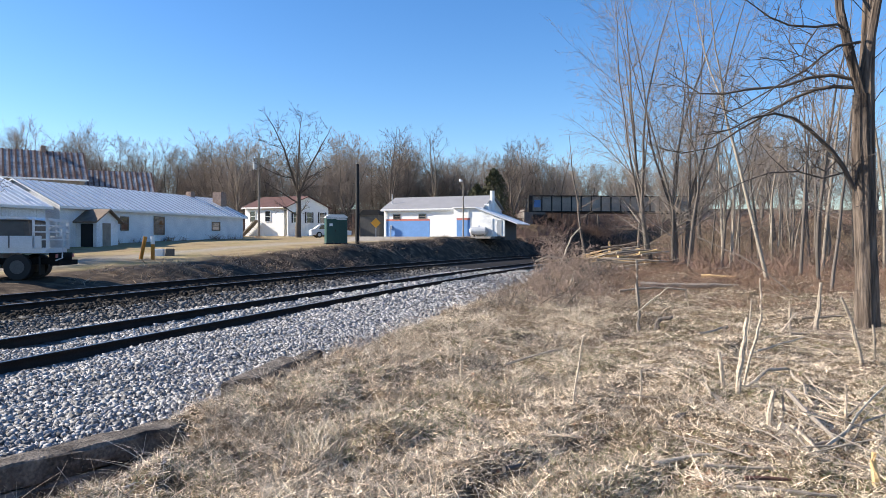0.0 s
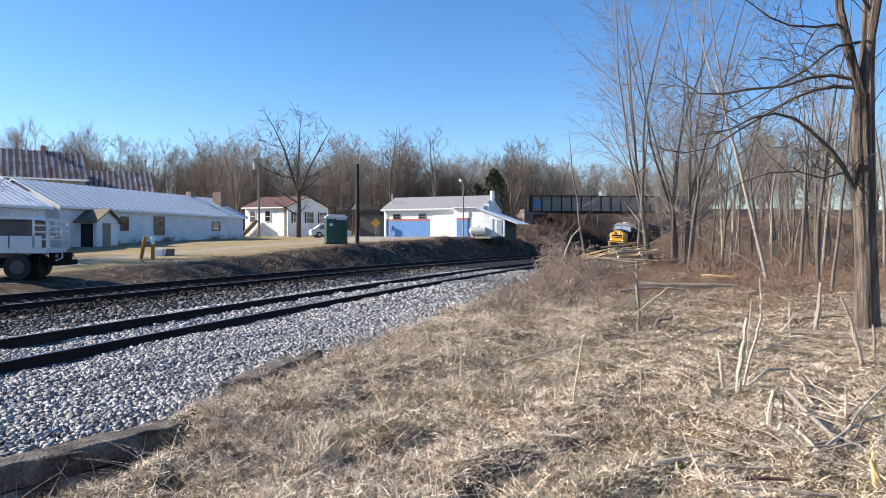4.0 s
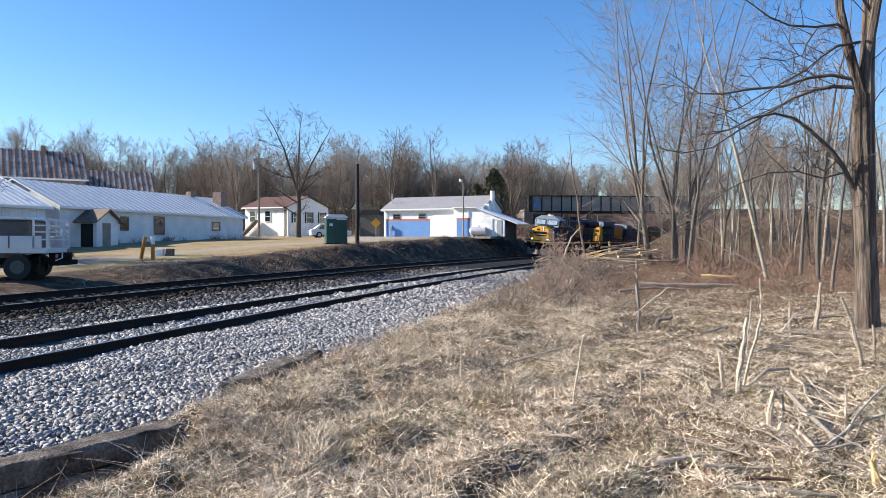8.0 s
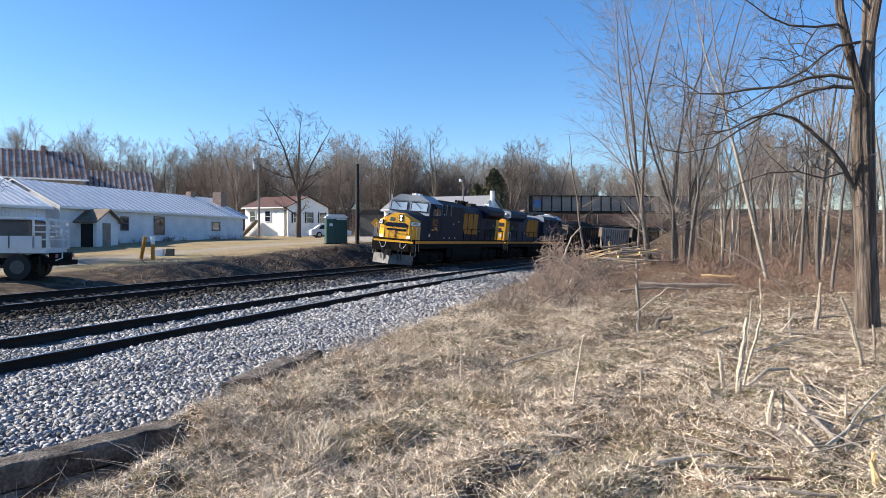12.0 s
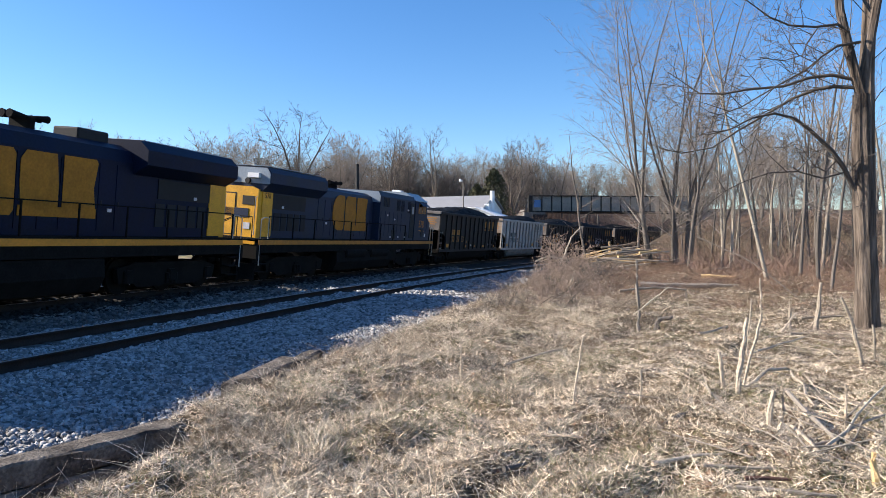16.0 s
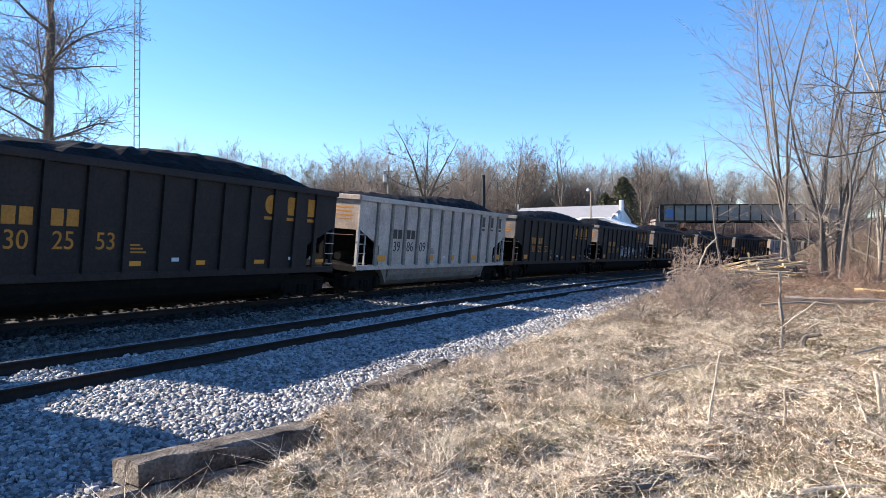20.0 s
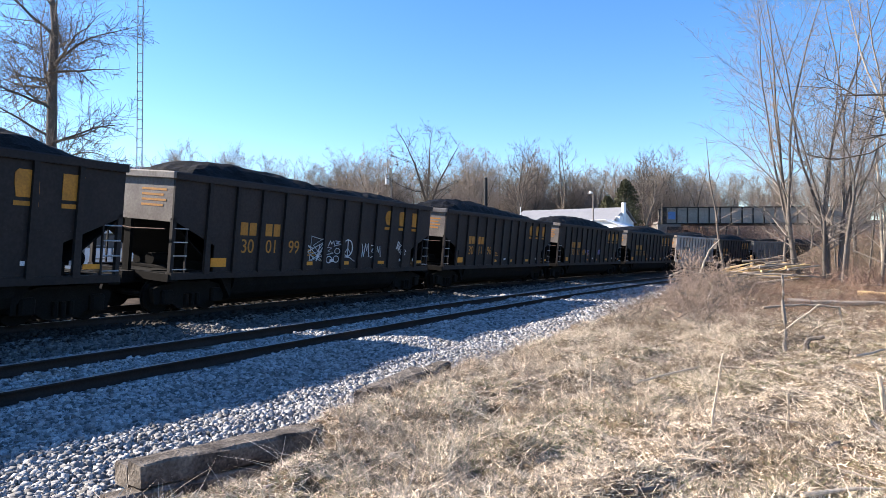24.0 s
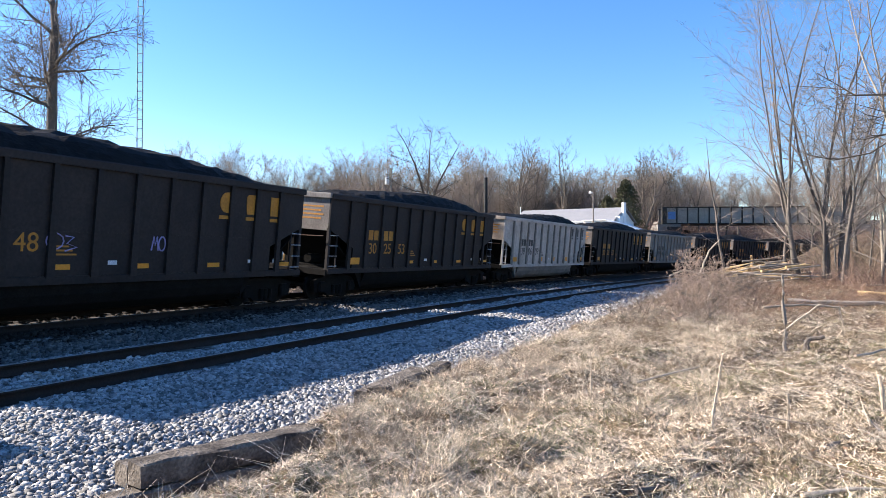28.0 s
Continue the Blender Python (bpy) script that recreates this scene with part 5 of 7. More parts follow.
# old house with rusty tin roofs behind
oh = gable_house("old_house", "old house with a rust-streaked tin roof", "house", facing(-49.0, 70.0, 1.6, 9.5, 6.0), 12.5, 9.0, 6.9, 10.0, M_GREYWOOD, M_RUSTROOF, seams=22, seam_mat=M_RUST, seam_w=0.09)
part("chimney", Shape().box(8.6, 9.1, 4.2, 4.7, 9.6, 10.6), M_BRICK, oh)
oh2 = gable_house("old_house_annexe", "lower annexe with a rust-streaked tin roof", "house", facing(-43.5, 78.0, 1.6, 11.0, 6.0), 11.0, 8.0, 5.6, 8.4, M_GREYWOOD, M_RUSTROOF, seams=20, seam_mat=M_RUST, seam_w=0.09)
# white house with a dark red roof
wh = gable_house("white_house", "white two-storey house with a dark red shingle roof", "house", facing(-27.4, 99.0, 2.6, 7.6, -3.2), 6.4, 9.0, 3.9, 5.5, M_WHITE, M_BROWNROOF)
for x, z in ((0.9, 1.9), (3.4, 1.9)):
    window(wh, x, z, 0.8, 1.4)
stair = part("outside_stair", Shape().prism([(0.2, 0.0), (2.4, 1.9), (2.4, 2.1), (0.0, 0.05)], -1.1, -0.2), M_GREYWOOD, wh, "wooden outside stair")
for i in range(8):
    part("tread", Shape().box(0.3 + i * 0.26, 0.58 + i * 0.26, -1.2, -0.1, 0.18 + i * 0.23, 0.22 + i * 0.23), M_GREYWOOD, stair)
gable_side = thing("shuttered_house", "white house gable end with dark shutters", "house", facing(-20.9, 96.0, 2.55, 5.6, 3.6))
part("gable_wall", Shape().prism([(0.0, -1.2), (5.9, -1.2), (5.9, 3.9), (2.95, 5.3), (0.0, 3.9)], 0.0, 0.2), M_WHITE, gable_side)
part("side_wall", Shape().box(5.7, 5.9, 0.2, 6.2, -1.2, 3.9), M_WHITE, gable_side)
part("roof_slope", Shape().prism([(-0.4, 3.72), (2.95, 5.32), (2.95, 5.44), (-0.4, 3.84)], -0.3, 6.5), M_BROWNROOF, gable_side)
part("roof_slope", Shape().prism([(6.3, 3.72), (2.95, 5.32), (2.95, 5.44), (6.3, 3.84)], -0.3, 6.5), M_BROWNROOF, gable_side)
for x in (0.6, 2.5, 4.4):
    wdw = window(gable_side, x + 0.25, 1.8, 0.7, 1.4)
    for sx in (x, x + 1.0):
        part("shutter", Shape().box(sx - 0.02, sx + 0.2, -0.06, -0.004, 1.75, 3.25), M_DARK, wdw)
# Black panel on the solid wall paints the dark inside of a carport.
part("carport_opening", Shape().box(3.6, 5.4, -0.04, -0.004, -1.0, 1.1), M_DARK, gable_side)

# garage with blue and red paint
gz = EYE + 0.70
ga = gable_house("garage", "white garage with bright blue lower wall and red band", "garage", facing(-7.6, 92.0, gz, 12.6, -5.4), 13.4, 7.5, 3.55, 5.15, M_WHITE, M_GREYROOF, over=0.3)
part("blue_dado", Shape().box(0.25, 6.45, -0.03, -0.003, 0.0, 2.0), M_BLUEWALL, ga, "bright blue lower wall paint")
part("red_band", Shape().box(0.25, 6.45, -0.034, -0.003, 2.0, 2.25), M_REDBAND, ga)
door = part("overhead_door", Shape().box(6.9, 10.9, -0.06, -0.003, 0.0, 3.3), M_WHITE, ga, "white sectional overhead door")
for i in range(6):
    part("door_panel", Shape().box(6.98, 10.82, -0.085, -0.06, 0.06 + i * 0.54, 0.55 + i * 0.54), M_WHITE, door)
for x in (1.4, 5.0):
    window(ga, x, 2.3, 0.9, 0.5, frame_mat=M_GREYWOOD)
part("gutter", Shape().box(-0.3, 13.7, -0.42, -0.33, 3.25, 3.38), M_GALV, ga)
part("downpipe", Shape().tube((0.35, -0.1, 0.1), (0.35, -0.1, 3.3), 0.05, k=6), M_GALV, ga)
part("wall_lamp_post", Shape().tube((1.1, -0.3, 0.0), (1.1, -0.3, 1.4), 0.1, k=8), M_WHITE, ga)
part("wall_meter", Shape().soft(0.9, 1.2, -0.16, -0.03, 1.0, 1.45, 0.02), M_GALV, ga)
part("vent_pipe", Shape().tube((0.4, 1.5, 3.9), (0.4, 1.5, 5.6), 0.06, k=6), M_WHITE, ga)
part("flue", Shape().tube((13.9, 2.4, 0.5), (13.9, 2.4, 5.7), 0.28, k=10), M_WHITE, ga, "white flue pipe")
part("cooler_box", Shape().soft(13.45, 14.1, 0.6, 1.5, 3.2, 4.0, 0.04), M_WHITE, ga)
lean = part("lean_to", Shape().prism([(10.6, 0.0), (17.0, 0.0), (17.0, 1.9), (13.4, 3.35), (10.6, 3.35)], -2.2, -1.9), M_WHITE, ga, "white lean-to with a blue panel and a door")
part("lean_to_side", Shape().box(16.8, 17.0, -1.9, 2.5, -0.4, 1.85), M_TARP, lean)
part("lean_to_wall", Shape().box(10.6, 10.8, -1.9, 0.0, 0.0, 3.2), M_WHITE, lean)
part("lean_to_roof", Shape().prism([(10.5, 3.37), (13.4, 3.37), (18.6, 1.4), (18.6, 1.5), (13.4, 3.47), (10.5, 3.47)], -2.5, 3.0), M_WHITE, lean)
part("blue_dado", Shape().box(11.0, 12.7, -2.24, -2.203, 0.0, 1.95), M_BLUEWALL, lean)
part("red_band", Shape().box(11.0, 12.7, -2.245, -2.203, 1.95, 2.2), M_REDBAND, lean)
ldoor = part("lean_to_door", Shape().box(12.95, 15.6, -2.26, -2.203, 0.0, 2.1), M_WHITE, lean)
for i in range(4):
    part("door_panel", Shape().box(13.0, 15.55, -2.285, -2.26, 0.05 + i * 0.52, 0.5 + i * 0.52), M_WHITE, ldoor)
part("screen_frame", Shape().box(16.1, 16.7, -2.25, -2.203, 0.0, 1.9), M_GALV, lean)
yard = thing("parking_apron", "pale gravel apron in front of the garage", "apron", kind="structure")
part("apron", Shape().box(-0.2, 15.8, -3.6, -0.02, -0.25, -0.02, facing(-7.6, 92.0, gz, 12.6, -5.4)), M_GRAVEL, yard)

tank = thing("propane_tank", "silver gas tank on short legs by the garage", "tank", facing(4.2, 84.0, gz - 0.1, 1, -0.3))
part("tank_body", Shape().tube((-0.85, 0, 0.75), (0.85, 0, 0.75), 0.5, k=16).tube((0.85, 0, 0.75), (1.1, 0, 0.75), 0.5, 0.22, 16).tube((-0.85, 0, 0.75), (-1.1, 0, 0.75), 0.5, 0.22, 16), M_TANK, tank)
for x in (-0.6, 0.6):
    part("leg", Shape().box(x - 0.08, x + 0.08, -0.3, 0.3, -0.15, 0.35), M_CONCRETE, tank)
part("valve_dome", Shape().tube((0, 0, 1.23), (0, 0, 1.38), 0.13, k=10), M_TANK, tank)


# portable toilet
pt = thing("portable_toilet", "dark green portable toilet with a white roof", "portable toilet", facing(-9.2, 56.0, land_z(-8.6, 56.5) - 0.02, 1.0, 0.28))
part("skid", Shape().soft(0, 1.75, 0, 1.2, 0.0, 0.12, 0.03), M_DARK, pt)
part("cabin", Shape().soft(0.03, 1.72, 0.03, 1.17, 0.12, 2.1, 0.05), M_GREEN, pt)
part("roof", Shape().prism([(0.0, 2.1), (1.75, 2.1), (1.75, 2.18), (1.45, 2.36), (0.3, 2.36), (0.0, 2.18)], -0.03, 1.23), M_WHITE, pt, "translucent white roof")
pdoor = part("door", Shape().box(0.12, 0.85, 0.0, 0.03, 0.2, 2.0), M_GREEN, pt)
part("door_handle", Shape().box(0.75, 0.8, -0.03, 0.0, 1.0, 1.15), M_DARK, pdoor)
part("door_sign", Shape().box(0.3, 0.55, -0.008, 0.0, 1.45, 1.65), M_WHITE, pdoor)
for i in range(4):
    part("side_rib", Shape().box(0.98 + i * 0.2, 1.06 + i * 0.2, -0.0, 0.03, 0.2, 1.9), M_GREEN, pt)
part("vent_band", Shape().box(0.1, 1.65, 0.015, 0.03, 1.95, 2.05), M_WHITE, pt)


# poles, lamp, sign, posts
def utility_pole(x, y, h, r, mat, label, arm=True):
    t = thing("utility_pole", label, "utility pole", pose(x, y, land_z(x, y) - 0.2))
    part("pole", Shape().tube((0, 0, 0), (0, 0, h), r, r * 0.75, 10), mat, t)
    if arm:
        part("crossarm", Shape().box(-0.7, 0.7, -0.06, 0.06, h - 0.9, h - 0.76), mat, t)
        part("transformer", Shape().tube((-0.5, 0, h - 2.2), (-0.5, 0, h - 1.2), 0.28, k=12), M_GALV, t, "grey transformer can")
        for dx in (-0.55, 0.55):
            part("insulator", Shape().tube((dx, 0, h - 0.76), (dx, 0, h - 0.6), 0.05, k=6), M_WHITE, t)
    return t


utility_pole(-23.7, 92.0, 11.0, 0.16, M_GREYWOOD, "pale wooden utility pole with a grey transformer")
utility_pole(-6.95, 58.0, 6.6, 0.17, M_DARK, "short dark wooden pole on the bank", arm=False)
lamp = thing("yard_lamp", "tall thin pole with a curved arm and yard lamp", "street lamp", pose(2.4, 85.0, gz - 0.1))
part("pole", Shape().tube((0, 0, 0), (0, 0, 6.5), 0.09, 0.07, 8), M_GREYWOOD, lamp)
part("arm", Shape().pipe([(0, 0, 6.4), (-0.1, -0.1, 6.75), (-0.35, -0.25, 6.85)], 0.03), M_GALV, lamp)
part("lamp_head", Shape().tube((-0.35, -0.25, 6.9), (-0.35, -0.25, 6.62), 0.1, 0.19, 10), M_WHITE, lamp)
sg = thing("warning_sign", "orange diamond road sign on a post", "road sign", facing(-7.05, 75.0, land_z(-7.05, 75.0), 1, 0))
part("post", Shape().box(-0.04, 0.04, 0, 0.06, -0.2, 1.95), M_GALV, sg)
part("sign_plate", Shape().prism([(0, 0.95), (0.53, 1.48), (0, 2.01), (-0.53, 1.48)], -0.03, -0.005), M_ORANGE, sg)
for x, y, h, ry, mat in ((-16.95, 40.0, 1.4, 12, M_DULLYELLOW), (-16.25, 40.0, 1.4, 0, M_DULLYELLOW)):
    b = thing("bollard", "yellow painted guard post in the grass" if not ry else "leaning yellow guard post in the grass", "bollard", pose(x, y, land_z(x, y) - 0.1, 0, ry, 0))
    part("post", Shape().tube((0, 0, 0), (0, 0, h), 0.11, k=10), mat, b)
    if not ry:
        part("white_cap", Shape().tube((0, 0, h * 0.68), (0, 0, h + 0.02), 0.115, k=10), M_WHITE, b, "white painted top")
for x, y, dx, mat in ((-16.9, 42.5, 0.6, M_WHITE), (-16.25, 42.5, 0.5, M_TARP)):
    bx = thing("concrete_block", "broken white block in the grass" if mat is M_WHITE else "dark plastic tub in the grass", "block", facing(x, y, land_z(x, y), 1, 0.2))
    part("block", Shape().soft(-dx / 2, dx / 2, -0.2, 0.2, -0.05, 0.42, 0.06), mat, bx)
ds = thing("dark_shed", "low dark shed beside the garage", "shed", facing(-11.6, 100.0, gz - 0.1, 1, -0.15))
part("wall", Shape().box(0, 2.7, 0, 3, -0.5, 3.2), M_TARP, ds)
part("roof", Shape().prism([(-0.2, 3.2), (2.9, 3.2), (2.5, 3.9), (0.4, 3.9)], -0.2, 3.2), M_DARK, ds)

# parked pale car by the house
car = thing("parked_car", "silver-white car parked on the grass by the house", "car", facing(-14.0, 76.0, land_z(-13.0, 76.0), 1, 0.35))
part("body", Shape().prism([(0, 0.3), (4.3, 0.3), (4.35, 0.75), (3.3, 0.9), (2.6, 1.42), (1.0, 1.42), (0.35, 0.95), (0.0, 0.85)], 0, 1.7), M_TRUCKWHITE, car)
part("side_glass", Shape().prism([(0.75, 0.95), (3.0, 0.95), (2.5, 1.36), (1.1, 1.36)], -0.01, 1.71), M_GLASS, car)
for x in (0.85, 3.4):
    for y in (0.02, 1.68):
        w = part("wheel", Shape().tube((x, y - 0.1, 0.32), (x, y + 0.1, 0.32), 0.32, k=14), M_RUBBER, car)
        part("hub", Shape().tube((x, y - 0.115, 0.32), (x, y + 0.115, 0.32), 0.18, k=10), M_GALV, w)

# white work truck parked by the track, rear end towards the yard
tr = thing("work_truck", "white flatbed work truck with steel rear rack and grey load", "truck", facing(-15.35, 28.0, land_z(-16.5, 28.3) + 0.02, -1.0, -0.16) @ pose(0, 0, 0, 0, 0, 0))
part("chassis", Shape().box(-0.1, 7.0, -1.6, -0.8, 0.6, 0.85).box(-0.1, 7.0, -0.6, -0.2, 0.6, 0.85), M_STEEL, tr)
part("bed", Shape().box(0.2, 5.2, -2.3, 0.0, 1.05, 1.25), M_TRUCKWHITE, tr)
for y0 in (-2.32, 0.0):
    for i in range(4):
        part("bed_side_panel", Shape().soft(0.35 + i * 1.2, 1.5 + i * 1.2, y0, y0 + 0.04, 1.25, 1.72, 0.012), M_TRUCKWHITE, tr)
part("load_cover", Shape().soft(0.9, 5.1, -2.2, -0.1, 1.25, 2.35, 0.12), M_TARP, tr, "grey tarpaulin load")
part("load_top", Shape().prism([(0.8, 2.36), (5.2, 2.36), (5.2, 2.5), (1.0, 2.48)], -2.25, -0.05), M_TRUCKWHITE, tr)
rack = part("rear_rack", Shape().box(0.1, 0.2, -2.3, -2.2, 1.2, 2.4).box(0.1, 0.2, -0.1, 0.0, 1.2, 2.4).box(0.1, 0.2, -2.3, 0.0, 2.3, 2.42).box(0.6, 0.68, -2.34, -2.28, 1.2, 2.4).box(0.6, 0.68, -0.02, 0.04, 1.2, 2.4), M_TRUCKWHITE, tr, "white steel rack")
for z in (1.55, 1.85, 2.1):
    part("rack_bar", Shape().box(0.15, 0.65, -0.04, 0.02, z, z + 0.06), M_TRUCKWHITE, rack)
    part("rack_bar", Shape().box(0.1, 0.18, -2.2, -0.1, z, z + 0.06), M_TRUCKWHITE, rack)
part("grab_rail", Shape().pipe([(-0.1, -0.15, 0.75), (-0.35, -0.15, 0.85), (-0.35, -0.15, 2.0), (-0.1, -0.15, 2.1), (0.15, -0.15, 2.0)], 0.03), M_TRUCKWHITE, tr)
part("rear_bumper", Shape().box(-0.25, 0.1, -2.2, -0.1, 0.55, 0.75).box(-0.1, 0.2, -2.0, -0.3, 0.75, 1.05), M_STEEL, tr)
for y in (-0.25, -2.05):
    part("tail_lamp", Shape().box(-0.13, -0.1, y - 0.1, y + 0.1, 0.85, 1.0), M_REDBAND, tr)
part("tool_locker", Shape().soft(1.95, 3.3, -2.25, -0.05, 0.45, 1.05, 0.03), M_TRUCKWHITE, tr)
part("cab", Shape().prism([(5.4, 0.6), (7.9, 0.6), (7.9, 1.35), (7.1, 1.5), (6.8, 2.35), (5.4, 2.35)], -2.15, -0.15), M_TRUCKWHITE, tr)
for x in (1.25, 6.7):
    for y0, y1 in ((-2.25, -1.75), (-0.5, 0.0)):
        w = part("wheel", Shape().tube((x, y0, 0.5), (x, y1, 0.5), 0.5, k=22), M_RUBBER, tr)
        part("rim", Shape().tube((x, y0 - 0.01, 0.5), (x, y1 + 0.01, 0.5), 0.27, k=14), M_TARP, w)
part("mud_flap", Shape().box(0.45, 0.48, -0.6, -0.05, 0.2, 0.95), M_RUBBER, tr)

# road bridge over the tracks
br = thing("road_bridge", "old black steel plate-girder bridge over the tracks", "bridge", facing(14.5, 118.0, EYE, 1.0, 0.05))
for dy in (0.0, 6.0):
    gd = part("girder_web", Shape().box(0, 30, dy, dy + 0.08, 5.1, 7.65), M_BRIDGE, br, "weathered girder web plate")
    for z in (5.05, 7.6):
        part("girder_flange", Shape().box(-0.1, 30.1, dy - 0.22, dy + 0.3, z, z + 0.16), M_BRIDGEDARK, gd)
    for i in range(19):
        x = 0.15 + i * 1.65
        part("stiffener", Shape().box(x - 0.09, x + 0.09, dy - 0.2, dy, 5.2, 7.6), M_BRIDGEDARK, gd)
part("end_post", Shape().soft(-0.5, 0.15, -0.3, 0.35, 4.9, 7.75, 0.05), M_BRIDGEDARK, br)
part("spray_patch", Shape().box(0.5, 1.6, -0.03, -0.004, 5.8, 7.0), M_BLUEWALL, br, "pale blue sprayed patch")
part("deck", Shape().box(-1, 31, 0.3, 5.8, 5.2, 5.5), M_CONCRETE, br)
for x0, x1 in ((-1.2, 2.3), (27.0, 31.0)):
    part("abutment", Shape().box(x0, x1, -0.6, 6.6, -3.0, 4.98), M_CONCRETE, br, "stained concrete abutment")
part("bearing_block", Shape().box(0.2, 2.5, -0.8, -0.6, 2.5, 4.6), M_BRIDGEDARK, br)

# radio mast
mast = thing("radio_mast", "slender lattice radio mast", "mast", pose(-33.0, 50.2, land_z(-33, 50.2)))
for dx, dy in ((-0.22, 0), (0.22, 0), (0, 0.35)):
    part("leg", Shape().tube((dx, dy, 0), (dx, dy, 30), 0.045, k=5), M_GALV, mast)
rungm = Shape().tube((-0.22, 0, 0), (0.22, 0, 0), 0.035, k=5).tube((0.22, 0, 0), (0, 0.35, 0), 0.03, k=5).mesh("rung", M_GALV)
for i in range(40):
    part("rung", rungm, None, mast, m=pose(0, 0, 0.7 + i * 0.73))
# ---- trees, brush and grass ----
def tubes_mesh(name, segs, k, mat):
    """Tapered tubes (p0, p1, r0, r1) as one mesh."""
    S = np.asarray(segs, np.float64)
    if len(S) == 0:
        S = np.zeros((1, 9))
    P0, P1, R0, R1 = S[:, 0:3], S[:, 3:6], S[:, 6], S[:, 7]
    d = P1 - P0
    d /= np.maximum(np.linalg.norm(d, axis=1, keepdims=True), 1e-9)
    a = np.where(np.abs(d[:, 2:3]) > 0.9, np.array([[1.0, 0, 0]]), np.array([[0, 0, 1.0]]))
    u = np.cross(d, a)
    u /= np.linalg.norm(u, axis=1, keepdims=True)
    v = np.cross(d, u)
    ang = np.arange(k) * 2 * math.pi / k
    ring = np.cos(ang)[None, :, None] * u[:, None] + np.sin(ang)[None, :, None] * v[:, None]
    V = np.concatenate([P0[:, None] + ring * R0[:, None, None], P1[:, None] + ring * R1[:, None, None]], 1).reshape(-1, 3)
    i = np.arange(len(S))[:, None] * 2 * k + np.arange(k)[None]
    j = np.arange(len(S))[:, None] * 2 * k + (np.arange(k)[None] + 1) % k
    F = np.stack([i, j, j + k, i + k], -1).reshape(-1, 4)
    return big_mesh(name, V, F, mat, True)


def grow(rng, p, d, length, r, depth, out, twig, up=0.12, wander=0.16, forks=3, spread=0.75, ratio=0.62, tips=2):
    """One limb and all that grows from it; rows of (p0, p1, r0, r1, depth)."""
    n = max(2, int(length / 0.55)) if depth > 1 else max(2, int(length / 0.45))
    n = min(n, 9)
    step = length / n
    p, d = np.array(p, float), np.array(d, float)
    start = 0.3 if depth > 2 else 0.2
    for i in range(n):
        d = d + rng.normal(0, wander, 3) + np.array([0, 0, up])
        d /= np.linalg.norm(d)
        q = p + d * step
        r2 = max(r * (1 - 0.62 * (i + 1) / n), twig)
        r1 = max(r * (1 - 0.62 * i / n), twig)
        out.append((*p, *q, r1, r2, depth))
        p = q
        if depth > 0 and (i + 1) / n >= start:
            for _ in range(rng.poisson(forks / n * 1.5) if i < n - 1 else tips):
                side = rng.normal(0, 1, 3)
                side -= d * (side @ d)
                side /= np.linalg.norm(side) + 1e-9
                nd = d * (1 - spread * 0.55) + side * spread * rng.uniform(0.6, 1.2)
                nd /= np.linalg.norm(nd)
                grow(rng, p, nd, length * ratio * rng.uniform(0.7, 1.15), max(r2 * rng.uniform(0.45, 0.75), twig), depth - 1, out, twig, up, wander, forks, spread, ratio, tips)


def bare_tree(height, r, seed, label, mat=None, limb=0.38, lean=(0.0, 0.0), depth=4, twig=0.012, trunk_part=0.35, spread=0.7, forks=2.6, up=0.1, m=None, group="", tips=2, reach=1.0, twig_mat=None):
    """A leafless tree: tapered trunk, limbs, and a crown of fine twigs."""
    rng = np.random.default_rng(seed)
    out, p, d = [], np.zeros(3), np.array([lean[0], lean[1], 1.0])
    p[2] = -0.4
    d /= np.linalg.norm(d)
    n, step = 14, height * 0.8 / 14
    for i in range(n):
        d = d + rng.normal(0, 0.035, 3) + np.array([0, 0, 0.02])
        d /= np.linalg.norm(d)
        q = p + d * step
        ra, rb = r * (1 - 0.8 * i / n) + (0.35 * r if i == 0 else 0), r * (1 - 0.8 * (i + 1) / n)
        out.append((*p, *q, ra, rb, 9))
        p = q
        if (i + 1) / n > trunk_part:
            for _ in range(1 + (rng.random() < 0.6)):
                a = rng.uniform(0, 2 * math.pi)
                nd = np.array([math.cos(a) * spread, math.sin(a) * spread, rng.uniform(0.35, 1.0)])
                grow(rng, p, nd / np.linalg.norm(nd), reach * height * rng.uniform(0.16, 0.34) * (1.15 - 0.5 * i / n), rb * limb * rng.uniform(0.75, 1.25), depth - 1, out, twig, up, 0.15, forks, spread, 0.62, tips)
    for _ in range(2):
        grow(rng, p, d + rng.normal(0, 0.3, 3), height * 0.22, r * 0.2, depth - 1, out, twig, up, 0.15, forks, spread, 0.62, tips)
    S = np.array(out)
    t = thing("tree", label, "tree", m, group)
    part("trunk", tubes_mesh("trunk", S[S[:, 8] == 9], 9, mat or M_BARK), None, t)
    big = S[(S[:, 8] < 9) & (S[:, 8] >= depth - 2)]
    fine = S[S[:, 8] < depth - 2]
    part("crown", tubes_mesh("crown", np.concatenate([big, fine]), 3, twig_mat or M_TWIG), None, t)
    return t


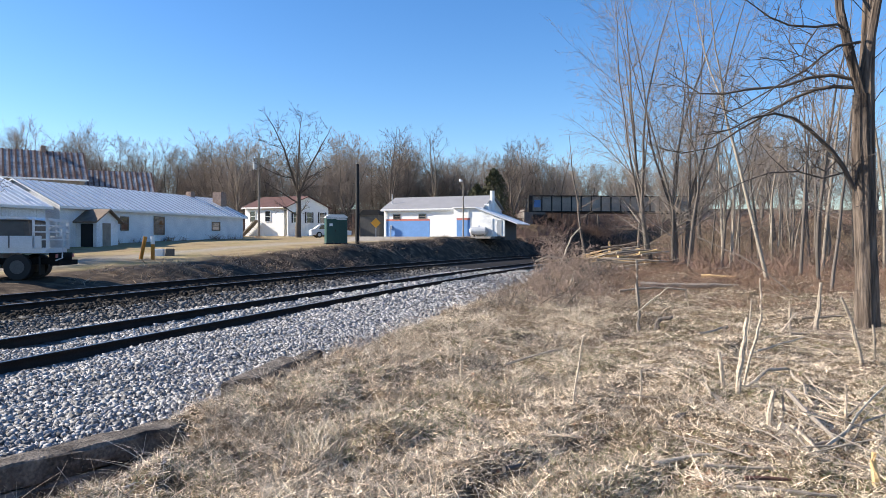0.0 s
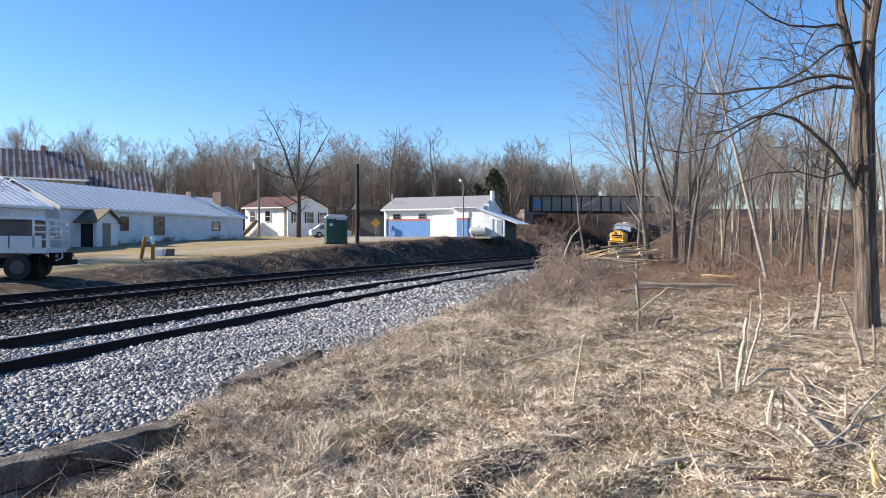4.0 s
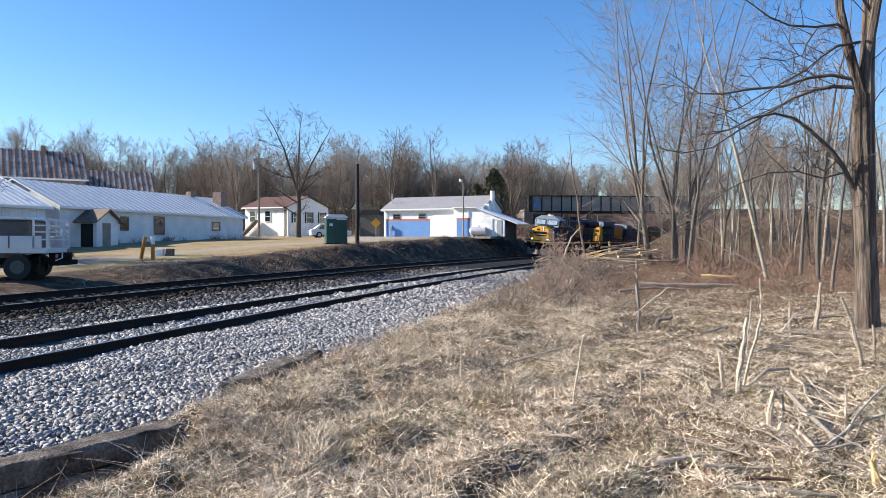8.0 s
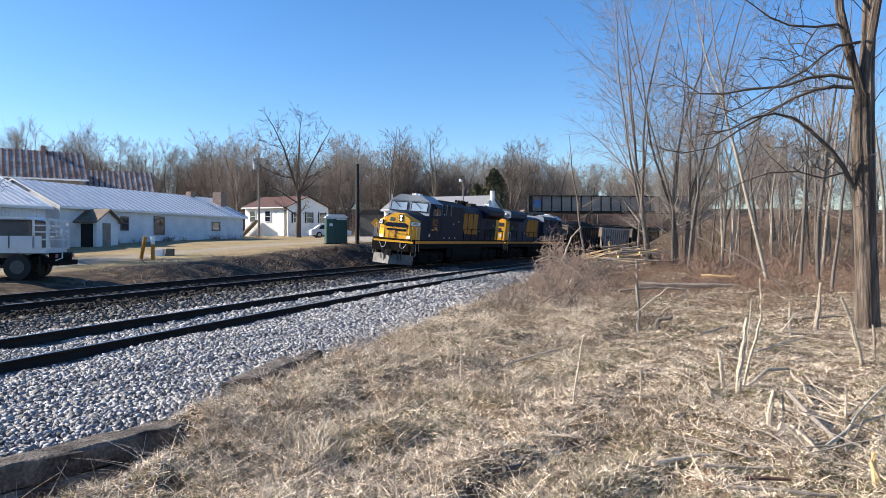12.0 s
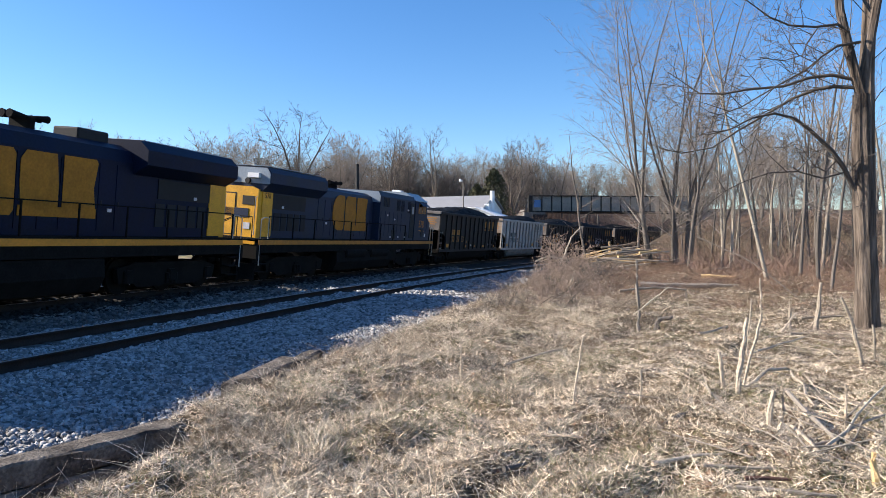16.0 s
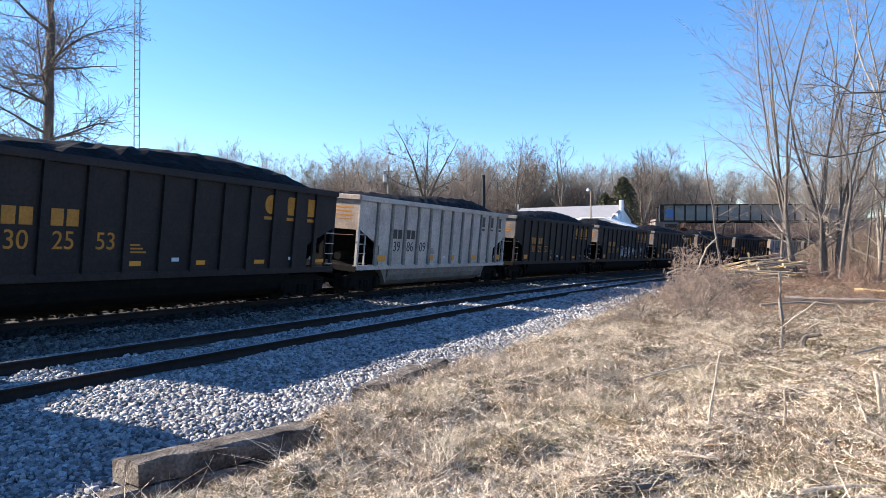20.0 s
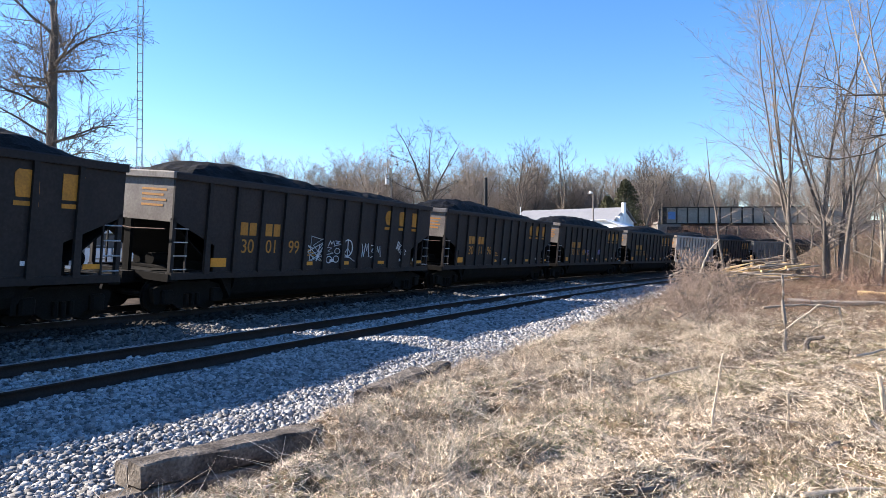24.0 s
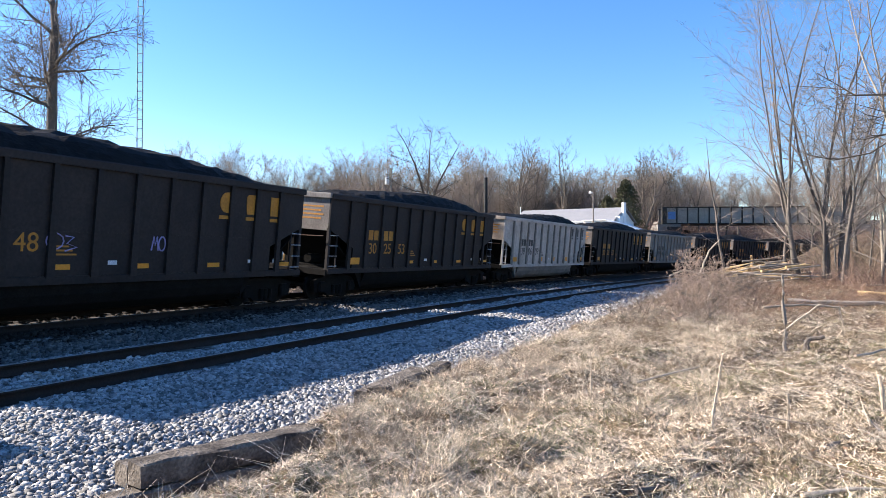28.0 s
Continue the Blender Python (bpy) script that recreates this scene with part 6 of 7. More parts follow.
def limb(rng, p, d, L, r, level, out, twig, up, wander, gap, ang, ratio, bare=0.2):
    """A tapering limb with side branches set round it in a spiral, shorter towards its tip; rows of (p0, p1, r0, r1, level)."""
    n = 2 if level == 0 else max(3, min(12, int(L / 0.75)))
    step = L / n
    p, d = np.array(p, float), np.array(d, float)
    d /= np.linalg.norm(d)
    roll = rng.uniform(0, 6.28)
    for i in range(n):
        d = d + rng.normal(0, wander, 3)
        d[2] += up
        d /= np.linalg.norm(d)
        q = p + d * step
        r1, r2 = max(r * (1 - 0.9 * i / n), twig), max(r * (1 - 0.9 * (i + 1) / n), twig)
        out.append((*p, *q, r1, r2, level))
        u = (i + 1) / n
        if level > 0 and u > bare:
            a = np.cross(d, (0.3, 0.1, 1.0) if abs(d[2]) < 0.9 else (1.0, 0.2, 0.0))
            a /= np.linalg.norm(a)
            b = np.cross(d, a)
            for _ in range(rng.poisson(step / gap)):
                roll += 2.4 + rng.normal(0, 0.4)
                g = math.radians(ang * rng.uniform(0.7, 1.25))
                nd = d * math.cos(g) + (a * math.cos(roll) + b * math.sin(roll)) * math.sin(g)
                limb(rng, p + d * step * rng.random(), nd, L * ratio * (1.1 - 0.62 * u) * rng.uniform(0.65, 1.2), max(r2 * rng.uniform(0.4, 0.6), twig), level - 1, out, twig, up, wander * 1.25, gap * 0.62, ang, ratio)
        p = q


def winter_tree(height, r, seed, label, mat, fork=0.35, leaders=3, part_deg=18, levels=3, twig=0.012, up=0.05, wander=0.06, gap=0.8, ang=42, ratio=0.42, lean=(0.0, 0.0), low=0.25, side=1, m=None, group="", twig_mat=None):
    """A leafless tree: a trunk that parts into leaders, spiralling limbs and a crown of fine twigs."""
    rng = np.random.default_rng(seed)
    out, p, d = [], np.array([0, 0, -0.4]), np.array([lean[0], lean[1], 1.0])
    d /= np.linalg.norm(d)
    n = 8
    step = (height * fork + 0.4) / n
    trunk = []
    for i in range(n):
        d = d + rng.normal(0, 0.025, 3)
        d /= np.linalg.norm(d)
        q = p + d * step
        trunk.append((*p, *q, r * (1.35 if i == 0 else 1 - 0.3 * i / n), r * (1 - 0.3 * (i + 1) / n), 9))
        p = q
        if (i + 1) / n * fork > low:
            for _ in range(side):
                g, a = math.radians(ang * 1.3), rng.uniform(0, 6.28)
                limb(rng, p - d * step * rng.random(), d * math.cos(g) + np.array([math.cos(a), math.sin(a), 0]) * math.sin(g), height * rng.uniform(0.17, 0.32), r * 0.3, levels - 1, out, twig, up, wander, gap * 0.62, ang, ratio)
    start = rng.uniform(0, 6.28)
    for k in range(leaders):
        g, a = math.radians(part_deg * rng.uniform(0.6, 1.3)) * (leaders > 1), start + 6.28 * k / leaders + rng.uniform(-0.4, 0.4)
        limb(rng, p, d * math.cos(g) + np.array([math.cos(a), math.sin(a), 0]) * math.sin(g), height * (1 - fork) * rng.uniform(0.82, 1.05), r * (0.66 if leaders == 1 else 0.5), levels, out, twig, up, wander, gap, ang, ratio, 0.05)
    S = np.array(out)
    t = thing("tree", label, "tree", m, group)
    part("trunk", tubes_mesh("trunk", np.concatenate([np.array(trunk), S[S[:, 8] == levels]]), 8, mat), None, t)
    part("crown", tubes_mesh("crown", S[S[:, 8] < levels], 3, twig_mat or M_TWIG), None, t)
    return t


FAR_LABEL = "bare grey-brown winter tree in the far woods"
protos = [winter_tree(19 + 0.8 * i, 0.24 + 0.02 * i, 30 + i, FAR_LABEL, M_BARKDARK if i % 2 else M_BARK, fork=(0.3, 0.2, 0.42, 0.25, 0.35, 0.15)[i], leaders=(3, 4, 2, 3, 4, 3)[i], part_deg=(18, 24, 16, 25, 20, 18)[i], levels=2, twig=0.02, up=0.05, wander=0.075, gap=0.45, ang=44, ratio=0.42, group="woods") for i in range(6)]
place_rng = random.Random(11)
spots = []
for i in range(230):
    y = place_rng.uniform(112, 185)
    spots.append((place_rng.uniform(-0.72, 0.20) * y, y))
for i in range(16):
    y = place_rng.uniform(60, 120)
    spots.append((place_rng.uniform(0.30, 0.66) * y, y))
for i in range(55):
    y = place_rng.uniform(150, 235)
    spots.append((place_rng.uniform(0.06, 0.5) * y, y))
for i, (x, y) in enumerate(spots):
    if abs(y - 121) < 8 and x > -8:
        y += 16
    if x > 0 and 7 < math.degrees(math.atan2(x, y)) < 14 and y < 125:
        continue
    if abs(track_space([x], [y])[1][0]) < 8:
        continue
    k = place_rng.uniform(0.64, 0.84) * (0.85 if y < 110 else 1.0 if y < 140 else 0.84)
    m = pose(x, y, land_z(x, y) - 0.1, 0, 0, place_rng.uniform(0, 360)) @ Matrix.Diagonal((k, k, k, 1))
    if i < len(protos):
        protos[i].matrix_basis = m
    else:
        c = copy_thing(protos[i % len(protos)], pose(0, 0, 0))
        c.matrix_basis = m

# lone tree in the yard, tree behind the mast, trees among the sheds
winter_tree(15.2, 0.36, 101, "large spreading bare tree in the yard", M_BARKDARK, fork=0.3, leaders=3, part_deg=24, levels=3, twig=0.014, up=0.03, wander=0.08, gap=0.85, ang=48, ratio=0.5, low=0.18, twig_mat=M_DARKTWIG, m=pose(-16.6, 82, land_z(-16.6, 82)))
winter_tree(23.0, 0.36, 102, "tall bare tree beside the mast", M_BARKDARK, fork=0.62, leaders=1, levels=3, twig=0.012, up=0.0, wander=0.13, gap=0.6, ang=56, ratio=0.58, low=0.1, side=4, twig_mat=M_DARKTWIG, lean=(0.09, 0), m=pose(-31.9, 38.5, land_z(-31.9, 38.5)))
winter_tree(17.0, 0.30, 103, "bare forked tree behind the garage", M_BARK, fork=0.22, leaders=3, part_deg=17, levels=3, twig=0.014, gap=0.85, ang=44, ratio=0.46, twig_mat=M_DARKTWIG, m=pose(-7.6, 103, land_z(-7.6, 103)))
winter_tree(16.0, 0.28, 104, "bare forked tree behind the garage", M_BARK, fork=0.3, leaders=2, part_deg=15, levels=3, twig=0.014, gap=0.85, ang=44, ratio=0.46, twig_mat=M_DARKTWIG, m=pose(-1.5, 107, land_z(-1.5, 107)))
winter_tree(15.0, 0.26, 105, "bare tree beside the cedar", M_BARK, fork=0.2, leaders=4, part_deg=18, levels=3, twig=0.014, gap=0.85, ang=44, ratio=0.46, twig_mat=M_DARKTWIG, m=pose(11.0, 112, land_z(11.0, 112)))
# trees at the edge of the clearing
for x, y, h, r, lx, sd in ((11.3, 39.0, 17, 0.16, -0.16, 201), (11.6, 39.3, 15, 0.13, -0.26, 206), (12.4, 38.5, 15, 0.11, -0.06, 202), (12.9, 39.2, 16.5, 0.16, -0.12, 203), (13.3, 39.0, 17, 0.15, 0.0, 207), (13.6, 39.4, 15.5, 0.12, 0.06, 204), (14.4, 37.0, 12, 0.09, 0.1, 205)):
    winter_tree(h, r, sd, "slender bare tree at the edge of the clearing", M_BARK, fork=0.2, leaders=2, part_deg=12, levels=3, twig=0.0046, up=0.035, wander=0.06, gap=0.95, ang=46, ratio=0.5, low=0.12, twig_mat=M_PALETWIG, lean=(lx, 0), m=pose(x, y, land_z(x, y)), group="trees at the clearing")
for x, y, h, r, lx, sd in ((12.8, 28.0, 14, 0.085, -0.20, 211), (14.2, 27.0, 12, 0.08, -0.04, 212), (15.0, 30.0, 11, 0.08, 0.02, 213), (17.5, 33.0, 12, 0.09, 0.03, 214), (19.0, 36.0, 12, 0.09, -0.05, 215), (12.5, 46.0, 12, 0.10, 0.04, 216), (21.0, 34.0, 13, 0.09, 0.04, 217), (12.2, 22.5, 9, 0.06, 0.06, 218), (23.5, 44.0, 14, 0.11, 0.0, 219), (18.5, 47.0, 14, 0.11, -0.05, 220), (26.0, 50.0, 14, 0.12, 0.02, 221), (9.2, 46.0, 9, 0.09, -0.08, 222)):
    winter_tree(h, r, sd, "thin leaning bare tree" if abs(lx) > 0.1 else "thin straight bare tree", M_SAPLING if sd % 3 == 1 else M_BARK, fork=0.45, leaders=1 + sd % 2, part_deg=12, levels=2, twig=0.005, up=0.04, wander=0.08, gap=0.55, ang=50, ratio=0.44, low=0.25, lean=(lx, 0), m=pose(x, y, land_z(x, y)), group="trees at the clearing")

saplings = [winter_tree(8.5 + 0.7 * i, 0.06 + 0.008 * i, 300 + i, "pale slender bare sapling in the thicket", M_SAPLING if i % 2 else M_BARK, fork=0.4, leaders=1 + i % 3, part_deg=14, levels=2, twig=0.0055, up=0.04, wander=0.09, gap=0.6, ang=50, ratio=0.46, low=0.2, lean=(0.05 * (i - 2), 0), group="saplings in the thicket") for i in range(5)]
for i in range(38):
    az, y = math.radians(place_rng.uniform(17.5, 36)), place_rng.uniform(36, 66)
    m = pose(y * math.tan(az), y, land_z(y * math.tan(az), y) - 0.1, 0, 0, place_rng.uniform(0, 360))
    if i < 5:
        saplings[i].matrix_basis = m
    else:
        copy_thing(saplings[i % 5], m)


def big_tree():
    """Near tree with two upright stems and long low limbs reaching out over the clearing."""
    t = thing("tree", "rough-barked forked tree with long low limbs", "tree", pose(8.25, 13.9, land_z(8.25, 13.9)))
    rng = np.random.default_rng(5)
    stems_, trunk, limbs, crown = [], [], [], []

    def run(points, r0, r1, into, twigs=0, length=1.0):
        if into is trunk:
            stems_.append((points, r0, r1))
        for i in range(len(points) - 1):
            a, b = i / (len(points) - 1), (i + 1) / (len(points) - 1)
            into.append((*points[i], *points[i + 1], r0 + (r1 - r0) * a, r0 + (r1 - r0) * b, 0))
            p0, p1 = np.array(points[i]), np.array(points[i + 1])
            for _ in range(twigs):
                f = rng.random()
                side = rng.normal(0, 1, 3)
                side[2] += 0.3
                out = []
                grow(rng, p0 + (p1 - p0) * f, side / np.linalg.norm(side) * 0.7 + (p1 - p0) / np.linalg.norm(p1 - p0) * 0.6, length * rng.uniform(0.4, 1.3), 0.011, 2, out, 0.0035, 0.03, 0.22, 1.7, 0.6)
                crown.extend(out)

    run([(0.05, 0, -0.3), (0.02, 0, 0.25), (0.0, 0, 1.2), (-0.06, 0, 2.4), (-0.12, 0, 3.6), (-0.13, 0, 4.55)], 0.23, 0.145, trunk)
    run([(-0.13, 0, 4.55), (-0.32, 0, 5.2), (-0.5, 0.1, 6.2), (-0.62, 0.1, 7.4), (-0.7, 0.2, 9.5)], 0.105, 0.05, trunk, 1, 1.2)
    run([(-0.13, 0, 4.55), (-0.02, 0, 5.3), (0.12, -0.1, 6.4), (0.2, -0.1, 8.2), (0.2, -0.1, 10)], 0.10, 0.05, trunk, 1, 1.2)
    run([(0.34, 0.5, -0.3), (0.30, 0.5, 1.5), (0.24, 0.45, 3.3), (0.2, 0.4, 5.0), (0.28, 0.4, 7.0), (0.3, 0.4, 10)], 0.19, 0.1, trunk, 1, 1.2)
    run([(-0.38, -0.0, 5.75), (-0.65, -0.1, 5.88), (-1.14, -0.2, 5.8), (-1.68, -0.3, 5.8), (-2.1, -0.4, 5.92), (-2.59, -0.5, 6.21), (-3.03, -0.6, 6.47)], 0.032, 0.007, limbs, 2, 0.7)
    run([(-0.98, -0.0, 5.85), (-1.3, -0.2, 5.48), (-1.48, -0.4, 5.21), (-1.93, -0.6, 5.05), (-2.49, -0.8, 5.07)], 0.014, 0.007, limbs, 1, 0.7)
    run([(-0.16, -0.0, 5.57), (-0.67, -0.13, 5.46), (-1.01, -0.27, 5.24), (-1.4, -0.4, 4.94), (-1.95, -0.53, 4.64), (-2.74, -0.67, 4.18), (-3.3, -0.8, 3.97)], 0.03, 0.007, limbs, 2, 0.7)
    run([(-0.24, 0.0, 4.84), (-0.67, 0.07, 4.95), (-1.07, 0.15, 4.91), (-1.53, 0.22, 4.76), (-2.23, 0.3, 4.71), (-2.65, 0.38, 4.64), (-3.11, 0.45, 4.66), (-3.33, 0.53, 4.85), (-3.71, 0.6, 5.13)], 0.04, 0.008, limbs, 2, 0.7)
    run([(-0.24, 0.0, 4.69), (-0.62, 0.15, 4.74), (-0.88, 0.3, 4.71), (-1.26, 0.45, 4.56), (-1.53, 0.6, 4.38), (-2.27, 0.75, 3.93), (-2.68, 0.9, 3.64), (-3.27, 1.05, 3.54), (-3.7, 1.2, 3.68)], 0.04, 0.008, limbs, 2, 0.7)
    run([(-0.27, -0.0, 2.73), (-0.52, -0.06, 3.16), (-0.77, -0.12, 3.46), (-1.24, -0.19, 3.85), (-1.54, -0.25, 4.04), (-1.95, -0.31, 4.13), (-2.41, -0.38, 4.03), (-2.86, -0.44, 3.8), (-3.31, -0.5, 3.69)], 0.052, 0.010, limbs, 2, 0.7)
    run([(-0.38, -0.0, 3.06), (-0.98, -0.2, 2.91), (-1.56, -0.4, 3.02), (-2.19, -0.6, 2.97), (-2.69, -0.8, 2.81), (-3.29, -1.0, 2.55)], 0.02, 0.007, limbs, 2, 0.7)
    run([(-0.6, -0.0, 3.28), (-0.92, -0.2, 3.04), (-1.24, -0.4, 3.12), (-1.56, -0.6, 3.4)], 0.016, 0.007, limbs, 1, 0.7)
    run([(0.06, 0.0, 6.14), (-0.26, 0.2, 6.87), (-0.83, 0.4, 7.51)], 0.03, 0.007, limbs, 2, 0.7)
    sh, k = Shape(), 28
    for line, r0, r1 in stems_:
        fine = []
        for a, b in zip(line, line[1:]):
            fine += [Vector(a).lerp(Vector(b), j / 8) for j in range(8)]
        fine.append(Vector(line[-1]))
        vs, fs, n = [], [], len(fine)
        for i, c in enumerate(fine):
            rr = r0 + (r1 - r0) * i / (n - 1)
            for j in range(k):
                a = 2 * math.pi * j / k
                f = 1 + 0.07 * math.sin(5 * a + c.z * 0.5) + 0.05 * math.sin(9 * a - c.z * 0.8) + 0.05 * noise.noise(Vector((math.cos(a) * 3, math.sin(a) * 3, c.z * 1.4)))
                vs.append((c.x + rr * f * math.cos(a), c.y + rr * f * math.sin(a), c.z))
        for i in range(n - 1):
            fs += [(i * k + j, i * k + (j + 1) % k, i * k + k + (j + 1) % k, i * k + k + j) for j in range(k)]
        sh.add(vs, fs)
    part("trunk", sh, M_BIGBARK, t)
    part("crown", tubes_mesh("crown", limbs + crown, 5, M_DARKTWIG), None, t)


big_tree()


def evergreen(x, y, h, w, seed):
    rng = np.random.default_rng(seed)
    t = thing("cedar", "dark green cedar beside the bridge", "tree", pose(x, y, land_z(x, y)))
    part("trunk", Shape().tube((0, 0, -0.2), (0, 0, h * 0.9), 0.22, 0.05, 8), M_BARKDARK, t)
    n = 5200
    z = h * (0.08 + 0.92 * rng.random(n) ** 0.85)
    a = rng.uniform(0, 2 * math.pi, n)
    rad = w * (1 - z / h) ** 0.6 * (0.45 + 0.6 * rng.random(n)) * (1 + 0.25 * np.sin(a * 3 + z))
    P = np.stack([rad * np.cos(a), rad * np.sin(a), z], -1)
    V = (P[:, None] + rng.normal(0, 0.13, (n, 3, 3))).reshape(-1, 3)
    part("crown", big_mesh("crown", V, np.arange(3 * n).reshape(-1, 3), M_EVERGREEN), None, t)


evergreen(7.7, 108, 10.2, 3.6, 1)
evergreen(5.2, 111, 7.8, 3.0, 2)


def stems(name, label, pts, h, thick, mat, seed, bend=0.5, segs=3, category="brush", lean=0.35, lift=-0.02, droop=0.6):
    """Many thin curved stems from the ground, as one object; each stem a folded ribbon of two sides."""
    rng = np.random.default_rng(seed)
    n = len(pts)
    z = land(pts[:, 0], pts[:, 1])
    base = np.stack([pts[:, 0], pts[:, 1], z + lift * rng.uniform(0.2, 1.0, n)], -1)
    hh = h * rng.uniform(0.4, 1.15, n)
    d = np.stack([rng.normal(0, lean, n), rng.normal(0, lean, n), np.ones(n)], -1)
    d /= np.linalg.norm(d, axis=1, keepdims=True)
    cur = np.stack([rng.normal(0, bend, n), rng.normal(0, bend, n), -np.abs(rng.normal(0, bend * droop, n))], -1)
    side = np.stack([rng.normal(0, 1, n), rng.normal(0, 1, n), rng.normal(0, 0.3, n)], -1)
    side -= d * (side * d).sum(1, keepdims=True)
    side /= np.linalg.norm(side, axis=1, keepdims=True)
    th = thick * rng.uniform(0.6, 1.4, n)
    V, k = [], segs + 1
    for i in range(k):
        u = i / segs
        c = base + d * (hh * u)[:, None] + cur * (hh * u * u * 0.6)[:, None]
        w = (th * (1 - 0.75 * u))[:, None]
        V += [c - side * w, c + side * w]
    V = np.stack(V, 1).reshape(-1, 3)
    b = (np.arange(n) * 2 * k)[:, None]
    q = np.array([[2 * i, 2 * i + 1, 2 * i + 3, 2 * i + 2] for i in range(segs)])
    F = (b[:, :, None] + q[None]).reshape(-1, 4)
    ob = new(name, big_mesh(name, V, F, mat))
    return tagged(ob, label, category, kind="stuff")


def scatter(n, seed, x0, x1, y0, y1, keep, thin=False):
    """Random places in plan that pass a test; thin: fewer with distance from the middle of the clearing."""
    rng = np.random.default_rng(seed)
    x, y = rng.uniform(x0, x1, n), rng.uniform(y0, y1, n)
    if thin:
        r = np.hypot(x, y)
        near = (r > 3.2) & (rng.random(n) < np.clip(6.5 / r, 0, 1) ** 1.6) & (np.abs(np.degrees(np.arctan2(x, y))) < 46)
        x, y = x[near], y[near]
    s, off = track_space(x, y)
    ok = keep(x, y, s, off, rng)
    return np.stack([x[ok], y[ok]], -1)


# ---- ballast stones ----
def stones(name, label, s0, s1, o0, o1, n, size, bed, mat, seed, fall=16.0):
    """Loose broken stones lying on a bed, thinning out with distance."""
    rng = np.random.default_rng(seed)
    s, o = rng.uniform(s0, s1, n), rng.uniform(o0, o1, n)
    x, y, _ = on_track(s, o)
    far = np.hypot(x, y)
    ok = (rng.random(n) < np.clip(fall / far, 0, 1) ** 2) & (y > 0.5)
    for mid in (0.0, NEAR_OFF):
        for side in (-0.755, 0.755):
            ok &= np.abs(o - mid - side - 0.06) > 0.18
    s, o, x, y, far = s[ok], o[ok], x[ok], y[ok], far[ok]
    n = len(s)
    z = np.interp(o, *bed) + lumps(x, y, 0.7, 0.012) + rng.uniform(-0.012, 0.02, n) + lumps(x, y, 1.9, 0.02, 3.0)
    r = size * rng.uniform(0.6, 1.35, n) * np.clip(far / 14, 1, 2.2)
    cube = np.array([(x_, y_, z_) for z_ in (-1, 1) for x_, y_ in ((-1, -1), (1, -1), (1, 1), (-1, 1))], float) * 0.62
    quad = np.array([(3, 2, 1, 0), (4, 5, 6, 7), (0, 1, 5, 4), (1, 2, 6, 5), (2, 3, 7, 6), (3, 0, 4, 7)])
    V = (cube[None] + rng.uniform(-0.3, 0.3, (n, 8, 3))) * (rng.uniform(0.7, 1.3, (n, 1, 3)) * r[:, None, None])
    a = rng.uniform(0, 2 * math.pi, n)
    c, d = np.cos(a)[:, None], np.sin(a)[:, None]
    b = rng.uniform(-1.6, 1.6, n)
    cb, db = np.cos(b)[:, None], np.sin(b)[:, None]
    X, Y, Z = V[..., 0], V[..., 1] * cb - V[..., 2] * db, V[..., 1] * db + V[..., 2] * cb
    V = np.stack([X * c - Y * d, X * d + Y * c, Z], -1) + np.stack([x, y, z], -1)[:, None]
    F = (np.arange(n)[:, None, None] * 8 + quad[None]).reshape(-1, 4)
    return tagged(new(name, big_mesh(name, V.reshape(-1, 3), F, mat)), label, "ballast", kind="stuff")


stones("ballast_stones", "loose pale grey broken stones on the track shoulder", -1, 50, 3.9, 11.4, 270000, 0.036, NEAR_BED, M_STONE, 3, 15.0)
stones("dark_ballast_stones", "dusty dark stones round the far track, darkened further for the train's shade", -2, 50, -2.6, 2.6, 42000, 0.045, FAR_BED, M_STONE_DUSTSHADE, 4, 20.0)
stones("mixed_ballast_stones", "grey and dusty stones between the two tracks", -2, 50, 2.1, 4.1, 34000, 0.042, FAR_BED, M_STONE_MIXED, 5, 20.0)


# ---- old ties at the edge of the ballast ----
def old_tie(x0, y0, x1, y1, z_top, label, m_tilt=0.0, w=0.23, h=0.19, L=None):
    ln = L or math.hypot(x1 - x0, y1 - y0)
    sh = Shape()
    rng = random.Random(int(x0 * 100))
    n = 9
    ring = []
    for i in range(n):
        u = i / (n - 1) * ln
        j = lambda: rng.uniform(-0.012, 0.012)
        ring.append([(u, -w / 2 + j(), -h + j()), (u, w / 2 + j(), -h + j()), (u, w / 2 + j(), -0.02 + j()), (u, w / 2 - 0.025 + j(), 0.0 + j()), (u, -w / 2 + 0.025 + j(), 0.0 + j()), (u, -w / 2 + j(), -0.02 + j())])
    vs = [p for r in ring for p in r]
    fs = [tuple(range(5, -1, -1)), tuple(range(6 * (n - 1), 6 * n))]
    for i in range(n - 1):
        fs += [(6 * i + a, 6 * i + (a + 1) % 6, 6 * i + 6 + (a + 1) % 6, 6 * i + 6 + a) for a in range(6)]
    me = sh.add(vs, fs).mesh("old_tie", M_OLDTIE)
    ob = new("old_tie", me)
    ob.matrix_basis = facing(x0, y0, z_top, x1 - x0, y1 - y0) @ pose(0, 0, 0, m_tilt, 0, 0)
    return tagged(ob, label, "railway tie", "old ties")


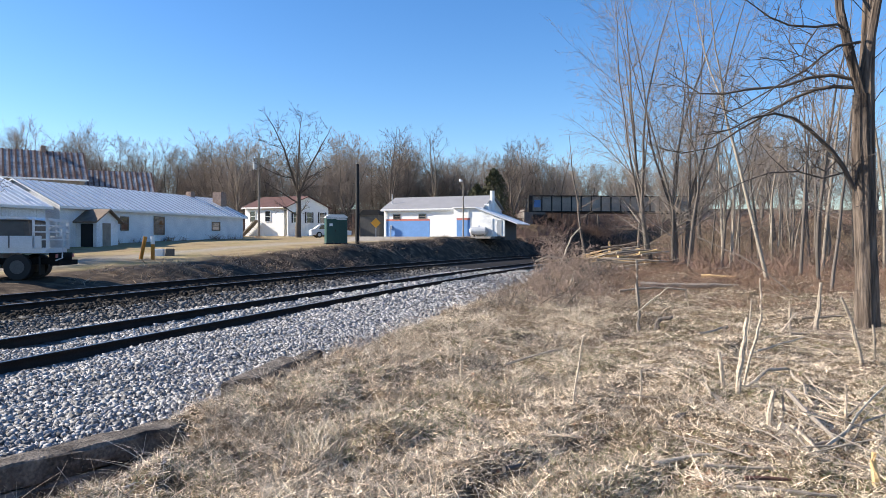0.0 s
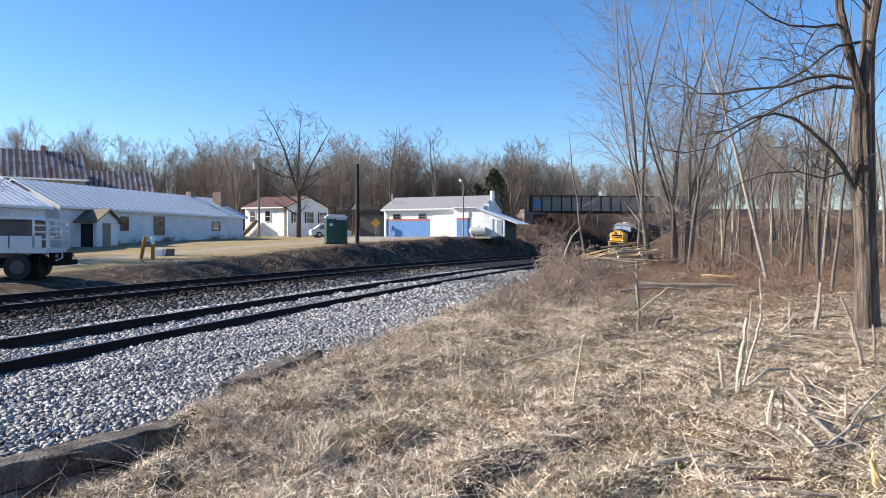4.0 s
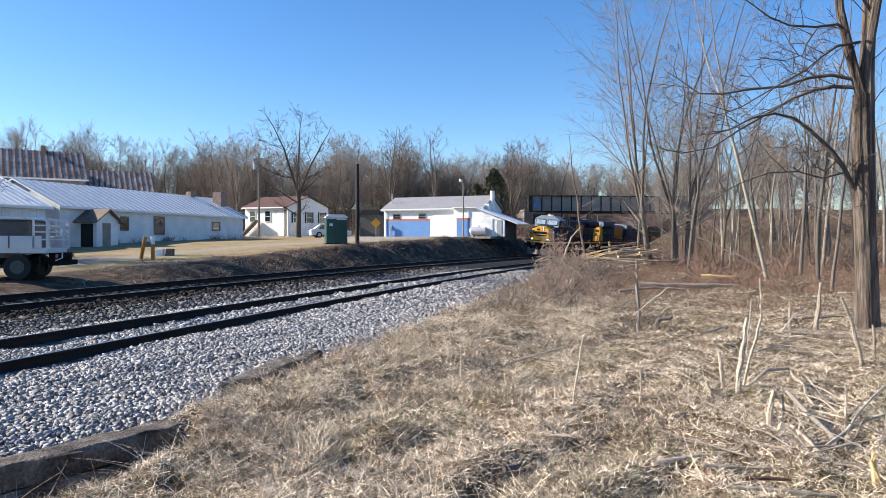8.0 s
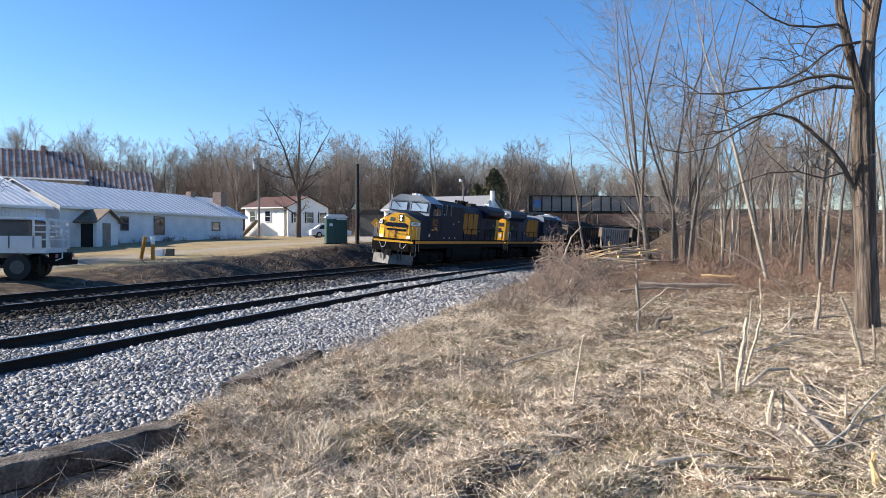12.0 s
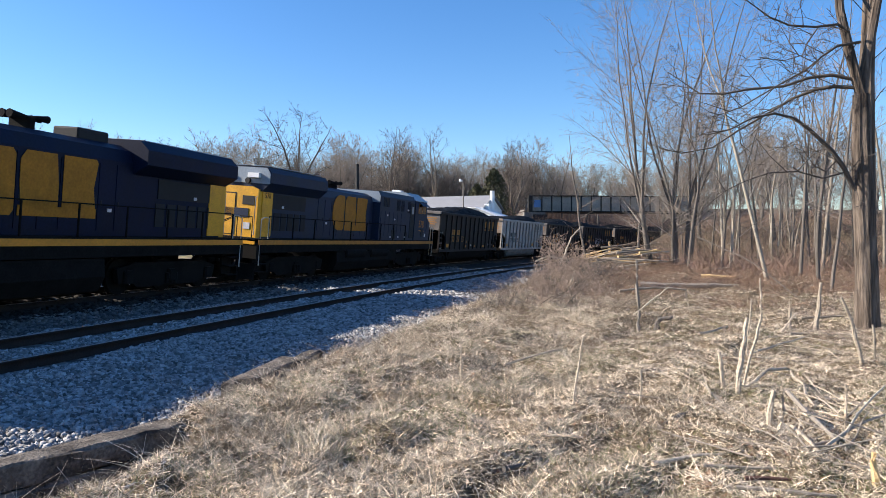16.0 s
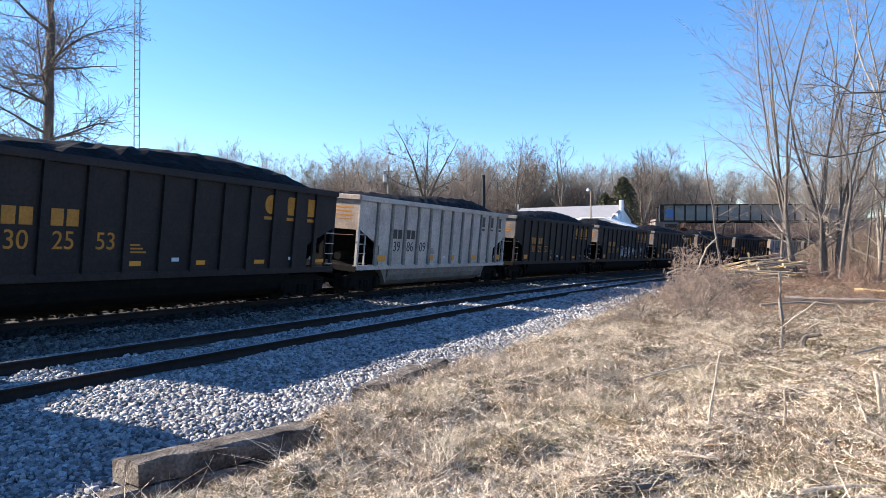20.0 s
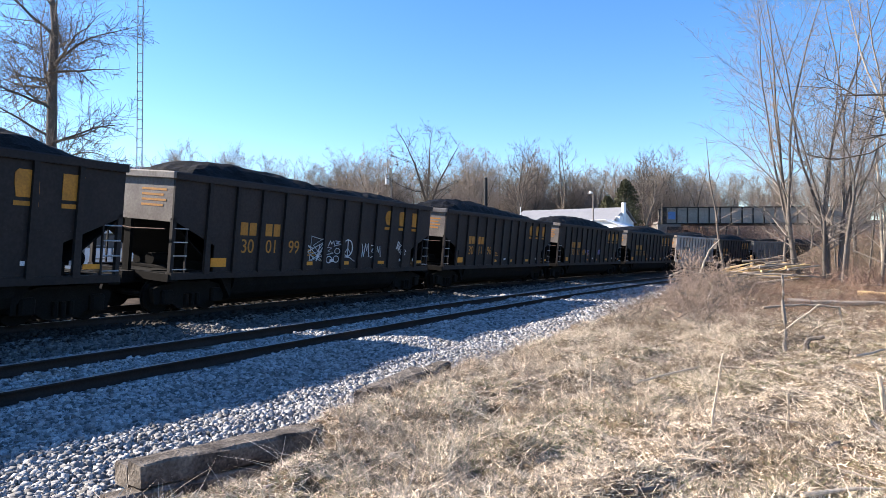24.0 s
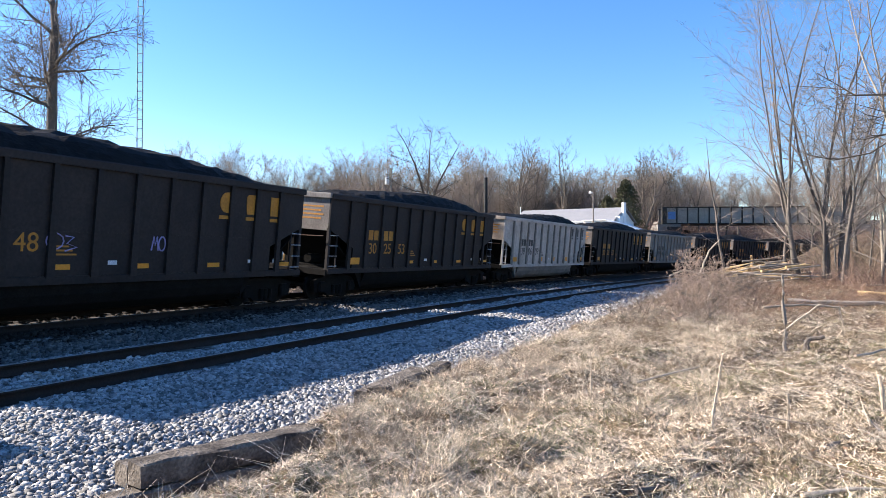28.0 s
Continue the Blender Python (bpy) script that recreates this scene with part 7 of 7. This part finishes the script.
old_tie(-3.39, 5.12, -2.42, 6.62, 0.05, "weathered squared timber tie holding back the ballast")
old_tie(-3.50, 4.93, -2.30, 6.80, -0.16, "weathered timber tie lying under another")
old_tie(-3.66, 5.34, -2.62, 6.95, -0.03, "notched weathered timber tie behind the stack")
old_tie(-2.56, 8.6, -2.30, 10.6, 0.0, "weathered grey timber tie in the stones", 3.0)
old_tie(-2.36, 8.45, -1.92, 10.7, 0.08, "weathered grey timber tie with a split end", -3.0)
old_tie(-2.06, 8.75, -1.62, 10.5, 0.0, "sunken grey timber tie in the grass", 2.0)
old_tie(-2.38, 8.6, -1.95, 10.4, -0.13, "timber tie lying beneath the others")


# ---- cut sticks, stakes and logs in the clearing ----
def stick(points, r, mat, label, name="stick", bow=0.02):
    sh = Shape()
    rng = random.Random(int(abs(points[0][0]) * 1000))
    pts = [Vector(p) for p in points]
    fine = []
    for a, b in zip(pts, pts[1:]):
        for i in range(4):
            q = a.lerp(b, i / 4)
            fine.append(q + Vector((rng.uniform(-1, 1), rng.uniform(-1, 1), rng.uniform(-0.5, 0.5))) * r * 0.35 + Vector((rng.uniform(-1, 1), rng.uniform(-1, 1), rng.uniform(-0.6, 0.6))) * bow * min((a - b).length, 1.5))
    fine.append(pts[-1])
    n = len(fine) - 1
    sh.run(fine, [r * (1.1 - 0.45 * i / n) * rng.uniform(0.88, 1.1) for i in range(n + 1)], 7)
    return tagged(new(name, sh.mesh(name, mat)), label, name.replace("_", " "))


stick([(3.78, 13.79, -0.1), (3.76, 13.79, 0.7), (3.74, 13.79, 1.37)], 0.038, M_GREYWOOD, "upright grey post in the clearing", "post")
stick([(1.27, 7.05, -0.05), (1.33, 7.05, 0.38), (1.39, 7.05, 0.78)], 0.012, M_BLEACHED, "thin leaning bleached stick", "stick")
stick([(2.09, 7.51, -0.05), (2.08, 7.51, 0.35)], 0.018, M_BLEACHED, "short cut stake in the straw", "stake")
stick([(3.13, 7.91, -0.05), (3.06, 7.91, 0.49)], 0.028, M_BLEACHED, "pale cut sapling stake", "stake")
stick([(3.14, 7.62, -0.05), (3.18, 7.62, 0.43), (3.25, 7.62, 0.9)], 0.033, M_BLEACHED, "tall pale cut sapling stake", "stake")
stick([(3.39, 8.15, -0.05), (3.56, 8.15, 0.54), (3.63, 8.15, 0.86), (3.62, 8.15, 1.3)], 0.016, M_BLEACHED, "tall crooked peeled sapling", "stick")
stick([(4.3, 10.09, -0.05), (4.36, 10.09, 0.9)], 0.014, M_BLEACHED, "thin cut sapling in the clearing", "stick")
stick([(2.95, 6.48, -0.05), (3.01, 6.48, 0.36)], 0.031, M_BLEACHED, "pale cut sprout of a stump", "stake")
stick([(2.84, 6.02, -0.05), (2.85, 6.02, 0.23)], 0.038, M_BLEACHED, "short pale cut stub in the straw", "stake")
stick([(3.09, 6.48, -0.05), (3.1, 6.48, 0.39)], 0.010, M_BLEACHED, "thin upright shoot in the straw", "stick")
stick([(6.72, 13.82, -0.05), (6.71, 13.82, 0.57)], 0.038, M_BLEACHED, "white splintered stub by the tree", "stake")
stick([(7.03, 13.47, -0.05), (7.13, 13.47, 0.95)], 0.043, M_BLEACHED, "white splintered sapling stub by the tree", "stake")
stick([(5.63, 9.56, -0.05), (5.5, 9.56, 0.57), (5.33, 9.56, 0.97)], 0.03, M_BLEACHED, "bent peeled sapling by the tree", "stick")
stick([(3.54, 6.27, -0.05), (3.54, 6.27, 0.46)], 0.015, M_BLEACHED, "thin pale shoot in the straw", "stick")
stick([(6.04, 9.93, -0.05), (5.98, 9.93, 0.56)], 0.024, M_BLEACHED, "cut sapling by the tree", "stake")
stick([(2.9, 4.76, -0.05), (2.88, 4.76, 0.3)], 0.026, M_CUTWOOD, "splintered yellow stump of a cut sapling", "stump")
stick([(2.94, 4.76, -0.05), (2.86, 4.76, 0.25)], 0.016, M_CUTWOOD, "splintered yellow sliver of wood", "stump")
stick([(10.1, 43.0, 0.4), (10.0, 43.0, 1.75)], 0.10, M_CUTWOOD, "splintered pale stump at the edge of the woods", "stump")
stick([(0.2, 8.16, -0.05), (0.21, 8.16, 0.34), (0.2, 8.16, 0.66)], 0.008, M_BLEACHED, "tall dry weed stalk", "weed")
stick([(1.56, 5.29, 0.07), (2.34, 5.61, 0.07)], 0.015, M_BLEACHED, "stick lying in the straw", "stick")
stick([(1.88, 5.2, 0.07), (2.62, 5.16, 0.07)], 0.014, M_BLEACHED, "pale stick lying in the straw", "stick")
stick([(3.4, 7.06, 0.22), (3.17, 5.58, 0.06)], 0.022, M_GREYWOOD, "grey branch lying in the brush", "branch")
stick([(1.96, 4.78, 0.06), (2.55, 4.61, 0.06)], 0.016, M_GREYWOOD, "grey stick lying in the straw", "stick")
stick([(3.32, 7.82, 0.1), (3.7, 8.1, 0.26), (4.08, 8.38, 0.22), (3.6, 6.9, 0.12)], 0.019, M_BLEACHED, "arched branch over the straw", "branch")
stick([(0.79, 9.41, 0.08), (1.69, 10.1, 0.2), (1.72, 9.9, 0.06)], 0.012, M_BLEACHED, "thin stick lying in the grass", "stick")
stick([(0.87, 6.04, 0.06), (1.18, 6.01, 0.06)], 0.012, M_BLEACHED, "pale stick on the straw", "stick")
stick([(6.66, 24.31, 0.25), (8.2, 24.0, 0.27), (9.85, 23.75, 0.25)], 0.11, M_GREYWOOD, "grey fallen log across the clearing", "log")
stick([(10.67, 29.38, 0.32), (11.86, 28.93, 0.3)], 0.09, M_CUTWOOD, "fresh split yellow log in the brush", "log")
stick([(8.35, 35.08, 0.32), (10.89, 36.6, 0.32)], 0.11, M_GREYWOOD, "old log at the edge of the woods", "log")
stick([(1.99, 6.34, 0.08), (2.44, 6.85, 0.1)], 0.03, M_BARKDARK, "dark rotten wood chunk", "branch")
stick([(0.45, 5.12, 0.06), (0.62, 5.29, 0.06)], 0.02, M_BARKDARK, "short dark stick on the straw", "stick")
stick([(4.56, 12.61, 0.1), (5.8, 13.92, 0.14)], 0.02, M_BLEACHED, "pale stick among the brush", "stick")
stick([(6.16, 12.63, 0.1), (7.08, 12.48, 0.1)], 0.025, M_BLEACHED, "pale stick by the stubs", "stick")
stick([(7.45, 14.79, 0.14), (8.4, 15.02, 0.16)], 0.029, M_BLEACHED, "pale branch by the tree", "branch")
stick([(2.92, 5.61, 0.1), (3.99, 6.41, 0.16)], 0.014, M_SAPLING, "pale branch in the brush pile", "branch")
stick([(2.99, 6.12, 0.14), (2.86, 5.17, 0.06)], 0.015, M_BLEACHED, "stick in the brush pile", "stick")
stick([(3.03, 5.57, 0.1), (4.36, 7.02, 0.3)], 0.013, M_BLEACHED, "long thin stick in the brush pile", "stick")
stick([(2.09, 7.21, 0.06), (2.08, 6.15, 0.06)], 0.011, M_BLEACHED, "thin pale twig on the straw", "stick")
stick([(2.1, 4.94, 0.07), (2.4, 4.9, 0.07)], 0.016, M_RUST, "reddish stripped stick on the straw", "stick")
stick([(4.68, 10.63, 0.1), (5.99, 11.89, 0.12)], 0.017, M_BLEACHED, "stick lying in the clearing", "stick")
stick([(7.3, 20.5, 1.9), (8.3, 19.0, 1.15), (9.1, 18.0, 0.2)], 0.016, M_BARK, "long fallen sapling leaning in the brush", "branch")
stick([(4.05, 13.6, -0.05), (4.1, 13.6, 0.22), (4.35, 13.5, 0.3)], 0.05, M_BARKDARK, "dark rotten stump in the clearing", "stump")
stick([(4.1, 15.5, 0.1), (4.9, 15.6, 0.72), (5.3, 15.6, 0.68), (5.4, 15.6, 0.15)], 0.016, M_BLEACHED, "bent pale sapling in the clearing", "stick")
stick([(6.1, 12.9, 0.08), (6.5, 13.1, 0.42)], 0.02, M_BLEACHED, "pale stick against the stubs", "stick")
stick([(9.0, 38.7, 0.35), (11.0, 41.0, 0.4)], 0.06, M_BLEACHED, "pale log in the cut brush", "log")
stick([(8.0, 37.0, 0.4), (10.5, 40.0, 0.55)], 0.05, M_BLEACHED, "stripped pole in the cut brush", "log")
stick([(8.6, 40.0, 0.5), (10.0, 41.5, 0.8)], 0.045, M_CUTWOOD, "split branch in the cut brush", "log")
stick([(5.16, 20.96, 0.3), (6.3, 21.3, 0.36), (7.33, 21.47, 0.28), (7.5, 21.0, 0.0)], 0.033, M_BLEACHED, "arched pale branch at the edge of the brush", "branch")
stick([(4.7, 26.5, 0.1), (4.9, 26.6, 0.6), (4.6, 26.6, 1.05), (3.9, 26.5, 1.2), (3.4, 26.3, 1.0)], 0.04, M_BLEACHED, "bent pale fallen branch in the bushes", "branch")
stick([(4.5, 27.0, 1.0), (4.9, 27.3, 1.9), (5.3, 27.5, 2.3)], 0.035, M_BLEACHED, "forked pale broken branch in the bushes", "branch")
rs = random.Random(21)
for i in range(105):
    x, y = (rs.uniform(2.2, 6.5), rs.uniform(4.6, 12.5)) if i < 60 else (rs.gauss(3.6, 0.6), rs.gauss(6.2, 0.8))
    a, ln = rs.uniform(0, math.pi), rs.uniform(0.25, 0.9)
    z = land_z(x, y) + 0.04
    stick([(x, y, z), (x + ln * math.cos(a), y + ln * math.sin(a), z + rs.uniform(0, 0.12) * (1 if i < 60 else 2))], rs.uniform(0.004, 0.010), (M_BLEACHED, M_BLEACHED, M_GREYWOOD, M_SAPLING)[i % 4], "thin broken stick in the straw")
for i in range(80):
    x, y = rs.gauss(9.5, 1.0), rs.gauss(40, 2.0)
    a, ln = rs.uniform(-0.6, 0.6), rs.uniform(0.5, 2.2)
    z = land_z(x, y) + rs.uniform(0.05, 0.75) * math.exp(-((x - 9.6) / 1.3) ** 2) + 0.05
    stick([(x, y, z), (x + ln * math.cos(a), y + ln * math.sin(a), z + rs.uniform(-0.1, 0.4))], rs.uniform(0.02, 0.06), (M_BLEACHED, M_CUTWOOD, M_GREYWOOD)[i % 3], "cut branch in the slash pile", "branch")


# ---- grass, straw, weeds and brush ----
def near_field(x, y, off):
    """The grassy side of the ballast's edge, but for the pit at the ties."""
    return (off + lumps(x, y, 1.3, 0.12) > 11.55) & (tie_hollow(x, y) < 0.3) & ~((x < -2.75) & (y < 6.1))


def rough(x, y):
    """How tangled the field is: 1 along the ballast and in the brush piles, 0 on the mown part."""
    s, off = track_space(x, y)
    band = smooth(11.3, 11.8, off) * (1 - smooth(13.4, 15.0, off + lumps(x, y, 1.9, 0.5)))
    return np.clip(np.maximum(band, 0.8 * np.exp(-(((x - 3.4) / 1.2) ** 2 + ((y - 6.4) / 1.5) ** 2))), 0, 1)


def open_ground(x, y, rng, least=0.3):
    """Keeps most of the dark hollows bare."""
    return rng.random(len(x)) < np.clip(1 - 3.2 * hollow(x, y), least, 1)


stems("straw_litter", "short curled straw and grass flecks matted on the ground", scatter(1300000, 1, -6, 13, 2.5, 22, lambda x, y, s, off, rng: near_field(x, y, off) & open_ground(x, y, rng), True), 0.078, 0.0030, M_STRAW, 1, 0.4, 1, "grass", lean=2.6, lift=0.03, droop=0.0)
stems("dark_litter", "short brown dead grass matted on the ground", scatter(800000, 41, -6, 13, 2.5, 26, lambda x, y, s, off, rng: near_field(x, y, off) & (lumps(x, y, 1.2, 1.0, 9.0) + rng.normal(0, 0.6, len(x)) > -0.1), True), 0.10, 0.0030, M_DEADGRASS, 41, 0.4, 1, "grass", lean=1.2, lift=0.02, droop=0.0)
stems("straw_tufts", "long bleached straw lying in tangles", scatter(110000, 2, -6, 13, 2.5, 24, lambda x, y, s, off, rng: near_field(x, y, off) & (rng.random(len(x)) < 0.04 + rough(x, y) * (lumps(x, y, 0.9, 1.0, 4.0) > -0.1)) & open_ground(x, y, rng, 0.3), True), 0.36, 0.0023, M_PALESTRAW, 2, 0.6, 3, "grass", lean=1.3, lift=0.02, droop=0.2)
stems("green_grass", "short green grass in patches", scatter(560000, 3, -5, 12, 2.5, 22, lambda x, y, s, off, rng: near_field(x, y, off) & (lumps(x, y, 1.7, 1.0, 1.0) + rng.normal(0, 0.3, len(x)) > 0.2), True), 0.10, 0.0022, M_GREENGRASS, 3, 0.5, 1, "grass", lean=0.6)


def clumps(n, seed, x0, x1, y0, y1, keep, per, radius):
    rng = np.random.default_rng(seed + 900)
    c = scatter(n, seed, x0, x1, y0, y1, keep)
    p = np.repeat(c, per, 0)
    return p + rng.normal(0, radius, p.shape)


stems("bunch_grass", "clumps of tall dry bunch grass", clumps(560, 4, -4, 9, 3.5, 22, lambda x, y, s, off, rng: (off > 11.7) & (off < 15.5) & (np.hypot(x, y) > 3.6) & (tie_hollow(x, y) < 0.1) & ~((x < -2.3) & (y < 6.6)), 80, 0.09), 0.34, 0.0021, M_STRAW, 4, 0.9, 3, "grass", lean=0.6)
stems("dead_bunch_grass", "clumps of brown dead grass among the straw", clumps(620, 44, -4, 9, 3.5, 24, lambda x, y, s, off, rng: (off > 11.8) & (off < 16.5) & (np.hypot(x, y) > 3.4) & (tie_hollow(x, y) < 0.1) & ~((x < -2.3) & (y < 6.6)), 70, 0.10), 0.26, 0.0024, M_DEADGRASS, 44, 0.8, 3, "grass", lean=0.6)
stems("edge_weeds", "dry weeds along the edge of the ballast", clumps(500, 5, -4, 9, 3.5, 40, lambda x, y, s, off, rng: (off > 11.35) & (off < 13.2) & (np.hypot(x, y) > 4.5) & (tie_hollow(x, y) < 0.1) & ~((x < -2.3) & (y < 7.0)), 40, 0.2), 0.42, 0.0045, M_DRYBRUSH, 5, 0.7, 3, "weeds", lean=0.8)
stems("trackside_bushes", "tangle of bare tan bushes beside the track", clumps(90, 6, 0, 9, 16, 40, lambda x, y, s, off, rng: (off > 11.5) & (off < 14.5 + 0.03 * y), 60, 0.6), 0.75, 0.006, M_BUSHTWIG, 6, 1.1, 4, "bushes", lean=0.9)
# Dark-coloured stems stand in for the shade within the bushes.
stems("dark_bush_stems", "dark stems that paint the shade inside the trackside bushes", clumps(60, 16, 0, 9, 16, 40, lambda x, y, s, off, rng: (off > 11.7) & (off < 14.2 + 0.03 * y), 70, 0.55), 1.0, 0.008, M_BARKDARK, 16, 0.7, 3, "bushes", lean=0.7)
stems("red_brush", "thicket of reddish bare brush under the trees", clumps(430, 7, 6, 60, 30, 85, lambda x, y, s, off, rng: (off > 15) & (np.degrees(np.arctan2(x, y)) > 13) & (np.degrees(np.arctan2(x, y)) < 42) & (y + 0.4 * x > 38), 60, 0.8), 1.7, 0.011, M_BRUSH, 7, 0.7, 4, "brush", lean=0.7)
stems("russet_brush", "low russet bare brush in the clearing", clumps(1500, 61, 4, 30, 17, 46, lambda x, y, s, off, rng: (off > 14.5) & (np.degrees(np.arctan2(x, y)) > 11.5) & (np.degrees(np.arctan2(x, y)) < 38) & (y + 0.25 * x > 22 + 4 * lumps(x, y, 3.0, 1.0)), 40, 0.4), 0.55, 0.005, M_RUSSET, 61, 0.8, 3, "brush", lean=0.9)
stems("grey_brush", "grey-brown bare undergrowth among the saplings", clumps(420, 17, 6, 60, 32, 85, lambda x, y, s, off, rng: (off > 15) & (np.degrees(np.arctan2(x, y)) > 14) & (np.degrees(np.arctan2(x, y)) < 42) & (y + 0.4 * x > 40), 45, 0.9), 2.6, 0.011, M_DEADGRASS, 17, 0.6, 4, "brush", lean=0.6)
stems("clearing_weeds", "low brown weeds in the clearing", clumps(1900, 8, 1, 24, 13, 42, lambda x, y, s, off, rng: (off > 12.5) & (np.degrees(np.arctan2(x, y)) < 36), 34, 0.35), 0.22, 0.007, M_DEADGRASS, 8, 0.9, 2, "weeds", lean=1.4)
stems("clearing_straw", "thin pale straw over the brown clearing", clumps(900, 18, 1, 24, 13, 42, lambda x, y, s, off, rng: (off > 12.5) & (np.degrees(np.arctan2(x, y)) < 36), 22, 0.4), 0.22, 0.006, M_STRAW, 18, 0.9, 2, "grass", lean=1.6)
stems("clearing_stalks", "wiry dead weed stalks in the clearing", clumps(620, 51, 0.5, 16, 11, 38, lambda x, y, s, off, rng: (off > 12.2) & (np.degrees(np.arctan2(x, y)) < 34), 14, 0.16), 0.34, 0.005, M_BUSHTWIG, 51, 0.8, 3, "weeds", lean=0.8)
stems("clearing_dark_clumps", "dark matted clumps in the clearing", clumps(420, 52, 0.5, 18, 9, 38, lambda x, y, s, off, rng: (off > 12.0) & (np.degrees(np.arctan2(x, y)) < 34), 26, 0.14), 0.20, 0.006, M_DARKTWIG, 52, 0.9, 2, "weeds", lean=1.2)
stems("bank_weeds", "brown weeds and vines on the railway bank", clumps(1500, 9, -16, 22, 28, 112, lambda x, y, s, off, rng: (off < -3.4) & (off > -8.0), 40, 0.35), 0.5, 0.011, M_DRYBRUSH, 9, 0.9, 2, "weeds", lean=1.0)
stems("cutting_brush", "bare brush on the slope by the bridge", clumps(420, 10, -2, 60, 92, 135, lambda x, y, s, off, rng: ((off < -4) | (off > 6)) & (np.abs(y - 115) > 2), 60, 0.9), 2.2, 0.02, M_BRUSH, 10, 0.6, 3, "brush", lean=0.5)
stems("far_brush", "grey-brown undergrowth of the far woods", clumps(1300, 11, -140, 70, 108, 190, lambda x, y, s, off, rng: (off < -6) | (off > 10), 40, 1.6), 3.6, 0.022, M_BRUSH, 11, 0.6, 3, "brush", lean=0.5)
stems("wall_weeds", "dark weeds along the foot of the long building", clumps(120, 12, -28.5, -19.5, 54, 78, lambda x, y, s, off, rng: np.abs((x + 27.3) - (y - 54) * 0.3) < 0.5, 60, 0.3), 0.7, 0.012, M_BRUSH, 12, 0.6, 2, "weeds", lean=0.5)
for x, y, h in ((2.4, 17.5, 1.2), (3.3, 19.5, 1.5), (2.9, 21.0, 1.4), (3.5, 23.5, 1.9), (4.6, 25.0, 1.7), (4.2, 28.5, 2.2), (5.6, 29.5, 1.8), (5.4, 33.0, 2.2), (6.8, 34.0, 1.8), (3.9, 21.8, 1.4), (4.0, 26.4, 1.9), (5.0, 31.0, 2.0), (4.7, 22.8, 1.3), (3.6, 17.0, 1.0)):
    bare_tree(h, 0.022, int(x * 100 + y), "bare tangled bush beside the track", M_DRYBRUSH, depth=4, twig=0.006, limb=0.7, twig_mat=M_BUSHTWIG, reach=1.05, trunk_part=0.0, spread=1.2, forks=1.5, up=0.03, tips=1, m=pose(x, y, land_z(x, y)), group="trackside bushes").name = "bush"


def flakes(name, label, pts, size, mat, seed, category, ratio=0.6, lift=0.012):
    """Small flat curled pieces lying loosely on the ground, two triangles each."""
    rng = np.random.default_rng(seed)
    n = len(pts)
    z = land(pts[:, 0], pts[:, 1]) + rng.uniform(0, lift * 2, n)
    a, L = rng.uniform(0, 2 * math.pi, n), size * rng.uniform(0.5, 1.5, n)
    u = np.stack([np.cos(a), np.sin(a), rng.uniform(-0.5, 0.5, n)], -1) * L[:, None]
    v = np.stack([-np.sin(a), np.cos(a), rng.uniform(-0.6, 0.6, n)], -1) * (L * ratio)[:, None]
    c = np.stack([pts[:, 0], pts[:, 1], z], -1)
    V = np.stack([c - u - v * 0.3, c - v, c + u + v * 0.3, c + v], 1).reshape(-1, 3)
    return tagged(new(name, big_mesh(name, V, np.arange(4 * n).reshape(-1, 4), mat)), label, category, kind="stuff")


flakes("leaf_litter", "brown fallen leaves and chips among the straw", scatter(120000, 31, -5, 13, 2.5, 26, lambda x, y, s, off, rng: near_field(x, y, off) & (lumps(x, y, 2.2, 1.0, 7.0) > -0.5), True), 0.022, M_LEAF, 31, "leaves")
flakes("wood_chips", "pale wood chips and broken twigs on the straw", scatter(30000, 32, -3, 13, 3, 26, lambda x, y, s, off, rng: near_field(x, y, off), True), 0.05, M_BLEACHED, 32, "wood chips", 0.09, 0.03)


motions()
